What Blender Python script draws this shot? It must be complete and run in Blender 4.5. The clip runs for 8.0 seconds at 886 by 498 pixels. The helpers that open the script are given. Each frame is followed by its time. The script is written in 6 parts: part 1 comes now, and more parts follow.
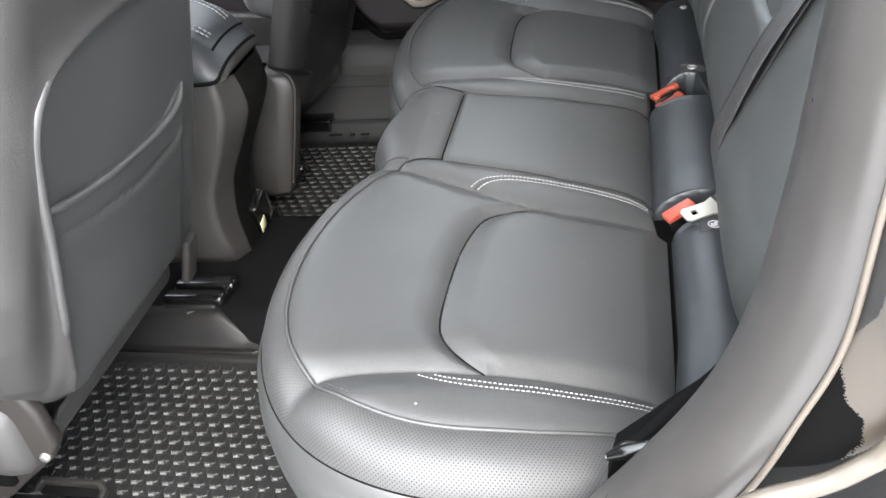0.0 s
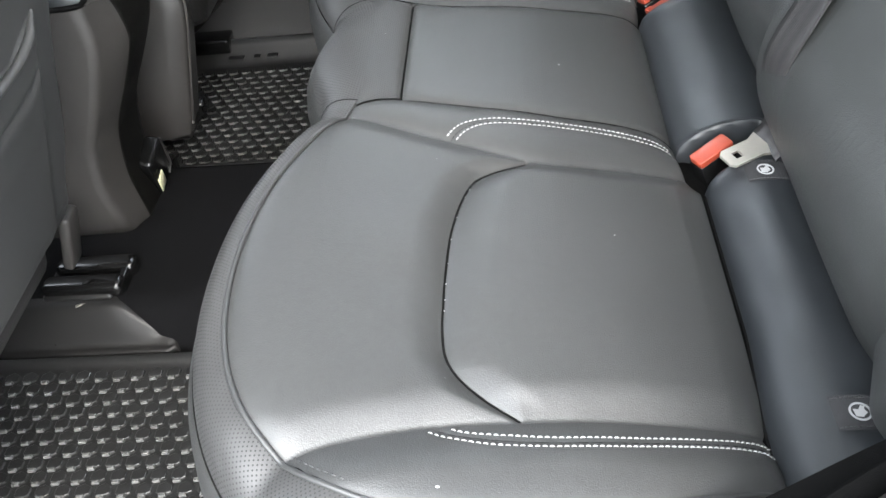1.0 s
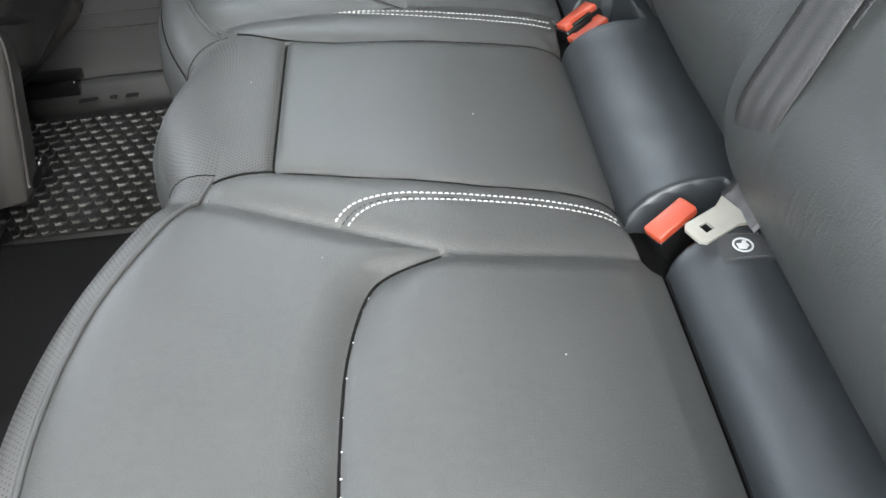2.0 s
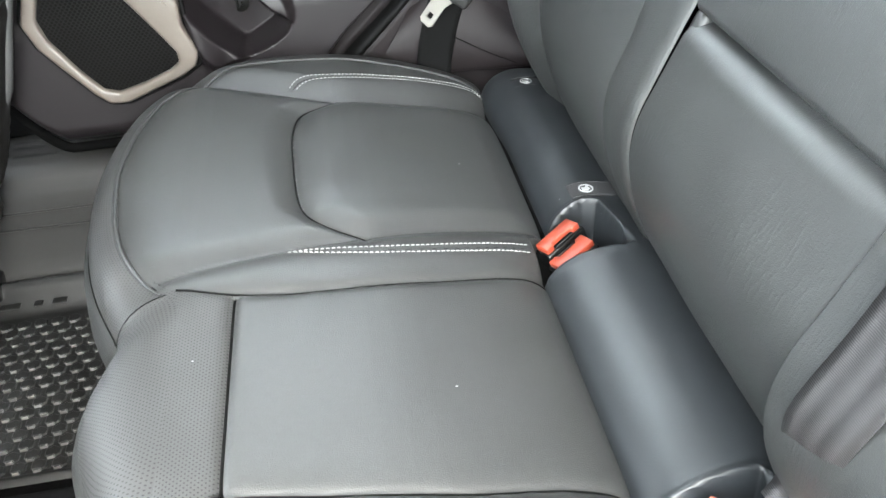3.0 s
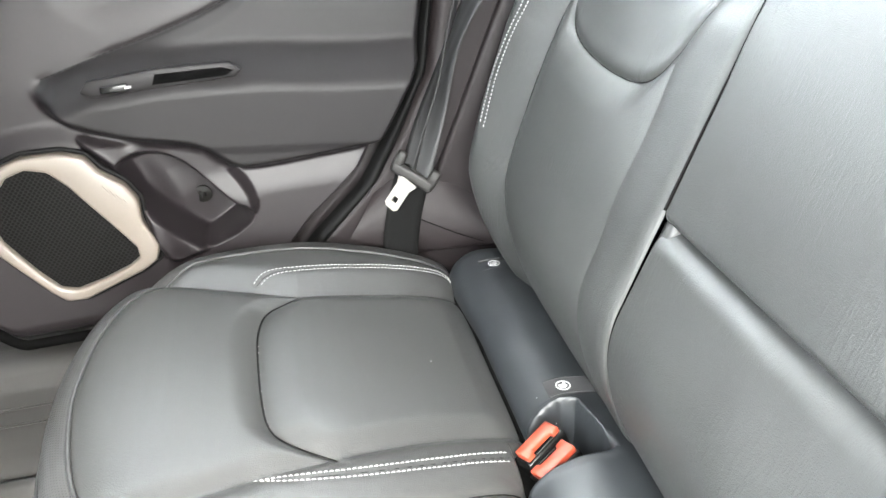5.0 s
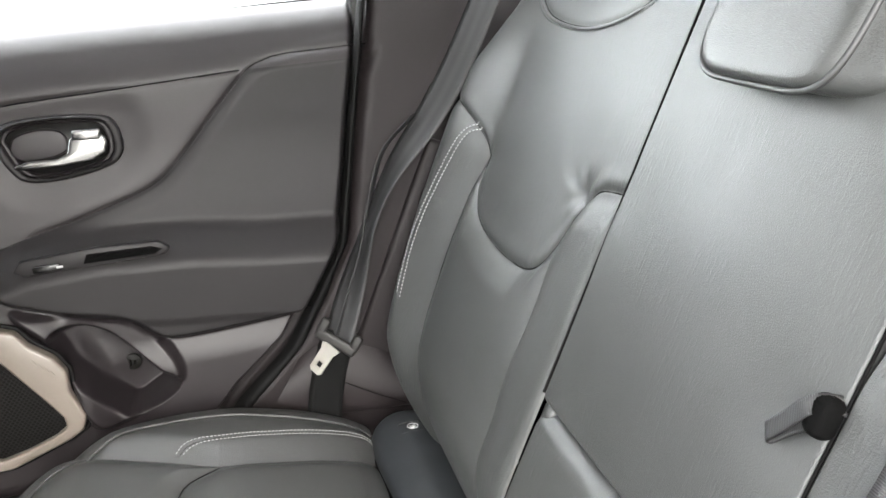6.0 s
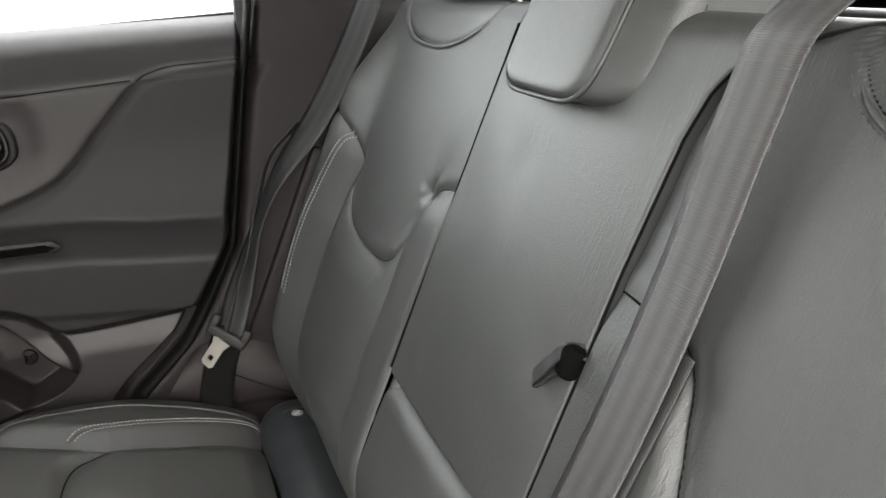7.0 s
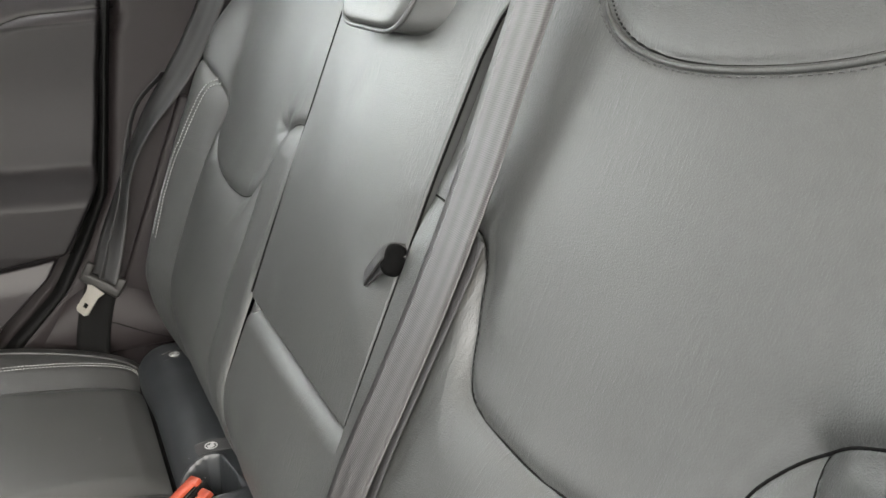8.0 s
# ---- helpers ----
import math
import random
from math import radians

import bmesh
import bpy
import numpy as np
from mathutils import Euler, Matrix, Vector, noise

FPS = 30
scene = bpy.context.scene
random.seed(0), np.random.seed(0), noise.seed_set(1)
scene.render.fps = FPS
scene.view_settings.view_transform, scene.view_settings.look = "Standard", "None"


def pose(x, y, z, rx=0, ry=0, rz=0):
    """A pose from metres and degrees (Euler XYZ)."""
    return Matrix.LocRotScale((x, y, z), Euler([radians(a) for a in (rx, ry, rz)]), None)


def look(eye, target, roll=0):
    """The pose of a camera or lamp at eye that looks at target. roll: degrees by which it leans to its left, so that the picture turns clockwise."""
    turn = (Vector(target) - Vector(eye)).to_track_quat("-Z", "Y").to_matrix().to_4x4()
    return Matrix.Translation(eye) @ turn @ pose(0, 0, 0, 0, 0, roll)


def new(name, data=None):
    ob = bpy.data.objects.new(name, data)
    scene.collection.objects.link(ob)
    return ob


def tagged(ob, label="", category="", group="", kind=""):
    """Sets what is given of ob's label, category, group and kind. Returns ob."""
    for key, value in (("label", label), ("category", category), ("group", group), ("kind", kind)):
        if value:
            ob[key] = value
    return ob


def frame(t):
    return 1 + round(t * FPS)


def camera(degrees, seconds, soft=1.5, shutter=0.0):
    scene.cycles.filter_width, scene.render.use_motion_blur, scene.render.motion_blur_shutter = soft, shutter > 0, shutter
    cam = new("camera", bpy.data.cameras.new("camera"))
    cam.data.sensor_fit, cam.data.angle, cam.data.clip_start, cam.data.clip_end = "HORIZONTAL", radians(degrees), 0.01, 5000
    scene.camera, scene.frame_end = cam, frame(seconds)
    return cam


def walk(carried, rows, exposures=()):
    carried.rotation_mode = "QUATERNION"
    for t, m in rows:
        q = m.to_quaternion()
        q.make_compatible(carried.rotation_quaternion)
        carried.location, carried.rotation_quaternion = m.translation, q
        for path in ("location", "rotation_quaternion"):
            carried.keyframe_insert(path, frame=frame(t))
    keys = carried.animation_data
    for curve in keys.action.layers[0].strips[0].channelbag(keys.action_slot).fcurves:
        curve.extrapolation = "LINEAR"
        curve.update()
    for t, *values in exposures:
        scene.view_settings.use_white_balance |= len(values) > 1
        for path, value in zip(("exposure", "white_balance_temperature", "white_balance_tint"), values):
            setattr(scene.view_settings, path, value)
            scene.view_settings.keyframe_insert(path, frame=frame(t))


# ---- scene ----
cam = camera(54.7, 8.0)
PATH = [
    (0, (-0.097, -1.091, 1.0), (-0.527, 0.499, -0.135), -9.0),
    (0.5, (-0.151, -0.966, 0.946), (-0.576, 0.525, -0.317), -9.7),
    (1, (-0.223, -0.852, 0.917), (-0.424, 0.615, -0.428), -8.4),
    (1.2, (-0.252, -0.818, 0.898), (-0.331, 0.637, -0.472), -6.1),
    (2.3, (-0.218, -0.59, 0.837), (-0.163, 0.92, -0.473), -5.8),
    (2.5, (-0.224, -0.551, 0.842), (-0.117, 1.002, -0.413), -5.3),
    (3, (-0.228, -0.48, 0.878), (-0.064, 1.137, -0.287), -5.0),
    (3.5, (-0.234, -0.446, 0.885), (-0.045, 1.201, -0.234), -4.3),
    (4, (-0.234, -0.413, 0.885), (-0.013, 1.269, -0.175), -4.5),
    (4.2, (-0.233, -0.411, 0.889), (0.0, 1.28, -0.153), -4.4),
    (5.3, (-0.204, -0.426, 0.953), (0.103, 1.369, 0.126), -5.8),
    (5.5, (-0.193, -0.434, 0.971), (0.141, 1.39, 0.222), -5.4),
    (6, (-0.163, -0.469, 0.995), (0.255, 1.373, 0.339), -5.0),
    (6.5, (-0.137, -0.528, 0.999), (0.355, 1.303, 0.363), -4.2),
    (7, (-0.116, -0.587, 0.999), (0.455, 1.222, 0.366), -3.7),
    (7.5, (-0.099, -0.641, 0.998), (0.606, 1.105, 0.324), -3.3),
    (8, (-0.098, -0.679, 0.98), (0.671, 1.022, 0.262), -3.3),
]
EXPOSURES = [(0.0, 4.3, 6290, 9.5), (1.2, 4.25, 6200, 7.5), (2.5, 4.88, 6200, 5), (3.5, 5.5, 6300, 4), (4.2, 5.76, 6350, 5), (5.3, 5.85, 6580, 7), (5.6, 5.65, 6620, 8), (6.0, 5.1, 6750, 9), (6.5, 4.46, 6850, 9), (7.0, 4.1, 6950, 9), (8.0, 4.52, 7000, 9)]

walk(cam, [(t, look(eye, target, roll)) for t, eye, target, roll in PATH], EXPOSURES)

# ---- world, sun and large lights ----
world = bpy.data.worlds.new("sky")
scene.world = world
world.use_nodes = True
wn = world.node_tree.nodes
wl = world.node_tree.links
sky = wn.new("ShaderNodeTexSky")
sky.sky_type = "NISHITA"
sky.sun_disc = False
sky.sun_elevation = radians(47)
sky.sun_rotation = radians(160)
sky.air_density, sky.dust_density, sky.ozone_density = 1.0, 4.0, 0.6
grey = wn.new("ShaderNodeMix")
grey.data_type = "RGBA"
grey.inputs[0].default_value = 0.75
grey.inputs[7].default_value = (6.0, 6.15, 6.3, 1)
wl.new(sky.outputs[0], grey.inputs[6])
wl.new(grey.outputs[2], wn["Background"].inputs[0])
wn["Background"].inputs[1].default_value = 0.15

sun = new("sun", bpy.data.lights.new("sun", "SUN"))
sun.data.energy = 0.45
sun.data.angle = radians(60)
sun.data.color = (1.0, 0.96, 0.9)
sun.matrix_world = look((-0.3, -2.4, 2.6), (0, 0, 0.4))



# ---- materials ----
def material(name):
    m = bpy.data.materials.new(name)
    m.use_nodes = True
    return m, m.node_tree.nodes, m.node_tree.links, m.node_tree.nodes["Principled BSDF"]


def math_node(N, L, op, a, b=0.0, c=0.0):
    n = N.new("ShaderNodeMath")
    n.operation = op
    for i, v in enumerate((a, b, c)):
        if hasattr(v, "links"):
            L.new(v, n.inputs[i])
        else:
            n.inputs[i].default_value = v
    return n.outputs[0]


def noise_node(N, L, scale, detail=3.0, coord=None, rough=0.55):
    n = N.new("ShaderNodeTexNoise")
    n.inputs["Scale"].default_value = scale
    n.inputs["Detail"].default_value = detail
    n.inputs["Roughness"].default_value = rough
    if coord is not None:
        L.new(coord, n.inputs["Vector"])
    return n.outputs["Fac"]


def ramp(N, L, fac, stops):
    n = N.new("ShaderNodeValToRGB")
    e = n.color_ramp.elements
    while len(e) < len(stops):
        e.new(0.5)
    for el, (p, c) in zip(e, stops):
        el.position = p
        el.color = (*c, 1) if len(c) == 3 else c
    L.new(fac, n.inputs[0])
    return n.outputs[0]


def bump(N, L, bsdf, height, strength, dist, before=None):
    n = N.new("ShaderNodeBump")
    n.inputs["Strength"].default_value = strength
    n.inputs["Distance"].default_value = dist
    L.new(height, n.inputs["Height"])
    if before is not None:
        L.new(before, n.inputs["Normal"])
    L.new(n.outputs[0], bsdf.inputs["Normal"])
    return n.outputs[0]


def scaled(c, k):
    return tuple(v * k for v in c)


def surface(name, base, rough, var=0.25, grain=0.0, grain_scale=500.0, cells=0.0, cell_scale=700.0, rough_var=0.08, metal=0.0, big=6.0, spec=0.5, dust=0.0, creases=None):
    """Base colour with slow and fine variation, grain in the relief, uneven gloss and a little dust."""
    m, N, L, b = material(name)
    co = N.new("ShaderNodeTexCoord").outputs["Object"]
    slow = noise_node(N, L, big, 4, co)
    fine = noise_node(N, L, big * 25, 3, co)
    mixed = math_node(N, L, "ADD", math_node(N, L, "MULTIPLY", slow, 0.6), math_node(N, L, "MULTIPLY", fine, 0.4))
    col = ramp(N, L, mixed, [(0.3, scaled(base, 1 - var)), (0.7, scaled(base, 1 + var))])
    if dust:
        specks = N.new("ShaderNodeTexVoronoi")
        specks.inputs["Scale"].default_value = 42
        L.new(co, specks.inputs["Vector"])
        dot = math_node(N, L, "LESS_THAN", specks.outputs["Distance"], 0.03)
        rare = math_node(N, L, "GREATER_THAN", noise_node(N, L, 15, 2, co), 0.62)
        mix = N.new("ShaderNodeMix")
        mix.data_type = "RGBA"
        L.new(math_node(N, L, "MULTIPLY", math_node(N, L, "MULTIPLY", dot, rare), dust), mix.inputs[0])
        L.new(col, mix.inputs[6])
        mix.inputs[7].default_value = (0.5, 0.5, 0.5, 1)
        col = mix.outputs[2]
    L.new(col, b.inputs["Base Color"])
    r = math_node(N, L, "ADD", rough - rough_var, math_node(N, L, "MULTIPLY", mixed, 2 * rough_var))
    L.new(r, b.inputs["Roughness"])
    b.inputs["Metallic"].default_value = metal
    b.inputs["Specular IOR Level"].default_value = spec
    before = None
    if cells:
        v = N.new("ShaderNodeTexVoronoi")
        v.feature = "DISTANCE_TO_EDGE"
        v.inputs["Scale"].default_value = cell_scale
        wob = N.new("ShaderNodeVectorMath")
        wob.operation = "ADD"
        nn = N.new("ShaderNodeTexNoise")
        nn.inputs["Scale"].default_value = cell_scale * 0.3
        L.new(co, nn.inputs["Vector"])
        sc = N.new("ShaderNodeVectorMath")
        sc.operation = "SCALE"
        sc.inputs["Scale"].default_value = 1.2 / cell_scale
        L.new(nn.outputs["Color"], sc.inputs[0])
        L.new(co, wob.inputs[0])
        L.new(sc.outputs[0], wob.inputs[1])
        L.new(wob.outputs[0], v.inputs["Vector"])
        lines = math_node(N, L, "MINIMUM", v.outputs["Distance"], 0.12)
        before = bump(N, L, b, lines, cells, 0.002, before)
    if creases:
        st = N.new("ShaderNodeVectorMath")
        st.operation = "MULTIPLY"
        st.inputs[1].default_value = creases
        L.new(co, st.inputs[0])
        wave = noise_node(N, L, 1.0, 3, st.outputs[0])
        where = noise_node(N, L, 9.0, 2, co)
        h = math_node(N, L, "MULTIPLY", math_node(N, L, "MAXIMUM", math_node(N, L, "SUBTRACT", wave, 0.5), 0.0), math_node(N, L, "MAXIMUM", math_node(N, L, "SUBTRACT", where, 0.40), 0.0))
        before = bump(N, L, b, h, 0.3, 0.012, before)
    if grain:
        before = bump(N, L, b, noise_node(N, L, grain_scale, 4, co), grain, 0.001, before)
    return m


M_LEATHER = surface("black_leather", (0.024, 0.0246, 0.0243), 0.47, 0.18, 0.25, 900, 0.22, 420, 0.05, dust=0.5)
M_SEAT_FRONT = surface("front_seat_leather", (0.036, 0.0362, 0.0358), 0.44, 0.18, 0.25, 900, 0.15, 450, 0.05)
M_LEATHER_ROLL = surface("black_vinyl", (0.010, 0.0115, 0.013), 0.46, 0.18, 0.15, 900, 0.12, 520, 0.05, dust=0.5)
M_LEATHER_BACK = surface("black_leather_back", (0.024, 0.0250, 0.0243), 0.46, 0.18, 0.3, 900, 0.13, 480, 0.05, creases=(70, 330, 60))
M_VINYL_WARM = surface("dark_vinyl_seat_shell", (0.023, 0.0220, 0.0215), 0.47, 0.15, 0.3, 700, 0.1, 500, 0.05)
M_SEAM = surface("seam_shadow_thread", (0.0018, 0.0018, 0.0018), 0.9, 0.2, 0.3, 1500, spec=0.08)
M_PIPING = surface("piping_leather", (0.022, 0.0225, 0.0225), 0.5, 0.2, 0.2, 900)
M_THREAD = surface("pale_grey_thread", (0.20, 0.204, 0.20), 0.75, 0.2, 0.4, 3000)
M_THREAD_DARK = surface("dark_thread", (0.02, 0.02, 0.021), 0.6, 0.2, 0.4, 3000)
M_DOOR = surface("dark_door_plastic", (0.0097, 0.0080, 0.0089), 0.43, 0.12, 0.3, 1400, 0.1, 600, 0.04, spec=0.29)
M_DOOR_SOFT = surface("soft_door_insert", (0.0085, 0.0078, 0.0083), 0.46, 0.12, 0.3, 1200, 0.1, 500, 0.04, spec=0.17)
M_PILLAR = surface("brown_black_pillar_plastic", (0.0095, 0.0075, 0.0079), 0.50, 0.12, 0.35, 1500, 0.1, 700, 0.04, spec=0.18)
M_PLASTIC = surface("black_grained_plastic", (0.0062, 0.0060, 0.0058), 0.42, 0.15, 0.3, 1300, 0.12, 650, 0.05, spec=0.27, dust=0.3)
M_PLASTIC_GREY = surface("grey_grained_plastic", (0.015, 0.0145, 0.014), 0.5, 0.15, 0.35, 1300, 0.12, 600, 0.06, spec=0.25)
M_PLASTIC_WARM = surface("warm_grey_plastic", (0.0235, 0.0220, 0.0206), 0.42, 0.15, 0.3, 1300, 0.1, 600, 0.05, spec=0.42)
M_GLOSS_BLACK = surface("gloss_black_plastic", (0.003, 0.003, 0.003), 0.24, 0.2, 0.05, 300, rough_var=0.05, spec=0.35)
# Near-black for real black parts, and for shade in gaps put as colour
M_DEEP = surface("black_parts_and_gap_shade", (0.0015, 0.0015, 0.0015), 0.9, 0.2, 0.5, 1500, spec=0.04)
M_RUBBER = surface("black_rubber_mat", (0.0092, 0.0092, 0.0090), 0.35, 0.25, 0.3, 900, rough_var=0.08, dust=0.8)
# Paler rubber that paints the sky's glint onto the stud bars
M_RUBBER_GLINT = surface("glint_grey_rubber", (0.068, 0.068, 0.066), 0.28, 0.25, 0.3, 900)
M_SEAL = surface("black_rubber_seal", (0.0022, 0.0022, 0.0022), 0.6, 0.2, 0.3, 900, spec=0.1)
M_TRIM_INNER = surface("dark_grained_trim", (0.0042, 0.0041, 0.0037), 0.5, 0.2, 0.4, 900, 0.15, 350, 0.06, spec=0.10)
M_CARPET = surface("black_carpet", (0.0024, 0.0024, 0.0027), 0.95, 0.5, 1.0, 1600, big=30, dust=0.6, spec=0.08)
M_TRIM_SMOOTH = surface("smooth_grey_trim", (0.0260, 0.0242, 0.0228), 0.29, 0.10, 0.03, 1300, rough_var=0.05, spec=0.5)
M_CHAMPAGNE = surface("champagne_paint", (0.105, 0.090, 0.077), 0.38, 0.06, 0.05, 900, rough_var=0.04)
M_CHROME = surface("satin_chrome", (0.18, 0.18, 0.177), 0.26, 0.03, 0.05, 800, metal=1.0, rough_var=0.04)
M_STEEL = surface("pale_steel", (0.45, 0.43, 0.38), 0.30, 0.06, 0.15, 900, metal=0.75, rough_var=0.06)
M_DULL_STEEL = surface("dull_zinc_steel", (0.22, 0.21, 0.19), 0.42, 0.10, 0.2, 900, metal=0.75, rough_var=0.08)
M_RED = surface("red_buckle_plastic", (0.18, 0.027, 0.012), 0.42, 0.08, 0.1, 900, rough_var=0.04)
M_WHITE = surface("white_print", (0.26, 0.26, 0.26), 0.6, 0.05, 0.2, 1500)
M_LABEL = surface("pale_yellow_label", (0.42, 0.41, 0.26), 0.5, 0.05, 0.1, 900)
# Sand paint set far darker, standing in for the jamb's shade
M_PAINT = surface("darkened_sand_paint", (0.026, 0.0205, 0.0155), 0.3, 0.06, 0.05, 900, rough_var=0.04)
M_HEADLINER = surface("pale_grey_headliner", (0.58, 0.57, 0.55), 0.9, 0.06, 0.6, 900)
M_ASPHALT = surface("pale_concrete", (0.34, 0.335, 0.325), 0.9, 0.3, 0.8, 60, big=3)
M_CREAM = surface("cream_paint", (0.055, 0.047, 0.037), 0.4, 0.06, 0.05, 900, rough_var=0.04)
M_LOOP = surface("black_loop_webbing", (0.0018, 0.0018, 0.0018), 0.8, 0.2, 0.6, 1800, spec=0.1)
M_COVER = surface("brown_grey_seat_cover", (0.0120, 0.0106, 0.0097), 0.45, 0.12, 0.3, 1300, 0.08, 600, 0.05, spec=0.28)
M_SUEDE = surface("dark_tag_fabric", (0.012, 0.012, 0.013), 0.85, 0.2, 0.6, 2500)


def perforated(name, base, pitch, hole, spec=0.5):
    """Leather with staggered punched holes laid out along the surface, in metres."""
    m, N, L, b = material(name)
    uv = N.new("ShaderNodeUVMap")
    uv.uv_map = "metres"
    b.inputs["Specular IOR Level"].default_value = spec
    sep = N.new("ShaderNodeSeparateXYZ")
    L.new(uv.outputs[0], sep.inputs[0])
    v = math_node(N, L, "DIVIDE", sep.outputs[1], pitch * 0.6)
    row = math_node(N, L, "FLOOR", v)
    odd = math_node(N, L, "FLOORED_MODULO", row, 2.0)
    u = math_node(N, L, "ADD", math_node(N, L, "DIVIDE", sep.outputs[0], pitch), math_node(N, L, "MULTIPLY", odd, 0.5))
    fu = math_node(N, L, "SUBTRACT", math_node(N, L, "FRACT", u), 0.5)
    fv = math_node(N, L, "MULTIPLY", math_node(N, L, "SUBTRACT", math_node(N, L, "FRACT", v), 0.5), 0.6)
    r = math_node(N, L, "SQRT", math_node(N, L, "ADD", math_node(N, L, "MULTIPLY", fu, fu), math_node(N, L, "MULTIPLY", fv, fv)))
    mr = N.new("ShaderNodeMapRange")
    mr.interpolation_type = "SMOOTHSTEP"
    mr.inputs["From Min"].default_value = hole * 0.6
    mr.inputs["From Max"].default_value = hole * 1.25
    L.new(r, mr.inputs["Value"])
    co = N.new("ShaderNodeTexCoord").outputs["Object"]
    slow = noise_node(N, L, 8, 4, co)
    col = ramp(N, L, slow, [(0.3, scaled(base, 0.85)), (0.7, scaled(base, 1.15))])
    mix = N.new("ShaderNodeMix")
    mix.data_type = "RGBA"
    L.new(mr.outputs[0], mix.inputs[0])
    mix.inputs[6].default_value = (base[0] * 0.3, base[1] * 0.3, base[2] * 0.3, 1)
    L.new(col, mix.inputs[7])
    L.new(mix.outputs[2], b.inputs["Base Color"])
    L.new(math_node(N, L, "SUBTRACT", 0.95, math_node(N, L, "MULTIPLY", mr.outputs[0], 0.40)), b.inputs["Roughness"])
    n1 = bump(N, L, b, mr.outputs[0], 0.3, 0.0008)
    bump(N, L, b, noise_node(N, L, 900, 3, co), 0.2, 0.001, n1)
    return m


M_PERF = perforated("perforated_leather", (0.024, 0.024, 0.0238), 0.0036, 0.17)
M_GRILLE = perforated("speaker_mesh", (0.0042, 0.0039, 0.0037), 0.0058, 0.34, 0.10)


def webbing(name, base, spec=0.5):
    """Belt webbing: fine ribs across and two darker bands along."""
    m, N, L, b = material(name)
    uv = N.new("ShaderNodeUVMap")
    uv.uv_map = "metres"
    sep = N.new("ShaderNodeSeparateXYZ")
    L.new(uv.outputs[0], sep.inputs[0])
    across, along = sep.outputs[0], sep.outputs[1]
    chev = math_node(N, L, "ABSOLUTE", math_node(N, L, "SUBTRACT", math_node(N, L, "FRACT", math_node(N, L, "DIVIDE", across, 0.012)), 0.5))
    ribs = math_node(N, L, "SINE", math_node(N, L, "MULTIPLY", math_node(N, L, "ADD", along, math_node(N, L, "MULTIPLY", chev, 0.0005)), 2 * math.pi / 0.0014))
    band = math_node(N, L, "COSINE", math_node(N, L, "MULTIPLY", across, 2 * math.pi / 0.0155))
    tone = math_node(N, L, "ADD", math_node(N, L, "MULTIPLY", band, 0.30), math_node(N, L, "ADD", 0.5, math_node(N, L, "MULTIPLY", ribs, 0.08)))
    L.new(ramp(N, L, tone, [(0.1, scaled(base, 0.5)), (0.9, scaled(base, 1.45))]), b.inputs["Base Color"])
    b.inputs["Roughness"].default_value = 0.45
    b.inputs["Specular IOR Level"].default_value = spec
    h = math_node(N, L, "ADD", ribs, math_node(N, L, "MULTIPLY", band, 0.8))
    bump(N, L, b, h, 0.24, 0.0006)
    return m


M_BELT = webbing("grey_black_webbing", (0.022, 0.0205, 0.0205))
M_BELT_DARK = webbing("black_webbing", (0.014, 0.014, 0.0145), 0.35)


def glass(name):
    m, N, L, b = material(name)
    b.inputs["Base Color"].default_value = (0.92, 0.95, 0.94, 1)
    b.inputs["Roughness"].default_value = 0.0
    b.inputs["Transmission Weight"].default_value = 1.0
    b.inputs["IOR"].default_value = 1.45
    return m


M_GLASS = glass("window_glass")


# ---- building helpers ----
def thing(name, label, category, at=(0, 0, 0), group="", kind=""):
    """A top-level thing: an empty at its base that carries its parts."""
    e = new(name)
    e.location = at
    e.empty_display_size = 0.05
    return tagged(e, label, category, group, kind)




def attach(ob, parent):
    if parent is not None:
        ob.parent = parent
        base = parent
        while base.parent is not None:
            base = base.parent
        ob.matrix_parent_inverse = Matrix.Translation(-Vector(base.location)) if parent is base else Matrix.Identity(4)
    return ob


def mesh_part(name, verts, faces, mat, parent=None, label="", smooth=True, normals=None, uv=None):
    me = bpy.data.meshes.new(name)
    me.from_pydata([tuple(v) for v in verts], [], [tuple(f) for f in faces])
    me.materials.append(mat)
    if uv is not None:
        layer = me.uv_layers.new(name="metres")
        idx = np.zeros(len(me.loops), dtype=np.int32)
        me.loops.foreach_get("vertex_index", idx)
        layer.data.foreach_set("uv", np.asarray(uv, dtype=np.float32)[idx].ravel())
    if smooth:
        me.polygons.foreach_set("use_smooth", [True] * len(me.polygons))
    me.update()
    if normals is not None:
        me.normals_split_custom_set_from_vertices([tuple(n) for n in normals])
    ob = new(name, me)
    if label:
        ob["label"] = label
    return attach(ob, parent)


def part(name, bm, mat, parent=None, label="", smooth=True):
    me = bpy.data.meshes.new(name)
    bm.to_mesh(me)
    bm.free()
    me.materials.append(mat)
    if smooth:
        me.polygons.foreach_set("use_smooth", [True] * len(me.polygons))
    ob = new(name, me)
    if label:
        ob["label"] = label
    return attach(ob, parent)


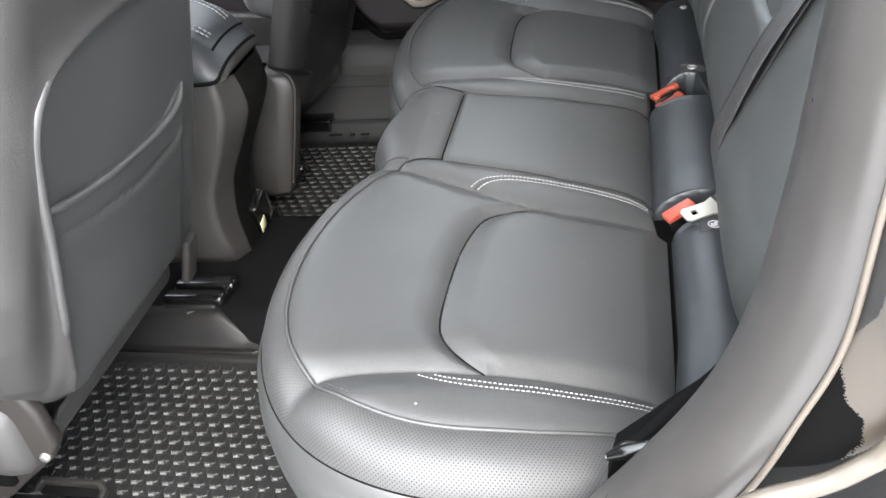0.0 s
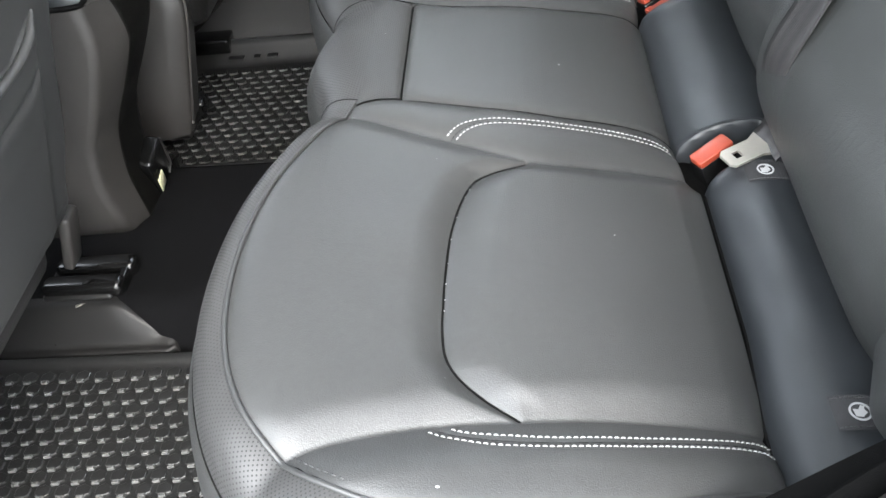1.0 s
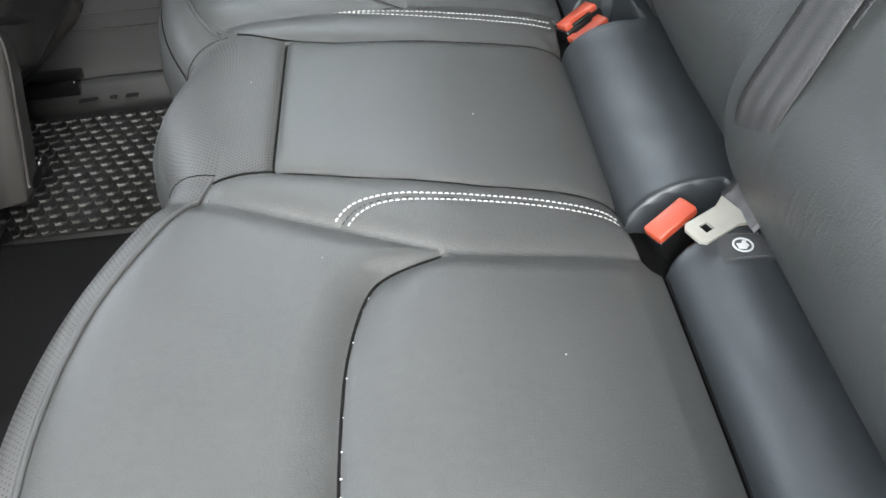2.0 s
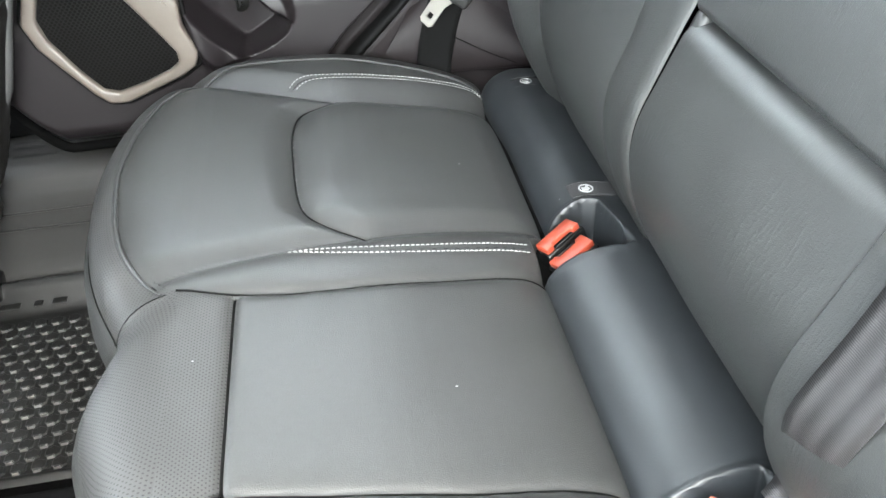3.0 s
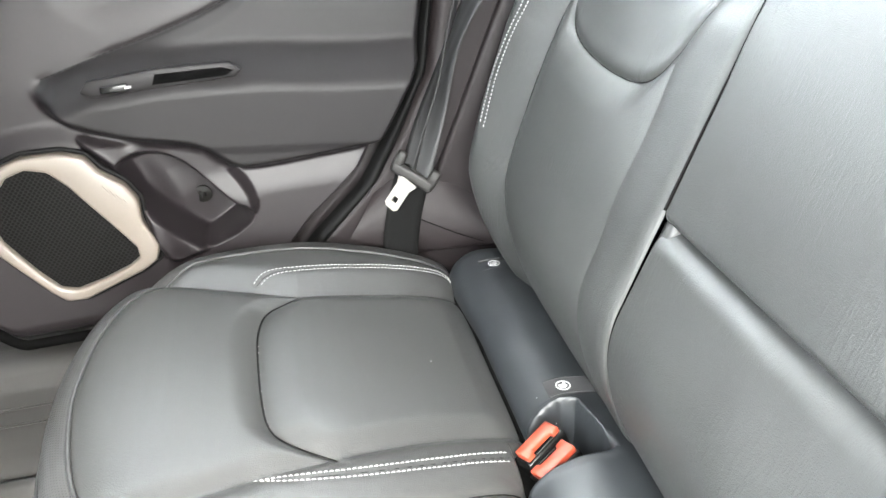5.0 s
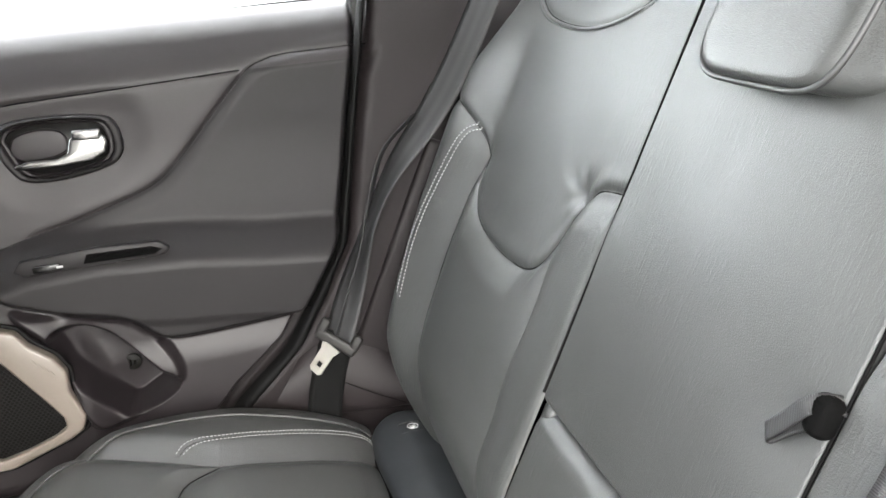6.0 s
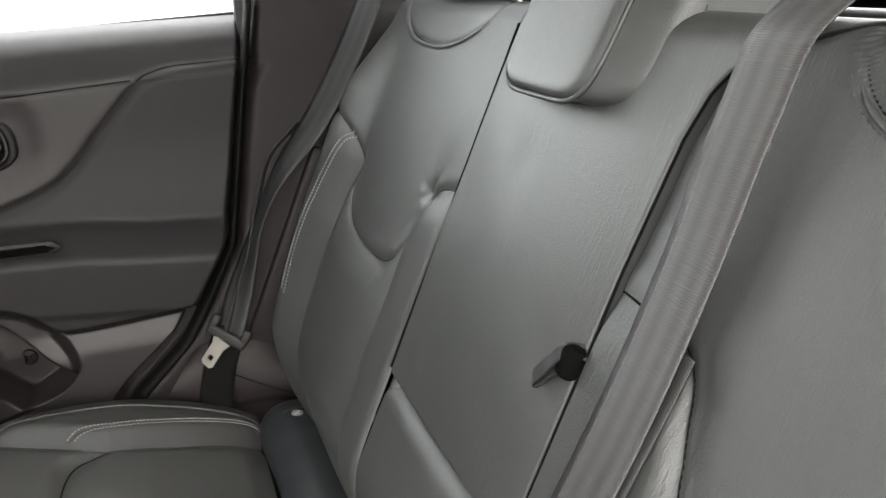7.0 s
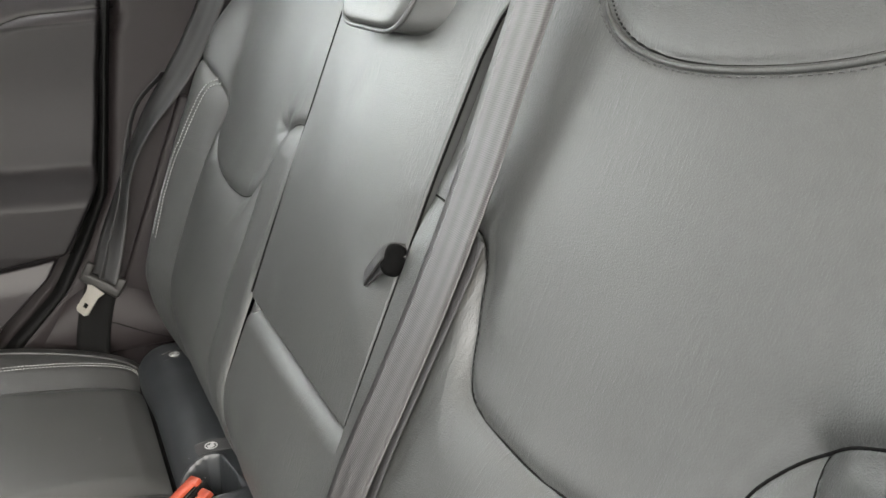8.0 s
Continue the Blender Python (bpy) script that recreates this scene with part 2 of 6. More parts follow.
def spline(pts, n=60):
    """A smooth curve through points, evenly spaced."""
    p = np.asarray(pts, float)
    q = np.vstack([2 * p[0] - p[1], p, 2 * p[-1] - p[-2]])
    out = []
    for i in range(1, len(q) - 2):
        t = np.linspace(0, 1, 24, endpoint=False)[:, None]
        a, b, c, d = q[i - 1], q[i], q[i + 1], q[i + 2]
        out.append(0.5 * (2 * b + (c - a) * t + (2 * a - 5 * b + 4 * c - d) * t ** 2 + (3 * b - a - 3 * c + d) * t ** 3))
    out = np.vstack(out + [p[-1:]])
    return even(out, n)


def even(p, n):
    p = np.asarray(p, float)
    s = np.r_[0, np.cumsum(np.linalg.norm(np.diff(p, axis=0), axis=1))]
    t = np.linspace(0, s[-1], n)
    return np.stack([np.interp(t, s, p[:, k]) for k in range(p.shape[1])], 1)


def grid_faces(n, m, closed=False):
    i, j = np.meshgrid(np.arange(n - 1), np.arange(m if closed else m - 1), indexing="ij")
    k = (j + 1) % m
    return np.stack([i * m + j, (i + 1) * m + j, (i + 1) * m + k, i * m + k], -1).reshape(-1, 4)


def tube(path, r, seg=8):
    """Verts and faces of a tube along a path; r may vary along it."""
    p = np.asarray(path, float)
    t = np.gradient(p, axis=0)
    t /= np.linalg.norm(t, axis=1)[:, None] + 1e-12
    up = np.array([0.0, 0.0, 1.0]) if abs(t[0][2]) < 0.9 else np.array([1.0, 0.0, 0.0])
    rows = []
    rr = np.broadcast_to(np.asarray(r, float), (len(p),))
    for k in range(len(p)):
        a = np.cross(t[k], up)
        a /= np.linalg.norm(a) + 1e-12
        b = np.cross(a, t[k])
        up = b
        w = np.linspace(0, 2 * np.pi, seg, endpoint=False)
        rows.append(p[k] + rr[k] * (np.cos(w)[:, None] * a + np.sin(w)[:, None] * b))
    v = np.vstack(rows)
    f = [tuple(q) for q in grid_faces(len(p), seg, True)]
    f.append(tuple(range(seg))[::-1])
    f.append(tuple(range((len(p) - 1) * seg, len(p) * seg)))
    return v, f


def ribbon(path, side, width, thick=0.0014):
    """A strap: verts, faces and metres along and across; side is the direction of its width at each point."""
    p = np.asarray(path, float)
    s = np.broadcast_to(np.asarray(side, float), p.shape)
    s = s / np.linalg.norm(s, axis=1)[:, None]
    t = np.gradient(p, axis=0)
    t /= np.linalg.norm(t, axis=1)[:, None] + 1e-12
    n = np.cross(s, t)
    n /= np.linalg.norm(n, axis=1)[:, None] + 1e-12
    cols = np.linspace(-0.5, 0.5, 7) * width
    ring = [(c, thick / 2) for c in cols] + [(c, -thick / 2) for c in cols[::-1]]
    v = np.vstack([p[k] + np.array([c * s[k] + h * n[k] for c, h in ring]) for k in range(len(p))])
    dist = np.r_[0, np.cumsum(np.linalg.norm(np.diff(p, axis=0), axis=1))]
    uv = np.vstack([np.array([(c, dist[k]) for c, h in ring]) for k in range(len(p))])
    return v, grid_faces(len(p), len(ring), True), uv


def bm_box(size, at=(0, 0, 0), rot=None, bevel=0.004, seg=3, taper=None):
    bm = bmesh.new()
    bmesh.ops.create_cube(bm, size=1)
    for v in bm.verts:
        v.co = Vector((v.co.x * size[0], v.co.y * size[1], v.co.z * size[2]))
        if taper and v.co.z > 0:
            v.co.x *= taper[0]
            v.co.y *= taper[1]
    if bevel:
        bmesh.ops.bevel(bm, geom=list(bm.edges) + list(bm.verts), offset=bevel, segments=seg, profile=0.5, affect="EDGES")
    m = Matrix.Translation(at) @ (rot.to_4x4() if rot is not None else Matrix.Identity(4))
    bmesh.ops.transform(bm, matrix=m, verts=bm.verts)
    return bm


def bm_plate(outline, axes, at, thick, bevel=0.002, seg=2, holes=()):
    """A plate: an outline in two axes, extruded along the third, its rims rounded; holes are outlines cut as rings."""
    a, b, c = [Vector(v) for v in axes]
    bm = bmesh.new()
    at = Vector(at)
    def loop(o, h):
        return [bm.verts.new(at + a * p[0] + b * p[1] + c * h) for p in o]
    if not holes:
        top, bot = loop(outline, thick), loop(outline, 0)
        bm.faces.new(top)
        bm.faces.new(bot[::-1])
        n = len(top)
        for i in range(n):
            bm.faces.new((bot[i], bot[(i + 1) % n], top[(i + 1) % n], top[i]))
    else:
        h = holes[0]
        n = len(outline)
        ot, ob, it, ib = loop(outline, thick), loop(outline, 0), loop(h, thick), loop(h, 0)
        for i in range(n):
            j = (i + 1) % n
            bm.faces.new((ot[i], ot[j], it[j], it[i]))
            bm.faces.new((ob[j], ob[i], ib[i], ib[j]))
            bm.faces.new((ob[i], ob[j], ot[j], ot[i]))
            bm.faces.new((it[i], it[j], ib[j], ib[i]))
    bmesh.ops.recalc_face_normals(bm, faces=bm.faces)
    if bevel:
        sharp = [e for e in bm.edges if len(e.link_faces) == 2 and e.calc_face_angle(0) > 0.9]
        bmesh.ops.bevel(bm, geom=sharp, offset=bevel, segments=seg, profile=0.5, affect="EDGES")
    return bm


def near_path(X, Y, path):
    """Distance of each (X, Y) from a polyline."""
    p = np.asarray(path, float)
    best = np.full(X.shape, 9.0)
    for a, b in zip(p[:-1], p[1:]):
        d = b - a
        t = np.clip(((X - a[0]) * d[0] + (Y - a[1]) * d[1]) / (d @ d + 1e-12), 0, 1)
        best = np.minimum(best, np.hypot(X - a[0] - t * d[0], Y - a[1] - t * d[1]))
    return best


def inside(X, Y, poly):
    """Whether each (X, Y) lies in a polygon."""
    p = np.asarray(poly, float)
    c = np.zeros(X.shape, bool)
    for a, b in zip(p, np.roll(p, -1, axis=0)):
        cross = ((a[1] > Y) != (b[1] > Y)) & (X < (b[0] - a[0]) * (Y - a[1]) / (b[1] - a[1] + 1e-12) + a[0])
        c ^= cross
    return c


def step(x):
    x = np.clip(x, 0, 1)
    return x * x * (3 - 2 * x)


def ring_spline(p, n):
    out = []
    k = len(p)
    for i in range(k):
        a, b, c, d = p[i - 1], p[i], p[(i + 1) % k], p[(i + 2) % k]
        t = np.linspace(0, 1, 12, endpoint=False)[:, None]
        out.append(0.5 * (2 * b + (c - a) * t + (2 * a - 5 * b + 4 * c - d) * t ** 2 + (3 * b - a - 3 * c + d) * t ** 3))
    out = np.vstack(out + [p[:1]])
    return even(out, n + 1)[:-1]


def bulge(X, Y, poly, soft, smooth=True):
    """1 well inside a polygon, 0 well outside, smooth over a rim 2 * soft wide."""
    p = ring_spline(np.asarray(poly, float), 64) if smooth else np.asarray(poly, float)
    d = near_path(X, Y, np.vstack([p, p[:1]]))
    return step(0.5 + np.where(inside(X, Y, p), d, -d) / (2 * soft))


def grid_normals(P):
    du, dv = np.gradient(P, axis=0), np.gradient(P, axis=1)
    n = np.cross(du, dv)
    return n / (np.linalg.norm(n, axis=2)[..., None] + 1e-12)


def panels(P, region, table, parent, flip=False, uv=None):
    """Splits one padded surface along its seams into panels: table maps a region's number to name, material and label."""
    n, m = P.shape[:2]
    F = grid_faces(n, m)
    N = grid_normals(P)
    if flip:
        F, N = F[:, ::-1], -N
    V, N = P.reshape(-1, 3), N.reshape(-1, 3)
    U = None if uv is None else uv.reshape(-1, 2)
    reg = region.reshape(-1)
    made = []
    for k, (name, mat, label) in table.items():
        f = F[reg == k]
        if len(f) == 0:
            continue
        ids, inv = np.unique(f, return_inverse=True)
        # side of the sheet that the faces look to
        made.append(mesh_part(name, V[ids], inv.reshape(-1, 4), mat, parent, label, True, N[ids], None if U is None else U[ids]))
    return made


def stitch_row(points, normals, length=0.0034, gap=0.0015, r=0.0008):
    """Verts and faces of a row of single thread stitches along a path on a surface."""
    pts = np.asarray(points, float)
    nor = np.asarray(normals, float)
    s = np.r_[0, np.cumsum(np.linalg.norm(np.diff(pts, axis=0), axis=1))]
    V, F = [], []
    for a in np.arange(gap, s[-1] - length, length + gap):
        q = [np.array([np.interp(a + length * f, s, pts[:, k]) for k in range(3)]) for f in (0, 0.25, 0.75, 1)]
        nn = np.array([np.interp(a + length / 2, s, nor[:, k]) for k in range(3)])
        nn /= np.linalg.norm(nn)
        t = q[3] - q[0]
        t /= np.linalg.norm(t) + 1e-12
        w = np.cross(nn, t)
        base = len(V)
        for i, (c, h, k) in enumerate(zip(q, (-0.0002, 0.0002, 0.0002, -0.0002), (0.6, 1.0, 1.0, 0.6))):
            for x, y in ((-1, 0), (-0.5, 0.9), (0.5, 0.9), (1, 0), (0, -0.6)):
                V.append(c + nn * h + r * k * (x * w + y * nn))
        for i in range(3):
            for j in range(5):
                F.append((base + i * 5 + j, base + i * 5 + (j + 1) % 5, base + i * 5 + 5 + (j + 1) % 5, base + i * 5 + 5 + j))
        F.append(tuple(base + j for j in (4, 3, 2, 1, 0)))
        F.append(tuple(base + 15 + j for j in range(5)))
    return V, F




# ---- rear bench: cushion ----
EDGE_A = [(-0.050, -0.524), (-0.10, -0.540), (-0.15, -0.556), (-0.20, -0.570), (-0.25, -0.579), (-0.30, -0.578), (-0.355, -0.563), (-0.391, -0.540), (-0.424, -0.502),
          (-0.446, -0.450), (-0.456, -0.390), (-0.456, -0.324), (-0.444, -0.256), (-0.420, -0.194), (-0.396, -0.146), (-0.386, -0.112)]
EDGE_B = [(-0.050, 0.578), (-0.12, 0.582), (-0.20, 0.583), (-0.26, 0.579), (-0.31, 0.568), (-0.355, 0.550), (-0.400, 0.512), (-0.438, 0.458), (-0.456, 0.395), (-0.463, 0.330),
          (-0.463, 0.280), (-0.453, 0.205), (-0.436, 0.147), (-0.412, 0.108), (-0.390, 0.086)]
EDGE = spline(EDGE_A + [(-0.384, -0.05), (-0.384, 0.03)] + EDGE_B[::-1], 420)
# seams of the two halves, in plan: centre side, inner crease, outer crease, front of the pad
MID_CREASE = ([(-0.388, -0.128), (-0.345, -0.114), (-0.27, -0.117), (-0.19, -0.119), (-0.12, -0.112), (-0.05, -0.108)],
              [(-0.391, 0.101), (-0.351, 0.095), (-0.268, 0.100), (-0.177, 0.116), (-0.11, 0.135), (-0.05, 0.153)])
INNER_CREASE = ([(-0.398, -0.146), (-0.30, -0.176), (-0.222, -0.199), (-0.165, -0.196), (-0.055, -0.176)],
                [(-0.405, 0.116), (-0.373, 0.132), (-0.305, 0.159), (-0.232, 0.178), (-0.161, 0.200), (-0.055, 0.228)])
OUTER_CREASE = ([(-0.391, -0.540), (-0.355, -0.524), (-0.30, -0.508), (-0.234, -0.498), (-0.166, -0.488), (-0.055, -0.474)],
                [(-0.400, 0.511), (-0.355, 0.500), (-0.303, 0.488), (-0.247, 0.474), (-0.174, 0.486), (-0.055, 0.510)])
PAD_FRONT = ([(-0.222, -0.203), (-0.259, -0.225), (-0.276, -0.249), (-0.288, -0.304), (-0.292, -0.372), (-0.291, -0.431), (-0.283, -0.457), (-0.263, -0.479), (-0.236, -0.498)],
             [(-0.232, 0.178), (-0.261, 0.197), (-0.285, 0.222), (-0.294, 0.268), (-0.297, 0.369), (-0.293, 0.415), (-0.284, 0.440), (-0.266, 0.458), (-0.247, 0.474)])
STITCHES = (([(-0.299, -0.513), (-0.282, -0.520), (-0.244, -0.526), (-0.188, -0.521), (-0.129, -0.509), (-0.040, -0.489)],
             [(-0.284, -0.509), (-0.263, -0.514), (-0.207, -0.514), (-0.128, -0.500), (-0.044, -0.480)],
             [(-0.297, -0.173), (-0.286, -0.160), (-0.272, -0.151), (-0.250, -0.144), (-0.215, -0.141), (-0.155, -0.136), (-0.075, -0.132)],
             [(-0.288, -0.177), (-0.278, -0.166), (-0.264, -0.157), (-0.246, -0.152), (-0.213, -0.149), (-0.155, -0.144), (-0.075, -0.140)]),
            ([(-0.298, 0.1565), (-0.272, 0.1480), (-0.220, 0.1465), (-0.150, 0.1595), (-0.075, 0.179)],
             [(-0.304, 0.1580), (-0.282, 0.1565), (-0.220, 0.1570), (-0.150, 0.1715), (-0.075, 0.192)],
             [(-0.299, 0.499), (-0.288, 0.512), (-0.270, 0.519), (-0.235, 0.523), (-0.164, 0.538), (-0.040, 0.563)],
             [(-0.2905, 0.4965), (-0.282, 0.5050), (-0.267, 0.5110), (-0.234, 0.5150), (-0.163, 0.5300), (-0.040, 0.5550)]))
ROLL_LINE = -0.054
# openings of the two buckle pockets in the roll, in plan
POCKETS = ([(-0.070, -0.139), (-0.030, -0.130), (0.012, -0.126), (0.016, -0.150), (0.000, -0.178), (-0.020, -0.182), (-0.060, -0.186)],
           [(-0.066, 0.153), (0.006, 0.152), (0.013, 0.156), (0.012, 0.175), (0.002, 0.226), (-0.010, 0.229), (-0.050, 0.212), (-0.066, 0.206)])
FRONT_SEAM = -0.345


def cushion_base(x):
    return np.interp(x, [-0.50, -0.456, -0.40, -0.33, -0.22, -0.14, -0.055], [0.466, 0.466, 0.463, 0.449, 0.431, 0.407, 0.374])


def roll_front(y):
    """The roll's front line: it stands further forward behind the middle place."""
    y = np.asarray(y, float)
    mid = step((y + 0.165) / 0.03) * step((0.185 - y) / 0.03)
    return ROLL_LINE + 0.007 * step((0.50 - np.abs(y - 0.02)) / 0.12) - 0.022 * mid


def roll_top(x, y):
    """Height of the padded roll behind the seats."""
    x, y = np.broadcast_arrays(np.asarray(x, float), np.asarray(y, float))
    reach = np.where(x < 0.002, 0.002 - roll_front(y) + 0.002, 0.084)
    return 0.347 + 0.052 * np.sqrt(np.clip(1 - ((x - 0.002) / reach) ** 2, 0, 1)) + 0.006 * (0.002 - x) / reach


def cushion_height(X, Y):
    """Height of the padded top of the bench over the plan."""
    Z = cushion_base(X)
    Z = (Z + cushion_base(X - 0.02) + cushion_base(X + 0.02)) / 3
    for side, sg in ((0, -1.0), (1, 1.0)):
        inner = np.interp(X, *np.array(INNER_CREASE[side]).T)
        outer = np.interp(X, *np.array(OUTER_CREASE[side]).T)
        mid = np.interp(X, *np.array(MID_CREASE[side]).T)
        Z = Z + 0.010 * step((Y - outer) * sg / 0.045)
        rib = np.clip((Y - inner) / (mid - inner), 0, 1)
        flat = step((X + 0.385) / 0.06)
        Z = Z + 0.0032 * np.sin(np.pi * rib) * flat
        pf = sorted(PAD_FRONT[side], key=lambda q: q[1])
        pad_x = np.interp(Y, [q[1] for q in pf], [q[0] for q in pf])
        across = step((outer - Y) * sg / 0.03) * step((Y - inner) * sg / 0.03)
        Z = Z + 0.006 * step((X - pad_x) / 0.04) * across * step((-0.055 - X) / 0.03)
        Z = Z + 0.004 * step((pad_x - X) / 0.03) * across
        dip = np.zeros_like(Z)
        for path, depth, w in ((INNER_CREASE[side], 0.0055, 0.010), (OUTER_CREASE[side], 0.007, 0.012), (PAD_FRONT[side], 0.008, 0.009), (MID_CREASE[side], 0.005 * (0.3 + 0.7 * flat), 0.006)):
            dip = np.maximum(dip, depth * np.exp(-near_path(X, Y, spline(path, 40)) / w))
        Z = Z - dip
    for side in (0, 1):
        for rows2 in (STITCHES[side][:2], STITCHES[side][2:]):
            Z = Z - 0.0016 * np.exp(-near_path(X, Y, (spline(rows2[0], 40) + spline(rows2[1], 40)) / 2) / 0.003)
    seam = np.abs(X - FRONT_SEAM) + 9 * (np.abs(Y + 0.010) > 0.104)
    Z = Z - 0.006 * np.exp(-seam / 0.004)
    Z = Z - 0.024 * np.exp(-np.maximum(roll_front(Y) + 0.004 - X, 0) / 0.012)
    for poly in POCKETS:
        Z = Z - 0.050 * bulge(X, Y, poly, 0.006, False)
    Z = Z - 0.006 * np.exp(-near_path(X, Y, EDGE[::4]) / 0.010) * (1 - np.exp(-((Y + 0.01) / 0.095) ** 6))
    # slack in the hide
    random.seed(5)
    for k in range(0, 26):
        cx, cy = random.uniform(-0.43, -0.08), random.uniform(-0.58, 0.56)
        Z = Z + random.uniform(-0.0014, 0.0014) * np.exp(-((X - cx) ** 2 + (Y - cy) ** 2) / random.uniform(0.02, 0.05) ** 2)
    return Z


def on_cushion(path, lift=0.0):
    """Points and normals on the cushion top along a path in plan."""
    p = np.asarray(path, float)
    e = 0.002
    z = cushion_height(np.r_[p[:, 0], p[:, 0] + e, p[:, 0]], np.r_[p[:, 1], p[:, 1], p[:, 1] + e]).reshape(3, -1)
    n = np.stack([-(z[1] - z[0]) / e, -(z[2] - z[0]) / e, np.ones(len(p))], 1)
    n /= np.linalg.norm(n, axis=1)[:, None]
    return np.column_stack([p, z[0]]) + lift * n, n


def build_bench():
    bench = thing("rear_bench_cushion", "black leather rear bench cushion with pale stitching and perforated border", "car seat", (-0.2, 0, 0.13))
    u = np.linspace(0, 1, 560)
    y0, y1 = EDGE[:, 1].min(), EDGE[:, 1].max()
    w = 0.5 - 0.5 * np.cos(np.pi * u)
    ys = y0 + (y1 - y0) * (0.45 * w + 0.55 * u)
    keep = ((EDGE[:, 0] < -0.272) | (EDGE[:, 1] > 0)) & (EDGE[:, 0] < -0.2)
    k = np.argsort(EDGE[keep, 1])
    xb = np.interp(ys, EDGE[keep, 1][k], EDGE[keep, 0][k])
    xb[0], xb[-1] = -0.276, -0.2
    x1 = np.interp(ys, [-0.5800, -0.579, -0.570, -0.556, -0.540, -0.524], [-0.272, -0.25, -0.20, -0.15, -0.10, ROLL_LINE])
    xb = np.minimum(xb, x1 - 1e-4)
    a = np.linspace(0, 1, 230)
    a = 0.75 * a + 0.25 * (0.5 - 0.5 * np.cos(np.pi * a))
    X = xb[:, None] + (x1 - xb)[:, None] * a[None, :]
    Y = np.repeat(ys[:, None], len(a), 1)
    random.seed(5)
    Z = cushion_height(X, Y)
    P = np.stack([X, Y, Z], -1)
    cx = (X[:-1, :-1] + X[1:, 1:]) / 2
    cy = (Y[:-1, :-1] + Y[1:, 1:]) / 2
    reg = np.zeros(cx.shape, int)
    mids = [np.interp(cx, *np.array(MID_CREASE[k]).T) for k in (0, 1)]
    centre = (cy > mids[0]) & (cy < mids[1])
    reg[centre & (cx < FRONT_SEAM)] = 1
    reg[centre & (cx >= FRONT_SEAM)] = 2
    for side, sg in ((0, -1.0), (1, 1.0)):
        half = ((cy - mids[side]) * sg >= 0)
        inner = np.interp(cx, *np.array(INNER_CREASE[side]).T)
        outer = np.interp(cx, *np.array(OUTER_CREASE[side]).T)
        pf = sorted(PAD_FRONT[side], key=lambda q: q[1])
        pad_x = np.interp(cy, [q[1] for q in pf], [q[0] for q in pf])
        reg[half & ((cy - inner) * sg < 0)] = 10 + side
        reg[half & ((cy - outer) * sg > 0)] = 12 + side
        body = half & ((cy - inner) * sg >= 0) & ((cy - outer) * sg <= 0)
        reg[body] = 14 + side
        reg[body & (cx > pad_x)] = 16 + side
    table = {1: ("centre_front_panel", M_PERF, "perforated black leather front of the middle place"), 2: ("centre_seat_pad", M_LEATHER, ""),
             10: ("inner_bolster", M_LEATHER, "bolster with pale double stitching"), 11: ("inner_bolster", M_LEATHER, "bolster with pale double stitching"),
             12: ("outer_bolster", M_LEATHER, "bolster with pale double stitching"), 13: ("outer_bolster", M_LEATHER, "bolster with pale double stitching"),
             14: ("thigh_panel", M_LEATHER, ""), 15: ("thigh_panel", M_LEATHER, ""), 16: ("seat_pad", M_LEATHER, ""), 17: ("seat_pad", M_LEATHER, "")}
    panels(P, reg, table, bench, flip=True, uv=np.stack([Y, X], -1))

    # perforated border and lower skirt, swept round the edge
    e = EDGE
    t = np.gradient(e, axis=0)
    t /= np.linalg.norm(t, axis=1)[:, None]
    out = np.stack([-t[:, 1], t[:, 0]], 1)
    out *= np.sign((out * (e - np.array([-0.2, -0.01]))).sum(1))[:, None]
    for it in range(6):
        out[1:-1] = (out[:-2] + out[1:-1] * 2 + out[2:]) / 4
    out /= np.linalg.norm(out, axis=1)[:, None]
    z = on_cushion(e)[0][:, 2]
    side = np.abs(out[:, 1]) ** 2
    mid = np.exp(-((e[:, 1] + 0.01) / 0.075) ** 4)
    width = 0.034 + 0.024 * side + 0.042 * mid
    drop = 0.030 + 0.004 * side
    f = np.linspace(0, 1, 9)
    prof = np.stack([np.sin(f * 1.35) / np.sin(1.35), (1 - np.cos(f * 1.35)) / (1 - np.cos(1.35))], 1)
    rim = np.column_stack([e + out * width[:, None], z - drop])
    for it in range(140):
        rim[1:-1] = (rim[:-2] + 2 * rim[1:-1] + rim[2:]) / 4
    band = np.zeros((len(e), 9, 3))
    for j, (po, pd) in enumerate(prof):
        band[:, j, :2] = e + (rim[:, :2] - e) * po
        band[:, j, 2] = z + (rim[:, 2] - z) * pd + 0.003 * np.sin(np.pi * f[j])
    s = np.r_[0, np.cumsum(np.linalg.norm(np.diff(e, axis=0), axis=1))]
    uv = np.stack([np.repeat(s[:, None], 9, 1), np.repeat(np.linspace(0, 0.05, 9)[None], len(e), 0)], -1)
    uv[..., 1] *= (width / 0.045)[:, None]
    ra = np.where(e[:, 1] < -0.118, 1, np.where(e[:, 1] < 0.098, 2, 3))[:-1]
    panels(band, np.repeat(ra[:, None], 8, 1), {1: ("border", M_PERF, "perforated leather border"), 2: ("border", M_PERF, "perforated leather border"), 3: ("border", M_PERF, "perforated leather border")}, bench, flip=False, uv=uv)
    lower = [(0.000, 0.0), (0.0035, -0.004), (0.009, -0.016), (0.013, -0.038), (0.012, -0.075), (0.004, -0.13), (-0.010, -0.20), (-0.02, -0.30)]
    skirt = np.zeros((len(e), len(lower), 3))
    for j, (o, d) in enumerate(lower):
        skirt[:, j, :2] = rim[:, :2] + out * o
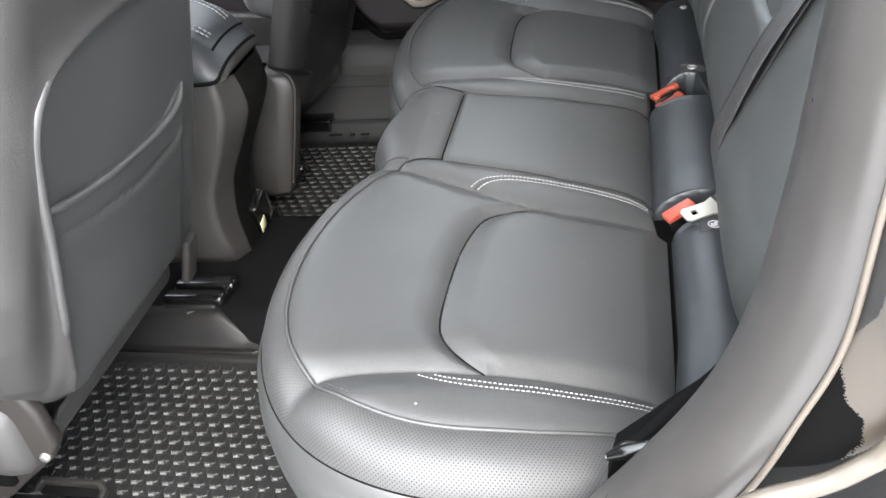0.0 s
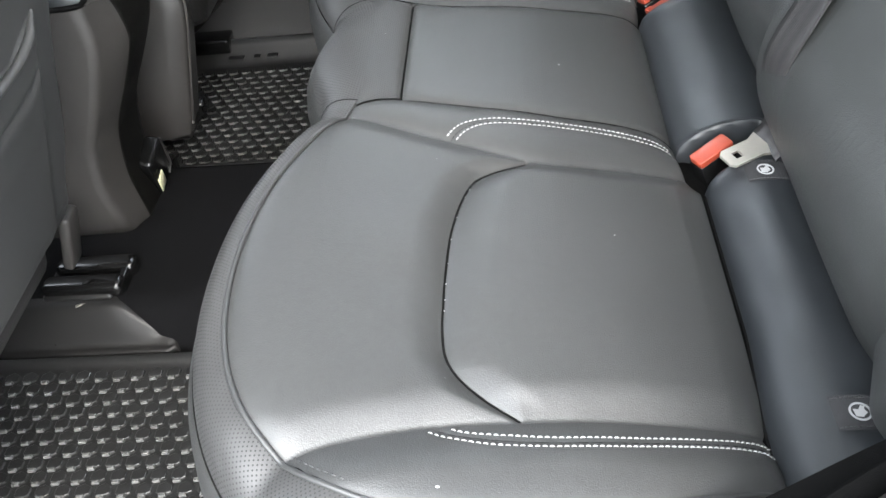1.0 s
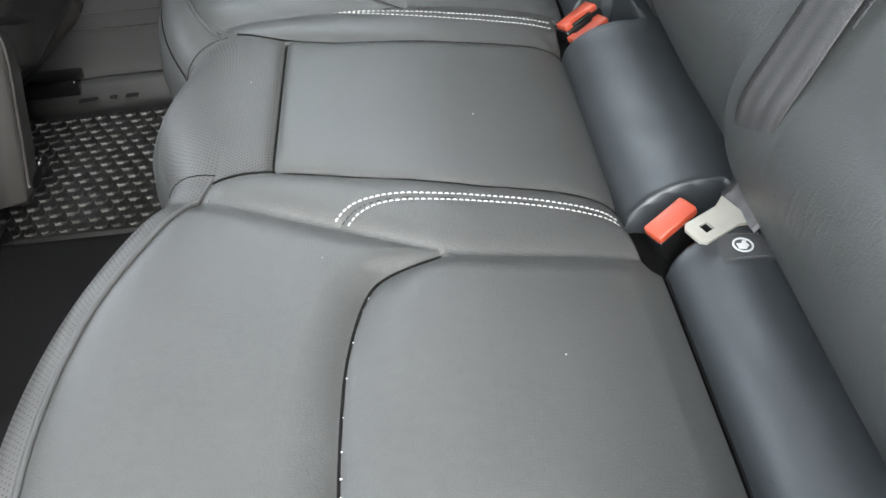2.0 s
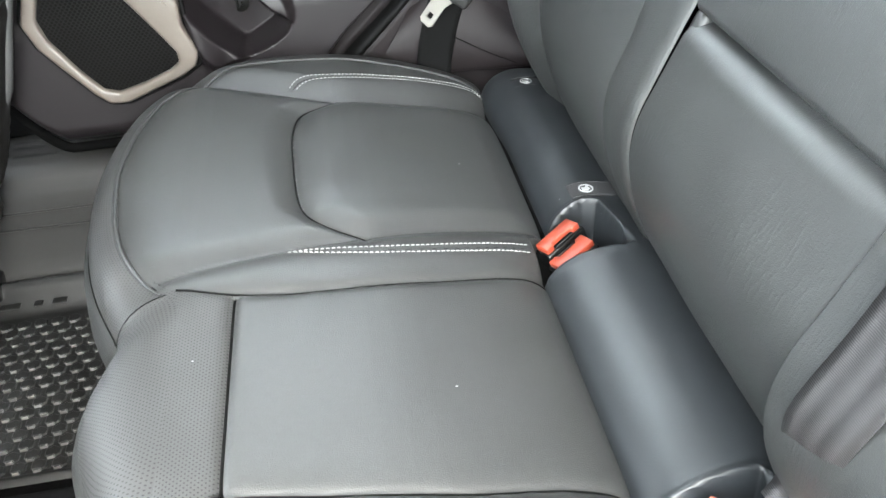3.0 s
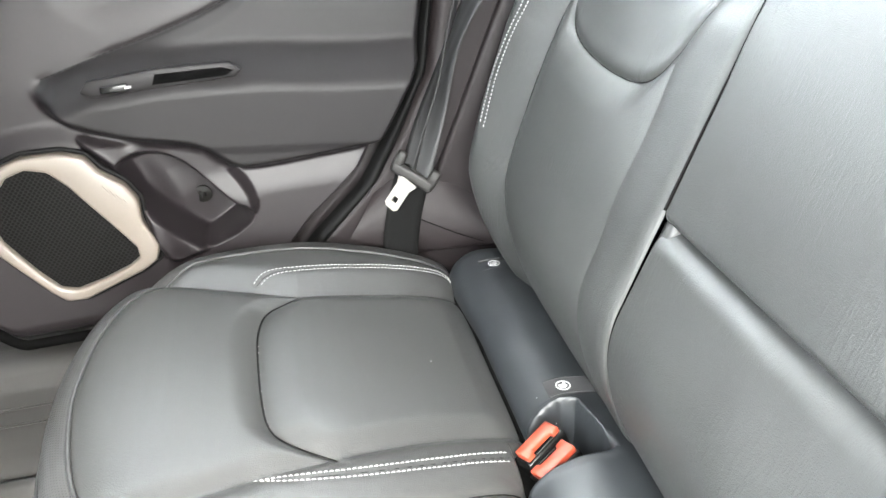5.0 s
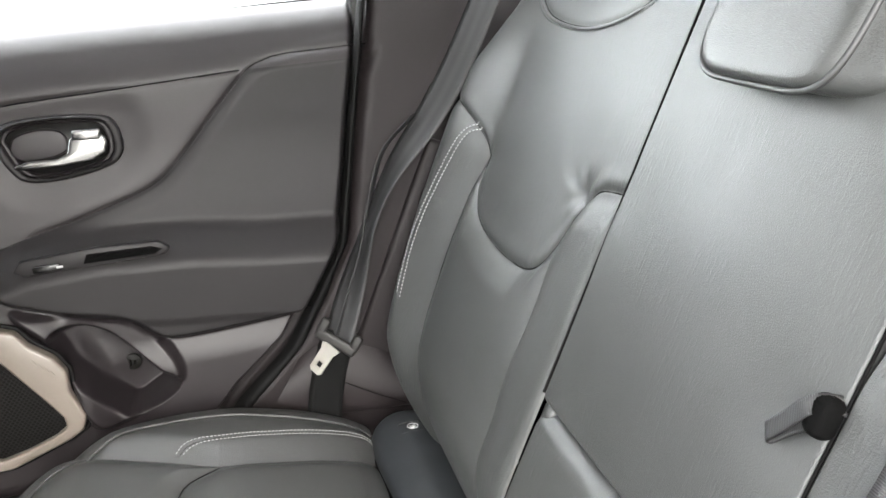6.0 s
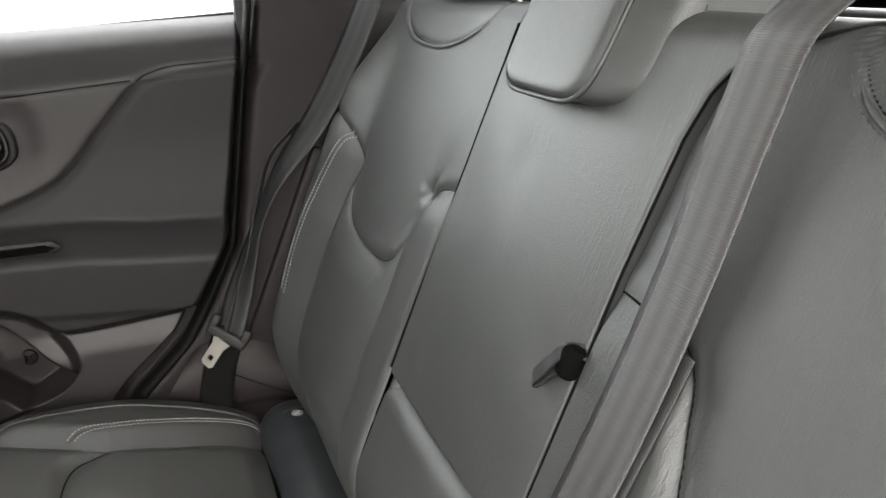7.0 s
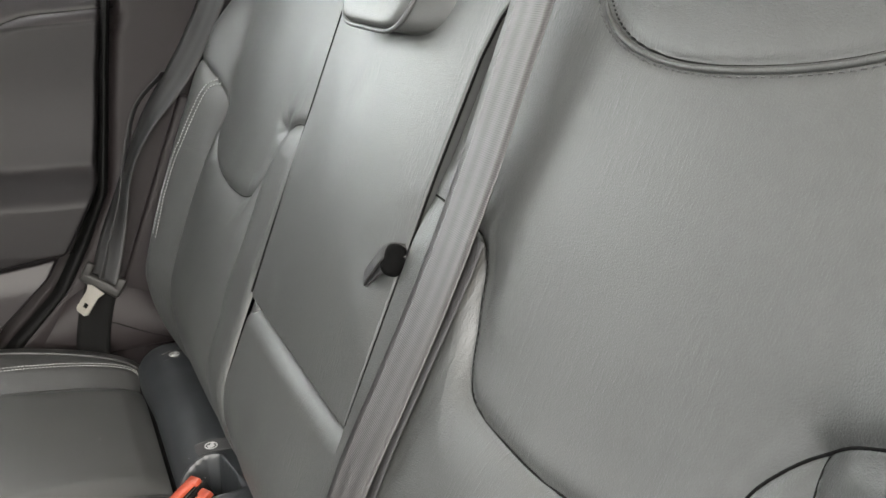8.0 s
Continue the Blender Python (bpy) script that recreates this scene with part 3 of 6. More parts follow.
        skirt[:, j, 2] = rim[:, 2] + d
    panels(skirt, np.ones((len(e) - 1, len(lower) - 1), int), {1: ("skirt", M_LEATHER, "smooth leather skirt")}, bench, flip=False)

    def cord(path3, r, mat, name, label=""):
        v, fc = tube(path3, r, 6)
        mesh_part(name, v, fc, mat, bench, label)

    # piping round each seat, seams and threads
    for side in (0, 1):
        idx = np.where(e[:, 1] < -0.121)[0] if side == 0 else np.where(e[:, 1] > 0.099)[0]
        p3 = np.column_stack([e[idx], z[idx] + 0.0012])
        p3[:, :2] += out[idx] * 0.001
        run = np.minimum(np.arange(len(idx)), np.arange(len(idx))[::-1])
        cord(p3, 0.0023 * np.clip(0.25 + run / 12, 0, 1), M_PIPING, "piping", "")
        cord(p3 + np.array([0, 0, -0.002]) - np.column_stack([out[idx] * 0.0034, np.zeros(len(idx))]), 0.0010, M_SEAM, "seam")
        nn = np.column_stack([out[idx] * 0.5, np.ones(len(idx))])
        v, fc = stitch_row(np.column_stack([e[idx] - out[idx] * 0.007, z[idx] + 0.0015]), nn, 0.0038, 0.0022, 0.0006)
        mesh_part("edge_stitching", v, fc, M_THREAD_DARK, bench, "fine dark edge stitching", False)
        k = np.where(e[:, 1] < -0.118)[0] if side == 0 else np.where(e[:, 1] > 0.098)[0]
        cord(rim[k] + np.array([0, 0, 0.0004]), 0.0010, M_SEAM, "seam")
        for path, r in ((PAD_FRONT[side], 0.0012), (MID_CREASE[side], 0.0010)):
            p, n = on_cushion(spline(path, 160), 0.0007)
            cord(p, r, M_SEAM, "seam")
        for rows2 in (STITCHES[side][:2], STITCHES[side][2:]):
            p, n = on_cushion((spline(rows2[0], 70) + spline(rows2[1], 70)) / 2, -0.0002)
            cord(p, 0.0006, M_SEAM, "seam")
        for row in STITCHES[side]:
            p, n = on_cushion(spline(row, 90), 0.0003)
            v, fc = stitch_row(p, n)
            mesh_part("decorative_stitching", v, fc, M_THREAD, bench, "pale grey decorative stitching", False)
    p, n = on_cushion([(FRONT_SEAM, y) for y in np.linspace(-0.114, 0.094, 40)], 0.0)
    cord(p, 0.0019, M_SEAM, "seam")
    for y in (-0.118, 0.098):
        k = np.argmin(np.abs(e[:, 1] - y))
        cord(band[k] + np.array([0, 0, 0.0002]), 0.0005, M_SEAM, "seam")
    # white specks of lint
    random.seed(21)
    spots = [(-0.288, -0.562), (-0.120, 0.330), (-0.180, -0.020), (-0.370, 0.010), (-0.150, -0.300)]
    for side in (0, 1):
        q = spline(PAD_FRONT[side], 60)
        spots += [tuple(q[k] + np.array([0.001, 0])) for k in (9, 12, 14, 19, 24, 29, 33, 36, 38)]
    p, n = on_cushion(spots, 0.0004)
    for k, (c, m) in enumerate(zip(p, n)):
        size = 0.0013 if k == 0 else random.uniform(0.0005, 0.0010)
        bm = bmesh.new()
        bmesh.ops.create_icosphere(bm, subdivisions=1, radius=size, matrix=Matrix.Translation(c) @ Matrix.Diagonal((1.3, 0.8, 0.4, 1)))
        part("lint_speck", bm, M_WHITE, bench, "white speck of lint" if k == 0 else "")
    # padded roll behind the seats, with two sunk pockets for the buckles
    ya, yb, end = -0.545, 0.588, 0.034
    ys = np.linspace(ya, yb, 560)
    th = np.r_[np.linspace(radians(-28), radians(100), 92), np.linspace(radians(100), radians(190), 20)[1:]]
    rows = []
    for y in ys:
        k = min(1.0, (y - ya) / end, (yb - y) / end)
        k = 0.72 + 0.28 * math.sqrt(max(0.0, 1 - (1 - k) ** 2))
        soft = 0.002 * noise.noise((y * 9, 2.1, 0.3)) + 0.0012 * noise.noise((y * 26, 2.1, 1.3))
        rx, rz = (0.004 - float(roll_front(y))) * k, (0.052 + soft) * k
        rows.append([(0.002 - (rx if math.cos(q) > 0 else 0.084) * math.cos(q), y, 0.347 + rz * math.sin(q) + 0.006 * math.cos(q)) for q in th])
    P = np.array(rows)
    hole = np.zeros(P.shape[:2])
    for poly in POCKETS:
        wide = [(x if x > -0.04 else x - 0.04, y) for x, y in poly]
        hole = np.maximum(hole, bulge(P[..., 0], P[..., 1], wide, 0.0035, False))
        rim = near_path(P[..., 0], P[..., 1], wide + wide[:1])
        P[..., 2] += 0.0022 * np.exp(-((rim - 0.006) / 0.004) ** 2) * (hole < 0.02) * (P[..., 2] > 0.37)
    P[..., 2] -= 0.056 * hole * step((P[..., 2] - 0.325) / 0.03)
    mid_y = (P[:-1, :-1, 1] + P[1:, 1:, 1]) / 2
    reg = np.where(mid_y < -0.158, 1, np.where(mid_y < 0.188, 2, 3))
    sunk = (hole[:-1, :-1] + hole[1:, 1:]) / 2 > 0.45
    reg[sunk] = np.where(mid_y[sunk] < 0, 4, 5)
    roll = ("rear_roll", M_LEATHER_ROLL, "padded smooth black roll")
    well = ("buckle_pocket", M_LEATHER_ROLL, "dark pocket sunk in the padded roll")
    panels(P, reg, {1: roll, 2: roll, 3: roll, 4: well, 5: well}, bench, flip=True)
    for y0, y1 in ((-0.535, -0.190), (-0.136, 0.150), (0.216, 0.578)):
        q = np.linspace(y0, y1, 40)
        cord(np.column_stack([roll_front(q) - 0.001, q, np.full(40, 0.3600)]), 0.0020, M_SEAM, "seam")
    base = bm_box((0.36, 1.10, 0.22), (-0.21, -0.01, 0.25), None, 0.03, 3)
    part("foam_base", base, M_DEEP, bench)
    return bench


bench = build_bench()


# ---- rear backrests ----
LEAN = math.atan(0.47)
B_UP = np.array([math.sin(LEAN), 0, math.cos(LEAN)])
B_OUT = np.array([-math.cos(LEAN), 0, math.sin(LEAN)])
B_ZERO = np.array([-0.0482, 0, 0.40])


def on_back(y, s, d):
    y, s, d = np.broadcast_arrays(np.asarray(y, float), np.asarray(s, float), np.asarray(d, float))
    return B_ZERO + s[..., None] * B_UP + d[..., None] * B_OUT + y[..., None] * np.array([0, 1.0, 0])


def lower_curl(s):
    return -0.060 * (np.clip(0.155 - s, 0, 1) / 0.112) ** 2


TOP = 0.628


def rows_of(s0, s1, n, r_top, r_bot):
    """Profile rows (s, extra depth) of a padded piece, rolled over at its top and bottom."""
    out = []
    for q in np.linspace(1, 0, 9)[:-1]:
        a = q * math.pi / 2
        if r_bot:
            out.append((s0 + r_bot * (1 - math.sin(a)), -r_bot * (1 - math.cos(a))))
    out += [(s, 0.0) for s in np.linspace(s0 + r_bot, s1 - r_top, n)]
    for q in np.linspace(0, 1, 10)[1:]:
        a = q * math.pi / 2
        out.append((s1 - r_top + r_top * math.sin(a), -r_top * (1 - math.cos(a))))
    out.append((s1 + 0.001, -r_top - 0.06))
    return np.array(out)


# seams of the two backrests: outwards from the car's middle, and up the back
HEAD_SEAM = {1: [(0.640, 0.452), (0.585, 0.437), (0.535, 0.414), (0.518, 0.396), (0.512, 0.362), (0.480, 0.333), (0.430, 0.320), (0.350, 0.316), (0.290, 0.322), (0.263, 0.342), (0.240, 0.392), (0.222, 0.418), (0.203, 0.428), (0.158, 0.434)],
             -1: [(0.640, 0.466), (0.560, 0.456), (0.513, 0.442), (0.488, 0.428), (0.470, 0.404), (0.457, 0.374), (0.425, 0.348), (0.364, 0.336), (0.305, 0.335), (0.278, 0.337), (0.262, 0.344), (0.250, 0.361), (0.238, 0.391), (0.226, 0.418), (0.208, 0.432), (0.158, 0.438), (0.143, 0.439)]}
SIDE_CREASE = {1: [(0.440, 0.03), (0.462, 0.079), (0.500, 0.15), (0.515, 0.22), (0.525, 0.32), (0.518, 0.396)],
               -1: [(0.440, 0.03), (0.465, 0.079), (0.500, 0.15), (0.512, 0.22), (0.515, 0.32), (0.488, 0.428)]}
OVAL = {1: [(0.548, 0.632), (0.526, 0.597), (0.471, 0.572), (0.372, 0.566), (0.293, 0.581), (0.239, 0.610), (0.225, 0.632)],
        -1: [(0.500, 0.634), (0.484, 0.606), (0.450, 0.583), (0.398, 0.569), (0.334, 0.563), (0.283, 0.572), (0.252, 0.596), (0.246, 0.634)]}
STRIP_CREASE = [(0.245, 0.375), (0.232, 0.30), (0.226, 0.20), (0.222, 0.12), (0.215, 0.04)]
SIDE_STITCH = {1: [(0.549, 0.430), (0.568, 0.407), (0.583, 0.354), (0.591, 0.29), (0.588, 0.236), (0.571, 0.178)],
               -1: [(0.548, 0.428), (0.570, 0.400), (0.582, 0.354), (0.585, 0.29), (0.574, 0.236), (0.552, 0.185), (0.547, 0.150)]}


def outer_limit(s):
    return np.interp(s, [0.0, 0.05, 0.12, 0.2, 0.3, 0.45, 0.56, 0.64], [0.505, 0.540, 0.592, 0.620, 0.638, 0.642, 0.626, 0.600])


def back_depth(y, s, half):
    d = lower_curl(s) + 0.0 * y
    seam = HEAD_SEAM[half]
    crease = np.interp(s, [p[1] for p in SIDE_CREASE[half]], [p[0] for p in SIDE_CREASE[half]])
    d = d + 0.030 * step((y - crease + 0.01) / 0.10) * step((0.60 - s) / 0.12)
    head_s = np.interp(y, [p[0] for p in seam[::-1]], [p[1] for p in seam[::-1]])
    head = step((s - head_s) / 0.03)
    d = d + 0.004 * step((head_s - s) / 0.04) * step((crease - y) / 0.04) - 0.003 * head
    d = d + 0.012 * np.exp(-((y - 0.36) / 0.15) ** 2) * np.exp(-((s - 0.20) / 0.12) ** 2)
    if half < 0:
        d = d + 0.014 * step((0.17 - s) / 0.12)
    tuck = 0.007 if half > 0 else 0.007 * (0.25 + 0.75 * step((y - 0.16) / 0.07))
    for path, dep, w in ((seam, tuck, 0.008), (SIDE_CREASE[half], 0.006, 0.012), (OVAL[half], 0.0035, 0.004), (STRIP_CREASE, 0.003 if half > 0 else 0.001, 0.014)):
        d = d - dep * np.exp(-near_path(y, s, spline(path, 60)) / w)
    # the tuck at the inner corner and the folds that run from it
    r = np.hypot(y - 0.242, s - 0.415)
    d = d - (0.005 if half > 0 else 0.0015) * np.exp(-(r / 0.013) ** 2)
    ang = np.arctan2(s - 0.415, y - 0.242)
    d = d + (0.0004 if half > 0 else 0.0) * np.exp(-((r - 0.022) / 0.018) ** 2) * np.cos(ang * 7 + 0.6) * (s > head_s)
    for k in range(22):
        cy, cs, a, w = random.uniform(0.18, 0.60), random.uniform(0.05, 0.6), random.uniform(-0.0018, 0.0018), random.uniform(0.02, 0.06)
        d = d + a * np.exp(-((y - cy) ** 2 + (s - cs) ** 2) / w ** 2)
    return d


def middle_edge(s):
    """The near edge of the middle backrest, which flares out at its top."""
    return np.interp(s, [0.0, 0.45, 0.54, 0.57, 0.585, 0.598, 0.610, 0.632], [-0.133, -0.138, -0.144, -0.152, -0.163, -0.182, -0.212, -0.262])


def build_back(sign, name, label, sunk):
    back = thing(name, label, "car seat", tuple(on_back(sign * 0.36, 0.02, -0.05)))
    rows = rows_of(0.005, TOP, 250, 0.024, 0.0)
    roll = 0.014 if sign > 0 else 0.003
    cols = []
    for q in np.linspace(0, 1, 8)[:-1]:
        a = (1 - q) * math.pi / 2
        cols.append((0.0, roll * (1 - math.sin(a)), -0.006 * (1 - math.cos(a))))
    cols += [(w, roll * (1 - w) - 0.040 * w, 0.0) for w in np.linspace(0, 1, 220)]
    for q in np.linspace(0, 1, 14)[1:]:
        a = q * math.pi / 2
        cols.append((1.0, -0.040 + 0.040 * math.sin(a), -0.055 * (1 - math.cos(a))))
    cols += [(1.0, 0.0, -0.075), (1.0, -0.004, -0.16)]
    W = np.array([c[0] for c in cols])
    s = np.repeat(rows[:, :1], len(cols), 1)
    lim = outer_limit(s)
    y = (0.158 if sign > 0 else 0.0025 - middle_edge(s)) * (1 - W)[None] + lim * W[None] + np.array([c[1] for c in cols])[None]
    random.seed(11 if sign > 0 else 12)
    d = back_depth(y, np.minimum(s, TOP - 0.002), sign) + rows[:, 1:] + np.array([c[2] for c in cols])[None] - sunk
    P = on_back(sign * y, s, d)
    cy = (y[:-1, :-1] + y[1:, 1:]) / 2
    cs = (s[:-1, :-1] + s[1:, 1:]) / 2
    reg = np.full(cy.shape, 1)
    head_s = np.interp(cy, [p[0] for p in HEAD_SEAM[sign][::-1]], [p[1] for p in HEAD_SEAM[sign][::-1]])
    crease = np.interp(cs, [p[1] for p in SIDE_CREASE[sign]], [p[0] for p in SIDE_CREASE[sign]])
    reg[cy > crease] = 2
    reg[cs > head_s] = 3
    reg[inside(cy, cs, OVAL[sign])] = 4
    reg[:, -2:] = 5
    table = {1: ("lower_panel", M_LEATHER_BACK, ""), 2: ("side_bolster", M_LEATHER_BACK, "bolster with pale double stitching"), 3: ("upper_panel", M_LEATHER_BACK, ""),
             4: ("headrest_recess_panel", M_LEATHER_BACK, ""), 5: ("side_cover", M_LEATHER_BACK, "")}
    panels(P, reg, table, back, flip=sign > 0)

    def surf(path, lift=0.0):
        p = np.asarray(path, float)
        random.seed(11 if sign > 0 else 12)
        dd = back_depth(p[:, 0], p[:, 1], sign) - sunk + lift
        edge = np.clip((p[:, 0] - (outer_limit(p[:, 1]) - 0.040)) / 0.040, 0, 1)
        dd = dd - 0.055 * (1 - np.sqrt(1 - edge ** 2))
        return on_back(sign * p[:, 0], p[:, 1], dd)

    for path, r in ((HEAD_SEAM[sign], 0.0008), (SIDE_CREASE[sign][3:], 0.0005), (OVAL[sign], 0.0007)):
        line = spline(path, 120)
        line = line[line[:, 1] < 0.601]
        v, f = tube(surf(line, 0.0004), r, 6)
        mesh_part("seam", v, f, M_SEAM, back)
    def surf_normal(path):
        p = np.asarray(path, float)
        a, e = surf(p), 0.002
        n = np.cross(surf(p + np.array([e, 0])) - a, surf(p + np.array([0, e])) - a)
        n *= np.sign((n * B_OUT).sum(1))[:, None]
        return n / np.linalg.norm(n, axis=1)[:, None]

    for off in (0.0, 0.0085):
        path = spline([(q[0] - off, q[1] - off * 0.6 * (k == 0)) for k, q in enumerate(SIDE_STITCH[sign])], 80)
        sn = surf_normal(path)
        v, f = stitch_row(surf(path) + 0.0008 * sn, sn, 0.0031, 0.0018, 0.0010)
        mesh_part("decorative_stitching", v, f, M_THREAD, back, "pale grey decorative stitching", False)
    mid_y = sum(q[0] for q in OVAL[sign]) / len(OVAL[sign])

    def round_oval(off):
        o = spline([(q[0] + off * (q[0] - mid_y) / 0.12, q[1] - off) for q in OVAL[sign]], 100)
        return o[o[:, 1] < 0.601]

    o = round_oval(0.0026)
    end = np.clip(np.minimum(np.arange(len(o)), len(o) - 1 - np.arange(len(o))) / 9, 0, 1)
    v, f = tube(surf(o, 0.0006 - 0.002 * (1 - end)), 0.0004 + 0.0016 * end, 8)
    mesh_part("oval_piping", v, f, M_LEATHER_BACK, back, "rounded leather piping")
    o = round_oval(0.0058)
    v, f = stitch_row(surf(o, 0.0002), surf_normal(o), 0.0030, 0.0020, 0.0005)
    mesh_part("edge_stitching", v, f, M_THREAD_DARK, back, "fine dark edge stitching", False)
    # piping along the split beside the armrest
    p = on_back(np.full(60, 0.1575) if sign > 0 else middle_edge(np.linspace(0.06, 0.60, 60)) - 0.004, np.linspace(0.06, 0.60, 60), lower_curl(np.linspace(0.06, 0.60, 60)) - 0.009 - sunk)
    v, f = tube(p, 0.0014 if sign > 0 else 0.0010, 6)
    mesh_part("piping", v, f, M_SEAM, back)
    if sign > 0:
        # Added panel, dark for the shaded gap between bolster and belt
        part("gap_shade_panel", bm_box((0.14, 0.016, 0.34), on_back(0.662, 0.210, -0.040), Matrix.Rotation(LEAN, 3, "Y"), 0.007, 3), M_PILLAR, back, "added dark panel for the shaded gap beside the bolster")
    shell = bm_box((0.05, 0.42, 0.52), on_back(sign * 0.37, 0.33, -0.15), Matrix.Rotation(LEAN, 3, "Y"), 0.012)
    part("back_shell", shell, M_DEEP, back)
    return back


build_back(1, "rear_car_seat", "black leather rear backrest with pale stitched bolster, upright", 0.002)
build_back(-1, "rear_car_seat", "black leather rear backrest behind the loose grey belt, upright", 0.002)


def build_armrest():
    """The folded armrest and the fixed pad below it, in the middle of the backrest."""
    mid = thing("rear_centre_backrest", "black leather centre backrest with armrest folded up and pull loop", "car seat", tuple(on_back(0.012, 0.02, -0.05)))
    ya, yb = -0.133, 0.1565

    def pad(name, s0, s1, r_top, r_bot, swell, ycurve, edge, label, base):
        rows = rows_of(s0, s1, 110, r_top, r_bot)
        cols = []
        for q in np.linspace(0, 1, 8)[:-1]:
            a = (1 - q) * math.pi / 2
            cols.append((0.0, edge * (1 - math.sin(a)), -edge * (1 - math.cos(a))))
        cols += [(w, edge * (1 - 2 * w), 0.0) for w in np.linspace(0, 1, 80)]
        for q in np.linspace(0, 1, 8)[1:]:
            a = q * math.pi / 2
            cols.append((1.0, -edge + edge * math.sin(a), -edge * (1 - math.cos(a))))
        cols = [(0.0, 0.0, -edge - 0.05)] + cols + [(1.0, 0.0, -edge - 0.05)]
        W = np.array([c[0] for c in cols])
        s = np.repeat(rows[:, :1], len(cols), 1)
        y0 = middle_edge(s)
        y = y0 + (yb - y0) * W[None] + np.array([c[1] for c in cols])[None]
        d = base + lower_curl(s) + rows[:, 1:] + np.array([c[2] for c in cols])[None]
        d = d + swell * np.cos(np.clip((y - 0.01) / 0.143, -1, 1) * 1.3) * np.sin(np.clip((s - s0) / (s1 - s0), 0, 1) * math.pi) ** 0.5
        s = s + ycurve * ((y - 0.01) / 0.143) ** 2
        random.seed(len(name))
        for k in range(16):
            cy, cs, a, w = random.uniform(ya, yb), random.uniform(s0, s1), random.uniform(-0.0015, 0.0015), random.uniform(0.02, 0.05)
            d = d + a * np.exp(-((y - cy) ** 2 + (s - cs) ** 2) / w ** 2)
        P = on_back(y, s, d)
        panels(P, np.ones((P.shape[0] - 1, P.shape[1] - 1), int), {1: (name, M_LEATHER_BACK, label)}, mid, flip=True)

    pad("folded_armrest", 0.243, TOP, 0.030, 0.007, 0.008, 0.0, 0.0035, "smooth leather armrest, folded up", 0.000)
    pad("lower_pad", 0.005, 0.243, 0.024, 0.0, 0.006, 0.0, 0.0035, "", -0.003)
    back = bm_box((0.04, 0.26, 0.50), on_back(0.01, 0.33, -0.12), Matrix.Rotation(LEAN, 3, "Y"), 0.01)
    part("back_shell", back, M_DEEP, mid)
    # dark joints along both sides of the middle backrest
    q = np.linspace(0.07, 0.605, 90)
    for line, dep, r, low, high in ((np.full(90, 0.1572), 0.0008, 0.0013, 0.245, 0.605), (np.full(90, 0.1572), -0.0075, 0.0012, 0.10, 0.245), (middle_edge(q) - 0.0012, 0.0004, 0.0011, 0.245, 0.605)):
        keep = (q > low) & (q < high)
        v, f = tube(on_back(line[keep], q[keep], (lower_curl(q) + dep)[keep]), r, 6)
        mesh_part("joint", v, f, M_SEAM, mid, "dark joint beside the backrest")
    # pull loop of folded webbing at the armrest's side
    s0, y0 = 0.384, -0.134
    path = spline([on_back(y0 - 0.003, s0 + 0.008, -0.020), on_back(y0 - 0.002, s0 + 0.008, 0.006), on_back(y0 + 0.006, s0 + 0.002, 0.0135), on_back(y0 + 0.018, s0 - 0.013, 0.0125), on_back(y0 + 0.028, s0 - 0.025, 0.0110), on_back(y0 + 0.029, s0 - 0.027, 0.0095),
                   on_back(y0 + 0.027, s0 - 0.026, 0.0085), on_back(y0 + 0.015, s0 - 0.013, 0.0085), on_back(y0 + 0.004, s0 - 0.006, 0.006), on_back(y0 - 0.003, s0 - 0.006, -0.020)], 70)
    v, f, uv = ribbon(path, B_UP * 0.78 + np.array([0, 0.63, 0]), 0.011, 0.0014)
    mesh_part("pull_loop", v, f, M_BELT_DARK, mid, "dark webbing pull tab", True, None, uv)
    # Solid near-black block, drawn for the dark hole in the loop
    part("loop_mouth", bm_box((0.016, 0.017, 0.025), on_back(y0 + 0.002, s0 - 0.001, 0.006), Matrix.Rotation(LEAN, 3, "Y"), 0.007, 4), M_DEEP, mid, "solid black block for the loop's shaded mouth")
    part("corner_fill", bm_box((0.026, 0.018, 0.034), on_back(0.1520, 0.229, -0.018), Matrix.Rotation(LEAN, 3, "Y"), 0.006, 3), M_LEATHER_BACK, mid)
    return mid


build_armrest()


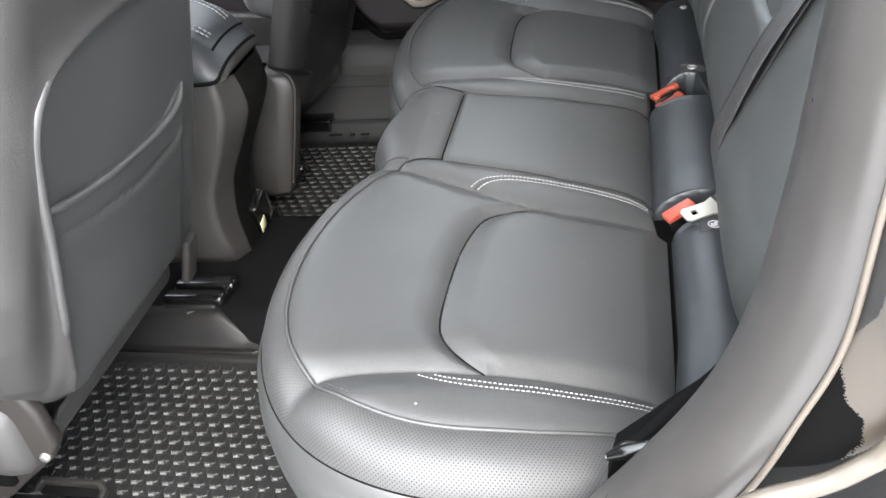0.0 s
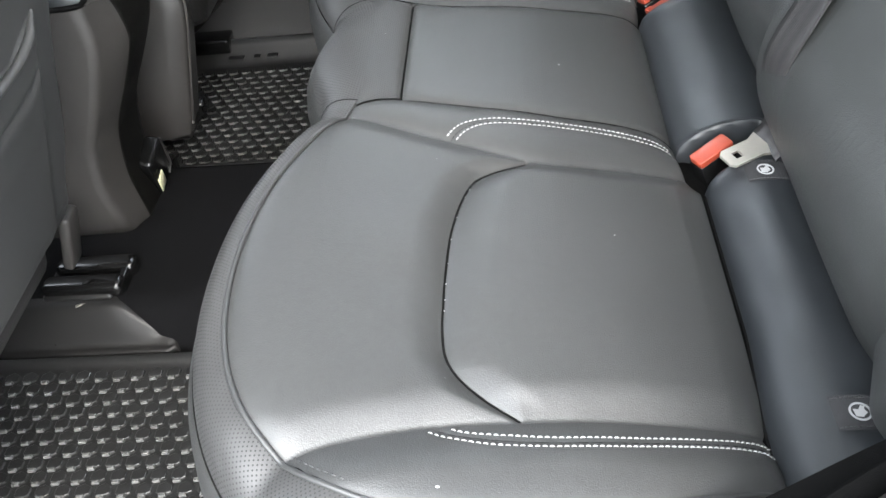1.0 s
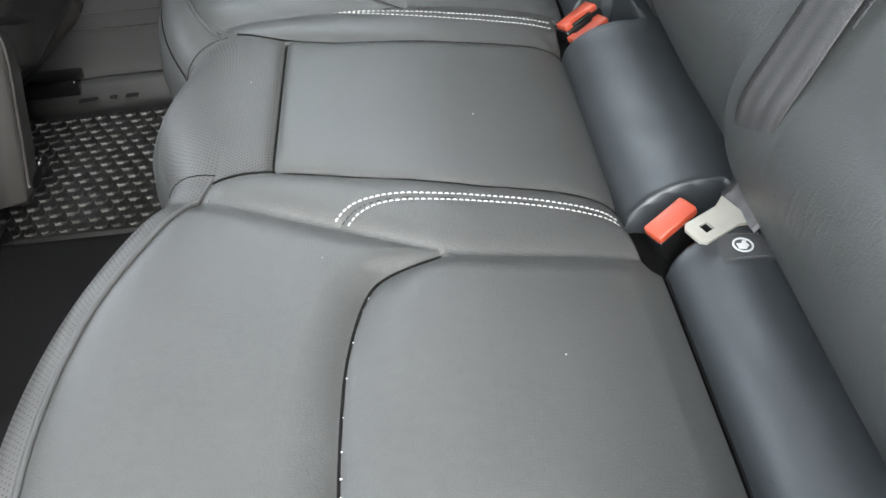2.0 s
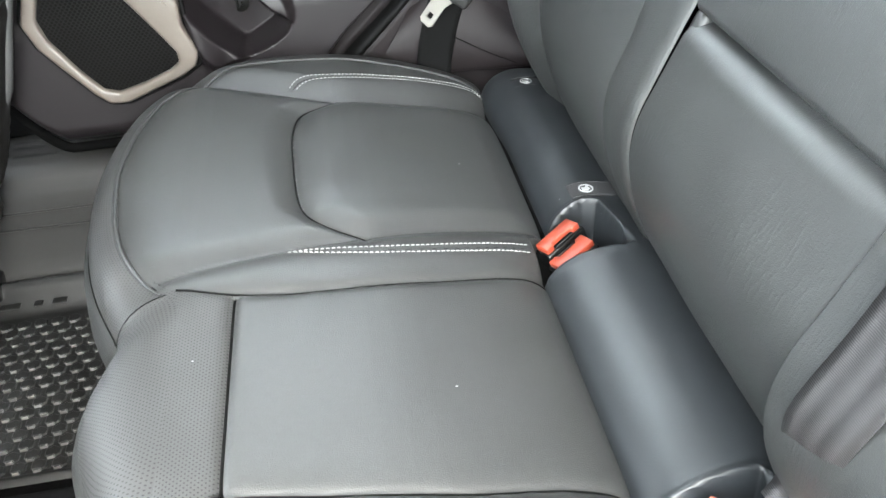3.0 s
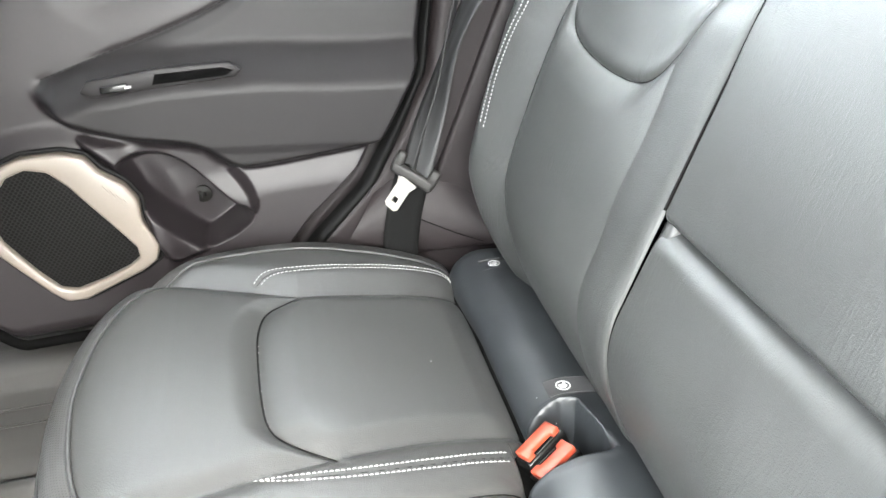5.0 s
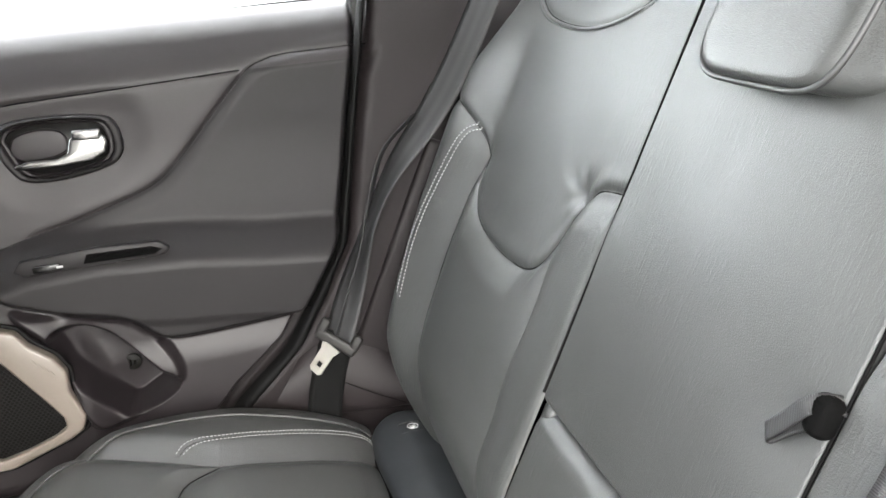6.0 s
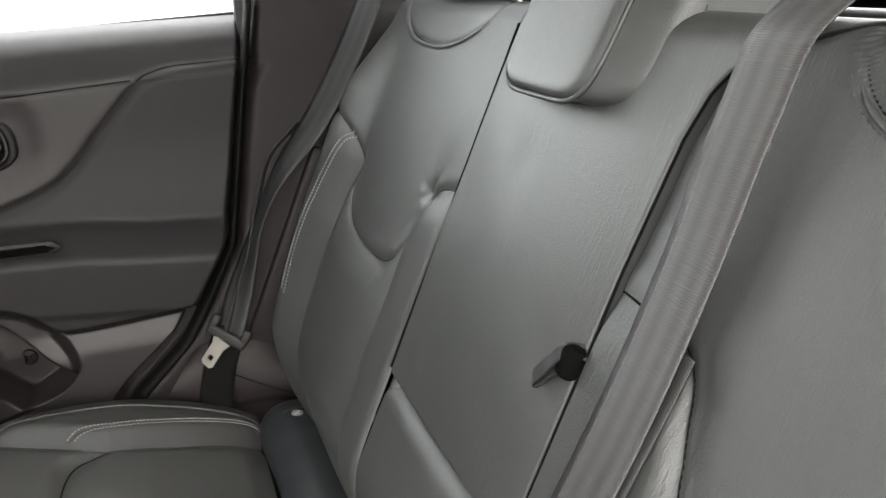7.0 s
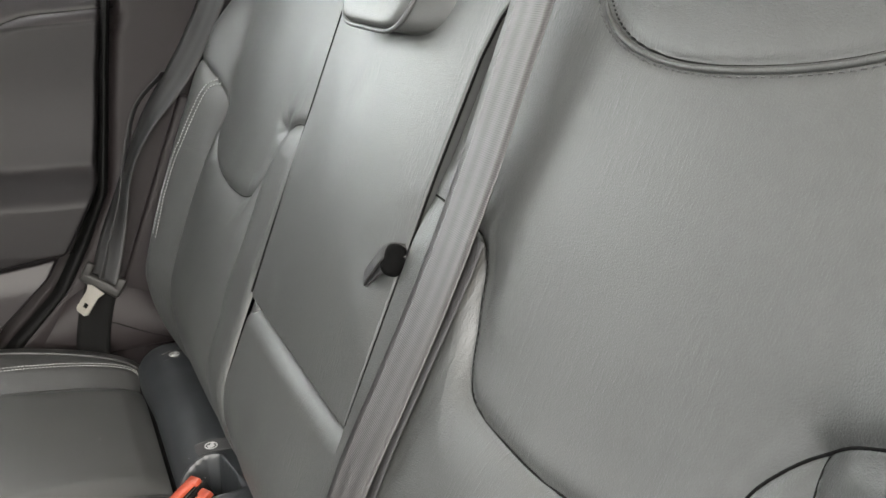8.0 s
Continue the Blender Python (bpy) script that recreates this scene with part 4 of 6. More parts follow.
def build_headrest(y0, s0, half, lift, label):
    h = thing("headrest", label, "headrest", tuple(on_back(y0, s0 - 0.11, -0.02)), "rear headrests")
    m = 96

    def power(c, e):
        return math.copysign(abs(c) ** e, c)

    # rings from the middle of the front face, over the slanted side gussets, to the back: width, height, depth
    rings = [(0.02, 0.02, 0.0), (0.30, 0.40, 0.0), (0.50, 0.75, -0.0006), (0.60, 0.93, -0.0022), (0.645, 0.975, -0.0052), (0.675, 0.992, -0.0090), (0.78, 0.998, -0.0150), (0.91, 1.002, -0.0235), (0.97, 1.004, -0.0310), (1.0, 1.0, -0.044), (1.0, 0.998, -0.070), (0.985, 0.98, -0.092), (0.92, 0.92, -0.108), (0.70, 0.70, -0.115), (0.30, 0.30, -0.117), (0.02, 0.02, -0.117)]
    rings = spline(rings, 90)
    rows = []
    for ky, ks, dep in rings:
        row = []
        for j in range(m):
            b = 2 * math.pi * j / m
            py, pz = ky * power(math.cos(b), 0.36), ks * power(math.sin(b), 0.36)
            s = s0 + 0.118 * pz + 0.020 * max(0.0, -pz) * min(1.0, -dep / 0.09)
            y = y0 + half * py
            d = 0.018 + lift + 0.007 * (1 - pz) + dep
            row.append(on_back(y, s, d))
        rows.append(row)
    P = np.array(rows)
    v = P.reshape(-1, 3)
    f = grid_faces(len(rows), m, True)
    mesh_part("pad", v, f, M_LEATHER_BACK, h)
    loop = []
    for j in range(160):
        b = 2 * math.pi * j / 160
        y = y0 + 0.667 * half * power(math.cos(b), 0.36)
        s = s0 + 0.1172 * power(math.sin(b), 0.36)
        loop.append(on_back(y, s, 0.0102 + lift + 0.007 * (1 - (s - s0) / 0.118)))
    loop.append(loop[0])
    v, f = tube(np.array(loop), 0.0021, 6)
    mesh_part("piping", v, f, M_PIPING, h)
    lp = np.array(loop[:-1])
    c = on_back(y0, s0, 0.0)
    lp = np.array([on_back(y0 + (half + 0.001) * power(math.cos(2 * math.pi * j / 160), 0.36), s0 + 0.119 * power(math.sin(2 * math.pi * j / 160), 0.36) * (1 if math.sin(2 * math.pi * j / 160) > 0 else 0.96), 0.018 + lift) for j in range(160)])
    back = lp - B_OUT * 0.030
    out = back - c
    v, f = stitch_row(back, out, 0.005, 0.003, 0.0009)
    mesh_part("edge_stitching", v, f, M_THREAD_DARK, h, "dark stitching", False)
    for y in (y0 - 0.058, y0 + 0.058):
        v, f = tube(np.array([on_back(y, s0 - 0.16, -0.05 + lift * 0.5), on_back(y, s0, -0.05 + lift * 0.5)]), 0.006, 10)
        mesh_part("post", v, f, M_STEEL, h)
    return h


build_headrest(0.022, 0.656, 0.117, 0.0, "black leather centre headrest, lowered over the folded armrest")
build_headrest(-0.395, 0.742, 0.125, -0.017, "black leather outer headrest above the oval seam")
build_headrest(0.385, 0.755, 0.125, -0.017, "black leather outer headrest above the oval seam")


# ---- belts, buckles and tags on the rear seat ----
def rot_from(z_axis, x_hint):
    """Rotation whose z is z_axis and whose x lies near x_hint."""
    z = Vector(z_axis).normalized()
    x = Vector(x_hint)
    x = (x - z * x.dot(z)).normalized()
    y = z.cross(x)
    return Matrix((x, y, z)).transposed()


def buckle(at, along, wide, label, plain=False, size=1.0):
    """A belt buckle: black body, red button on its end."""
    b = thing("belt_buckle", label, "seat belt buckle", tuple(Vector(at) - Vector(along).normalized() * 0.06), "rear belt buckles")
    r = rot_from(along, wide)
    part("body", bm_box((0.042 * size, 0.020 * size, 0.075), Vector(at) - Vector(along).normalized() * 0.040, r, 0.003, 3), M_GLOSS_BLACK, b)
    notch = [(-0.0185, -0.0082), (0.0185, -0.0082), (0.0185, 0.0075), (0.0110, 0.0075), (0.0095, 0.0040), (-0.0095, 0.0040), (-0.0110, 0.0075), (-0.0185, 0.0075)]
    if plain:
        notch = [(-0.0195, -0.0095), (0.0195, -0.0095), (0.0205, -0.006), (0.0205, 0.006), (0.0195, 0.0095), (-0.0195, 0.0095), (-0.0205, 0.006), (-0.0205, -0.006)]
    notch = [(x * size, y * size) for x, y in notch]
    part("release_button", bm_plate(notch, (r.col[0], r.col[1], r.col[2]), Vector(at) - r.col[2] * 0.004, 0.0075, 0.0012, 2), M_RED, b, "red release button" if plain else "red notched release button")
    if plain:
        return b
    part("slot", bm_box((0.020 * size, 0.0036 * size, 0.002), Vector(at) - r.col[2] * 0.0018 + r.col[1] * 0.0066 * size, r, 0.0004, 1), M_DEEP, b, "dark slot")
    part("slot_edge", bm_box((0.020 * size, 0.0008, 0.0014), Vector(at) - r.col[2] * 0.0006 + r.col[1] * 0.0088 * size, r, 0.0003, 1), M_PLASTIC_GREY, b, "grey slot edge")
    return b


buckle((-0.0385, -0.153, 0.388), (-0.28, -0.12, 0.95), (-0.88, -0.47, -0.20), "black belt buckle with bright red button, sunk in the roll", True)
buckle((-0.038, 0.169, 0.383), (-0.36, 0.02, 0.92), (0.86, 0.42, 0.30), "black belt buckle with red button, beside its twin", size=1.18)
buckle((-0.045, 0.194, 0.387), (-0.36, 0.06, 0.92), (-0.86, -0.46, -0.28), "black belt buckle with red button, tilted over its twin", size=1.18)


def tag(at, normal, label):
    """A small fabric tag with a round white child-seat mark."""
    t = thing("anchor_tag", label, "fabric tag", at, "anchor tags")
    r = rot_from(normal, (1, 0, 0))
    a = Vector(at)
    xs = np.linspace(-0.018, 0.050, 20)
    zs = roll_top(xs, at[1]) + 0.0012
    P = np.array([[(x, at[1] + w, z) for w in np.linspace(-0.015, 0.015, 6)] for x, z in zip(xs, zs)])
    panels(P, np.ones((19, 5), int), {1: ("cloth", M_SUEDE, "")}, t, flip=False)
    for w in (-0.0125, 0.0125):
        v, fc = stitch_row(np.column_stack([xs, np.full(20, at[1] + w), zs + 0.0003]), np.repeat([[0.0, 0.0, 1.0]], 20, 0), 0.002, 0.0012, 0.0005)
        mesh_part("hem_stitching", v, fc, M_THREAD_DARK, t, "fine dark hem stitching", False)
    ring = [(0.0078 * math.cos(q), 0.0078 * math.sin(q)) for q in np.linspace(0, 2 * math.pi, 28, endpoint=False)]
    hole = [(0.0064 * math.cos(q), 0.0064 * math.sin(q)) for q in np.linspace(0, 2 * math.pi, 28, endpoint=False)]
    ax = (r.col[0], r.col[1], r.col[2])
    lift = a + r.col[2] * 0.0012
    part("ring_mark", bm_plate(ring, ax, lift, 0.0006, 0, holes=[hole]), M_WHITE, t, "white ring", False)
    blob = [(-0.004, -0.004), (0.001, -0.0045), (0.0045, -0.001), (0.003, 0.002), (0.004, 0.0045), (0.001, 0.005), (-0.001, 0.0015), (-0.0045, 0.002)]
    part("seat_mark", bm_plate(blob, ax, lift, 0.0006, 0), M_WHITE, t, "white seat sign", False)
    return t


for y, z in ((-0.480, 0.3995), (-0.203, 0.3995), (0.252, 0.3995), (0.524, 0.3995)):
    tag((0.000, y, z), (0.06, 0.0, 1.0), "black fabric tag with a round white mark on the roll")


def steel_tongue(parent, at, along, flat, size=1.0):
    """The latch plate of a belt: a pale steel tongue with a square hole."""
    r = rot_from(flat, along)
    a, b, c = r.col[0], r.col[1], r.col[2]
    o = [(-0.022, -0.016), (-0.012, -0.011), (0.020, -0.011), (0.024, -0.007), (0.024, 0.007), (0.020, 0.011), (-0.012, 0.011), (-0.022, 0.016)]
    h = [(0.006, -0.004), (0.006, -0.004), (0.014, -0.004), (0.014, -0.004), (0.014, 0.004), (0.014, 0.004), (0.006, 0.004), (0.006, 0.004)]
    o = [(x * size, y * size) for x, y in o]
    h = [(x * size, y * size) for x, y in h]
    bm = bmesh.new()
    at = Vector(at)
    lay = []
    for hgt in (0.0, 0.0028):
        lay.append(([bm.verts.new(at + a * x + b * y + c * hgt) for x, y in o], [bm.verts.new(at + a * x + b * y + c * hgt) for x, y in h]))
    n = len(o)
    for i in range(n):
        j = (i + 1) % n
        for (ot, it), flip in ((lay[0], True), (lay[1], False)):
            q = (ot[i], ot[j], it[j], it[i])
            bm.faces.new(q[::-1] if flip else q)
        bm.faces.new((lay[0][0][i], lay[0][0][j], lay[1][0][j], lay[1][0][i]))
        bm.faces.new((lay[1][1][i], lay[1][1][j], lay[0][1][j], lay[0][1][i]))
    bmesh.ops.remove_doubles(bm, verts=bm.verts, dist=1e-5)
    bmesh.ops.dissolve_degenerate(bm, edges=bm.edges, dist=1e-6)
    bmesh.ops.recalc_face_normals(bm, faces=bm.faces)
    return part("tongue", bm, M_STEEL, parent, "pale steel tongue with a square hole", False)


# centre belt: over the backrest, down to its latch in the roll
cb = thing("centre_seat_belt", "grey-black centre belt webbing hanging down the backrest to its latch", "seat belt", (0.0, -0.2, 0.40))
mid_line = [on_back(-0.40, 0.655, -0.150), on_back(-0.31, 0.662, -0.085), on_back(-0.245, 0.648, -0.008), on_back(-0.216, 0.612, 0.016), on_back(-0.208, 0.560, 0.014), on_back(-0.207, 0.473, 0.010), on_back(-0.206, 0.388, 0.010), on_back(-0.202, 0.313, 0.012),
            on_back(-0.200, 0.24, 0.016), on_back(-0.196, 0.170, 0.012), on_back(-0.188, 0.110, 0.002), on_back(-0.178, 0.066, -0.032), np.array([0.014, -0.169, 0.415]), np.array([0.006, -0.171, 0.4045])]
bp = spline(mid_line, 150)
sd = np.repeat(np.array([[0, 1.0, 0]]), 150, 0)
f = np.clip(1 - np.arange(150) / 26, 0, 1)[:, None]
sd = sd * (1 - f) + np.array([[0.55, 0.45, -0.35]]) * f
f2 = np.clip((np.arange(150) - 118) / 32, 0, 1)[:, None]
sd = sd * (1 - f2) + np.array([[-0.19, 0.98, 0.0]]) * f2
v, fc, uv = ribbon(bp, sd, 0.050, 0.0008)
mesh_part("webbing", v, fc, M_BELT, cb, "ribbed grey-black webbing", True, None, uv)
fold = spline([on_back(-0.213, 0.432, 0.004), on_back(-0.211, 0.40, 0.004), on_back(-0.207, 0.34, 0.006), on_back(-0.203, 0.28, 0.008), on_back(-0.197, 0.20, 0.006)], 50)
v, fc, uv = ribbon(fold, (0.05, 1.0, 0.10), 0.046, 0.0008)
mesh_part("folded_webbing", v, fc, M_BELT_DARK, cb, "darker fold of webbing behind", True, None, uv)
steel_tongue(cb, (-0.0133, -0.180, 0.4040), (-0.87, -0.49, -0.02), (0.05, -0.12, 1.0), 1.05)

# far belt: from its foot beside the cushion through the latch plate to the pillar
fb = thing("side_seat_belt", "black side belt hanging down the pillar with its latch plate parked", "seat belt", (-0.11, 0.64, 0.37))
lap = spline([(-0.110, 0.610, 0.360), (-0.106, 0.620, 0.40), (-0.094, 0.636, 0.44), (-0.080, 0.650, 0.472), (-0.068, 0.654, 0.498)], 40)
v, fc, uv = ribbon(lap, (1.0, -0.15, -0.30), 0.048)
mesh_part("lap_webbing", v, fc, M_LOOP, fb, "black lap webbing", True, None, uv)
sh = spline([(-0.074, 0.650, 0.480), (-0.056, 0.648, 0.53), (-0.030, 0.645, 0.600), (-0.006, 0.644, 0.660), (0.030, 0.645, 0.72), (0.085, 0.645, 0.785), (0.130, 0.645, 0.850), (0.182, 0.648, 0.945), (0.235, 0.660, 1.06)], 110)
k = np.linspace(0, 1, 110)[:, None]
tw = np.exp(-((k - 0.30) / 0.16) ** 2)
sd = np.array([[0.75, -0.45, -0.35]]) * (1 - k) + np.array([[0.55, -0.8, -0.25]]) * k
sd = sd * (1 - tw) + np.array([[0.25, -0.95, 0.10]]) * tw
v, fc, uv = ribbon(sh, sd, 0.044)
mesh_part("shoulder_webbing", v, fc, M_BELT_DARK, fb, "grey-black shoulder webbing, twisted", True, None, uv)
sh2 = spline([(-0.066, 0.656, 0.492), (-0.042, 0.660, 0.55), (-0.016, 0.664, 0.61), (0.004, 0.668, 0.68), (0.030, 0.670, 0.745), (0.075, 0.664, 0.79)], 60)
v, fc, uv = ribbon(sh2, (0.6, 0.75, -0.1), 0.040)
mesh_part("returning_webbing", v, fc, M_BELT_DARK, fb, "", True, None, uv)
r = rot_from((-0.35, -0.9, 0.1), (0.78, -0.30, -0.55))
lp_at = Vector((-0.077, 0.642, 0.488))
part("latch_cover", bm_box((0.064, 0.017, 0.011), lp_at, r, 0.005, 3), M_PLASTIC_GREY, fb, "dark grey plastic latch cover")
for q in (-1, 1):
    part("cover_arm", bm_box((0.014, 0.026, 0.010), lp_at + r.col[0] * 0.026 * q + r.col[1] * 0.012, r, 0.004, 2), M_PLASTIC_GREY, fb, "dark grey plastic")
steel_tongue(fb, lp_at + Vector((-0.020, -0.004, -0.020)), (-0.62, 0.02, -0.78), (-0.55, -0.75, 0.42), 1.0)


# ---- far rear door ----
DOOR_Y = 0.672
ARM_POLY = [(-0.515, 0.666), (-0.49, 0.683), (-0.45, 0.693), (-0.36, 0.697), (-0.25, 0.690), (-0.15, 0.676), (-0.03, 0.664), (-0.03, 0.558), (-0.109, 0.546), (-0.20, 0.540), (-0.29, 0.538), (-0.314, 0.551), (-0.345, 0.577), (-0.415, 0.596), (-0.475, 0.620), (-0.500, 0.640)]
POCKET = [(-0.437, 0.564), (-0.414, 0.569), (-0.390, 0.564), (-0.368, 0.548), (-0.343, 0.518), (-0.319, 0.489), (-0.298, 0.472), (-0.307, 0.458), (-0.331, 0.445), (-0.355, 0.438), (-0.371, 0.450), (-0.419, 0.513), (-0.431, 0.540)]
POCKET_RIM = [(-0.478, 0.602), (-0.440, 0.594), (-0.400, 0.588), (-0.364, 0.580), (-0.336, 0.566), (-0.303, 0.528), (-0.288, 0.492), (-0.297, 0.464), (-0.330, 0.443), (-0.354, 0.433), (-0.396, 0.425), (-0.418, 0.456), (-0.426, 0.510), (-0.444, 0.560)]
ARM_LOW = [(-0.30, 0.534), (-0.20, 0.537), (-0.115, 0.5425), (-0.104, 0.5435)]
LINE_TOP = [(-0.62, 0.70), (-0.54, 0.76), (-0.50, 0.815), (-0.475, 0.848), (-0.44, 0.860), (-0.30, 0.866), (-0.15, 0.872)]
LINE_SIDE = [(0.03, 0.888), (-0.085, 0.886), (-0.118, 0.881), (-0.145, 0.868), (-0.20, 0.812), (-0.245, 0.766), (-0.285, 0.738), (-0.36, 0.714), (-0.43, 0.697), (-0.507, 0.677)]
SPK = [(-0.608, 0.486), (-0.619, 0.520), (-0.602, 0.565), (-0.573, 0.590), (-0.545, 0.598), (-0.500, 0.597), (-0.474, 0.588), (-0.462, 0.568), (-0.437, 0.547), (-0.425, 0.524), (-0.427, 0.495), (-0.414, 0.459), (-0.420, 0.440), (-0.441, 0.428), (-0.517, 0.401), (-0.542, 0.402), (-0.558, 0.418)]
SPK_IN = [(-0.594, 0.496), (-0.600, 0.522), (-0.588, 0.553), (-0.567, 0.577), (-0.543, 0.584), (-0.519, 0.577), (-0.500, 0.555), (-0.484, 0.530), (-0.466, 0.502), (-0.452, 0.480), (-0.441, 0.461), (-0.441, 0.447), (-0.456, 0.437), (-0.490, 0.425), (-0.526, 0.416), (-0.545, 0.422), (-0.566, 0.450)]


def door_rear(z):
    return np.interp(z, [0.20, 0.35, 0.414, 0.478, 0.55, 0.62, 0.717, 0.80, 0.886, 0.96], [-0.36, -0.27, -0.214, -0.140, -0.092, -0.050, -0.028, -0.012, 0.006, 0.020])


def door_face(X, Z):
    """How far the door's lining stands at each place."""
    Y = np.full(X.shape, DOOR_Y)
    Y = Y + 0.050 * (np.clip(Z - 0.868, 0, 0.1) / 0.082) ** 1.25 + 0.024 * np.clip((Z - 0.912) / 0.034, 0, 1) ** 2.3
    arm_top = np.interp(X, [q[0] for q in ARM_POLY[:7]], [q[1] for q in ARM_POLY[:7]])
    arm = bulge(X, Z, ARM_POLY, 0.012) * step((arm_top + 0.010 - Z) / 0.062)
    Y = Y - 0.044 * arm
    Y = Y - 0.012 * step((0.80 - Z) / 0.15)
    Y = Y - 0.010 * step((0.54 - Z) / 0.05)
    Y = Y - 0.016 * bulge(X, Z, [(-0.70, 0.30), (-0.66, 0.56), (-0.58, 0.605), (-0.46, 0.60), (-0.40, 0.50), (-0.40, 0.40), (-0.44, 0.33), (-0.56, 0.295)], 0.018)
    Y = Y - 0.015 * bulge(X, Z, POCKET_RIM, 0.007) + (0.040 + 0.036 * step((X + 0.42) / 0.11)) * bulge(X, Z, POCKET, 0.009)
    for path, dep, w in ((LINE_TOP, 0.002, 0.003), (LINE_SIDE, 0.004, 0.0035), (ARM_LOW, 0.005, 0.004)):
        Y = Y + dep * np.exp(-near_path(X, Z, spline(path, 50)) / w)
    # soft swell of the rear insert
    Y = Y - 0.002 * bulge(X, Z, [(0.06, 0.876), (-0.112, 0.874), (-0.20, 0.795), (-0.28, 0.725), (-0.40, 0.695), (-0.50, 0.665), (-0.44, 0.60), (-0.20, 0.56), (0.06, 0.56)], 0.007)
    Y = Y + 0.005 * bulge(X, Z, [(-0.475, 0.840), (-0.40, 0.860), (-0.300, 0.850), (-0.288, 0.795), (-0.325, 0.755), (-0.44, 0.750)], 0.022)
    return Y


door = thing("car_door", "dark plastic rear door lining with champagne speaker ring, closed", "car door", (-0.3, 0.69, 0.25))
nz, nx = 300, 330
zz = np.linspace(0.29, 0.946, nz)
aa = np.linspace(0, 1, nx)
X = -0.80 + (door_rear(zz)[:, None] + 0.80) * aa[None]
def door_bottom(x):
    return 0.333 + 0.065 * (np.clip(-0.620 - x, 0, 0.12) / 0.06) ** 1.5


low = door_bottom(X)
Z = low + (0.946 - low) * ((zz - 0.29) / 0.656)[:, None]
Y = door_face(X, Z)
Y = Y + 0.035 * np.clip(1 - (Z - low) / 0.035, 0, 1) ** 2
Y = Y + 0.03 * np.clip((aa - 0.985) / 0.015, 0, 1)[None] ** 2
P = np.stack([X, Y, Z], -1)
cx, cz = (X[:-1, :-1] + X[1:, 1:]) / 2, (Z[:-1, :-1] + Z[1:, 1:]) / 2
reg = np.ones(cx.shape, int)
side_line = np.array(LINE_SIDE)[::-1]
reg[cz > np.interp(cx, *np.array(LINE_TOP).T)] = 2
reg[inside(cx, cz, ARM_POLY)] = 3
reg[(cz < np.interp(cx, side_line[:, 0], side_line[:, 1])) & (reg == 1) & (cx > -0.507) & (cz > 0.66)] = 4
reg[inside(cx, cz, POCKET)] = 5
panels(P, reg, {1: ("lower_lining", M_DOOR, ""), 2: ("upper_lining", M_DOOR, ""), 3: ("armrest", M_DOOR_SOFT, "soft black armrest"), 4: ("insert", M_DOOR_SOFT, "soft dark insert"), 5: ("pocket", M_DOOR, "hollow bottle pocket")}, door, flip=True)


def on_door(path, lift=0.0):
    p = np.asarray(path, float)
    return np.column_stack([p[:, 0], door_face(p[:, 0], p[:, 1]) - lift, p[:, 1]])


for path in (LINE_TOP, LINE_SIDE, ARM_LOW):
    v, fc = tube(on_door(spline(path, 80), 0.0), 0.0011, 6)
    mesh_part("seam", v, fc, M_SEAM, door)
# speaker
ax = ((1, 0, 0), (0, 0, 1), (0, -1, 0))
so, si = even(np.vstack([SPK, SPK[:1]]), 121)[:-1], even(np.vstack([SPK_IN, SPK_IN[:1]]), 121)[:-1]
ring = part("speaker_ring", bm_plate([tuple(q) for q in so], ax, (0, 0.642, 0), 0.027, 0.004, 3, holes=[[tuple(q) for q in si]]), M_CHAMPAGNE, door, "champagne-painted speaker ring")
groove = so + (so - so.mean(0)) / np.linalg.norm(so - so.mean(0), axis=1)[:, None] * 0.004
v, fc = tube(np.column_stack([groove[:, 0], np.full(len(groove), 0.629), groove[:, 1]]).tolist() + [[groove[0][0], 0.629, groove[0][1]]], 0.003, 8)
mesh_part("ring_gap", v, fc, M_SEAL, door)
g = 40
gx, gz = np.meshgrid(np.linspace(-0.615, -0.425, g), np.linspace(0.405, 0.60, g), indexing="ij")
gy = 0.626 - 0.004 * np.exp(-(((gx + 0.525) / 0.09) ** 2 + ((gz - 0.485) / 0.08) ** 2))
gm = inside((gx[:-1, :-1] + gx[1:, 1:]) / 2, (gz[:-1, :-1] + gz[1:, 1:]) / 2, si + (si - si.mean(0)) * 0.06).astype(int)
panels(np.stack([gx, gy, gz], -1), gm, {1: ("speaker_grille", M_GRILLE, "black speaker mesh")}, door, flip=False, uv=np.stack([gx, gz], -1))
for k in range(4):
    part("ring_mark", bm_box((0.0016, 0.0012, 0.014 - 0.002 * k), (-0.458 + 0.006 * k, 0.6145, 0.545 - 0.006 * k), Matrix.Rotation(radians(-25), 3, "Y"), 0.0004, 1), M_CHAMPAGNE, ring, "faint embossed bar", False)
# inner handle
ho = [(-0.458, 0.822), (-0.448, 0.835), (-0.420, 0.842), (-0.370, 0.842), (-0.325, 0.836), (-0.311, 0.826), (-0.306, 0.804), (-0.310, 0.785), (-0.330, 0.772), (-0.380, 0.763), (-0.425, 0.765), (-0.444, 0.784)]
hs = spline(np.vstack([ho, ho[:1]]), 97)[:-1]
hc = hs.mean(0)
hi = hc + (hs - hc) * 0.86
fy = float(door_face(np.array([-0.38]), np.array([0.80]))[0])
part("handle_bezel", bm_plate([tuple(q) for q in hs], ax, (0, fy + 0.004, 0), 0.018, 0.004, 3, holes=[[tuple(q) for q in hi]]), M_DOOR_SOFT, door, "dark rounded handle bezel")
hm = hc + (hs - hc) * 0.78
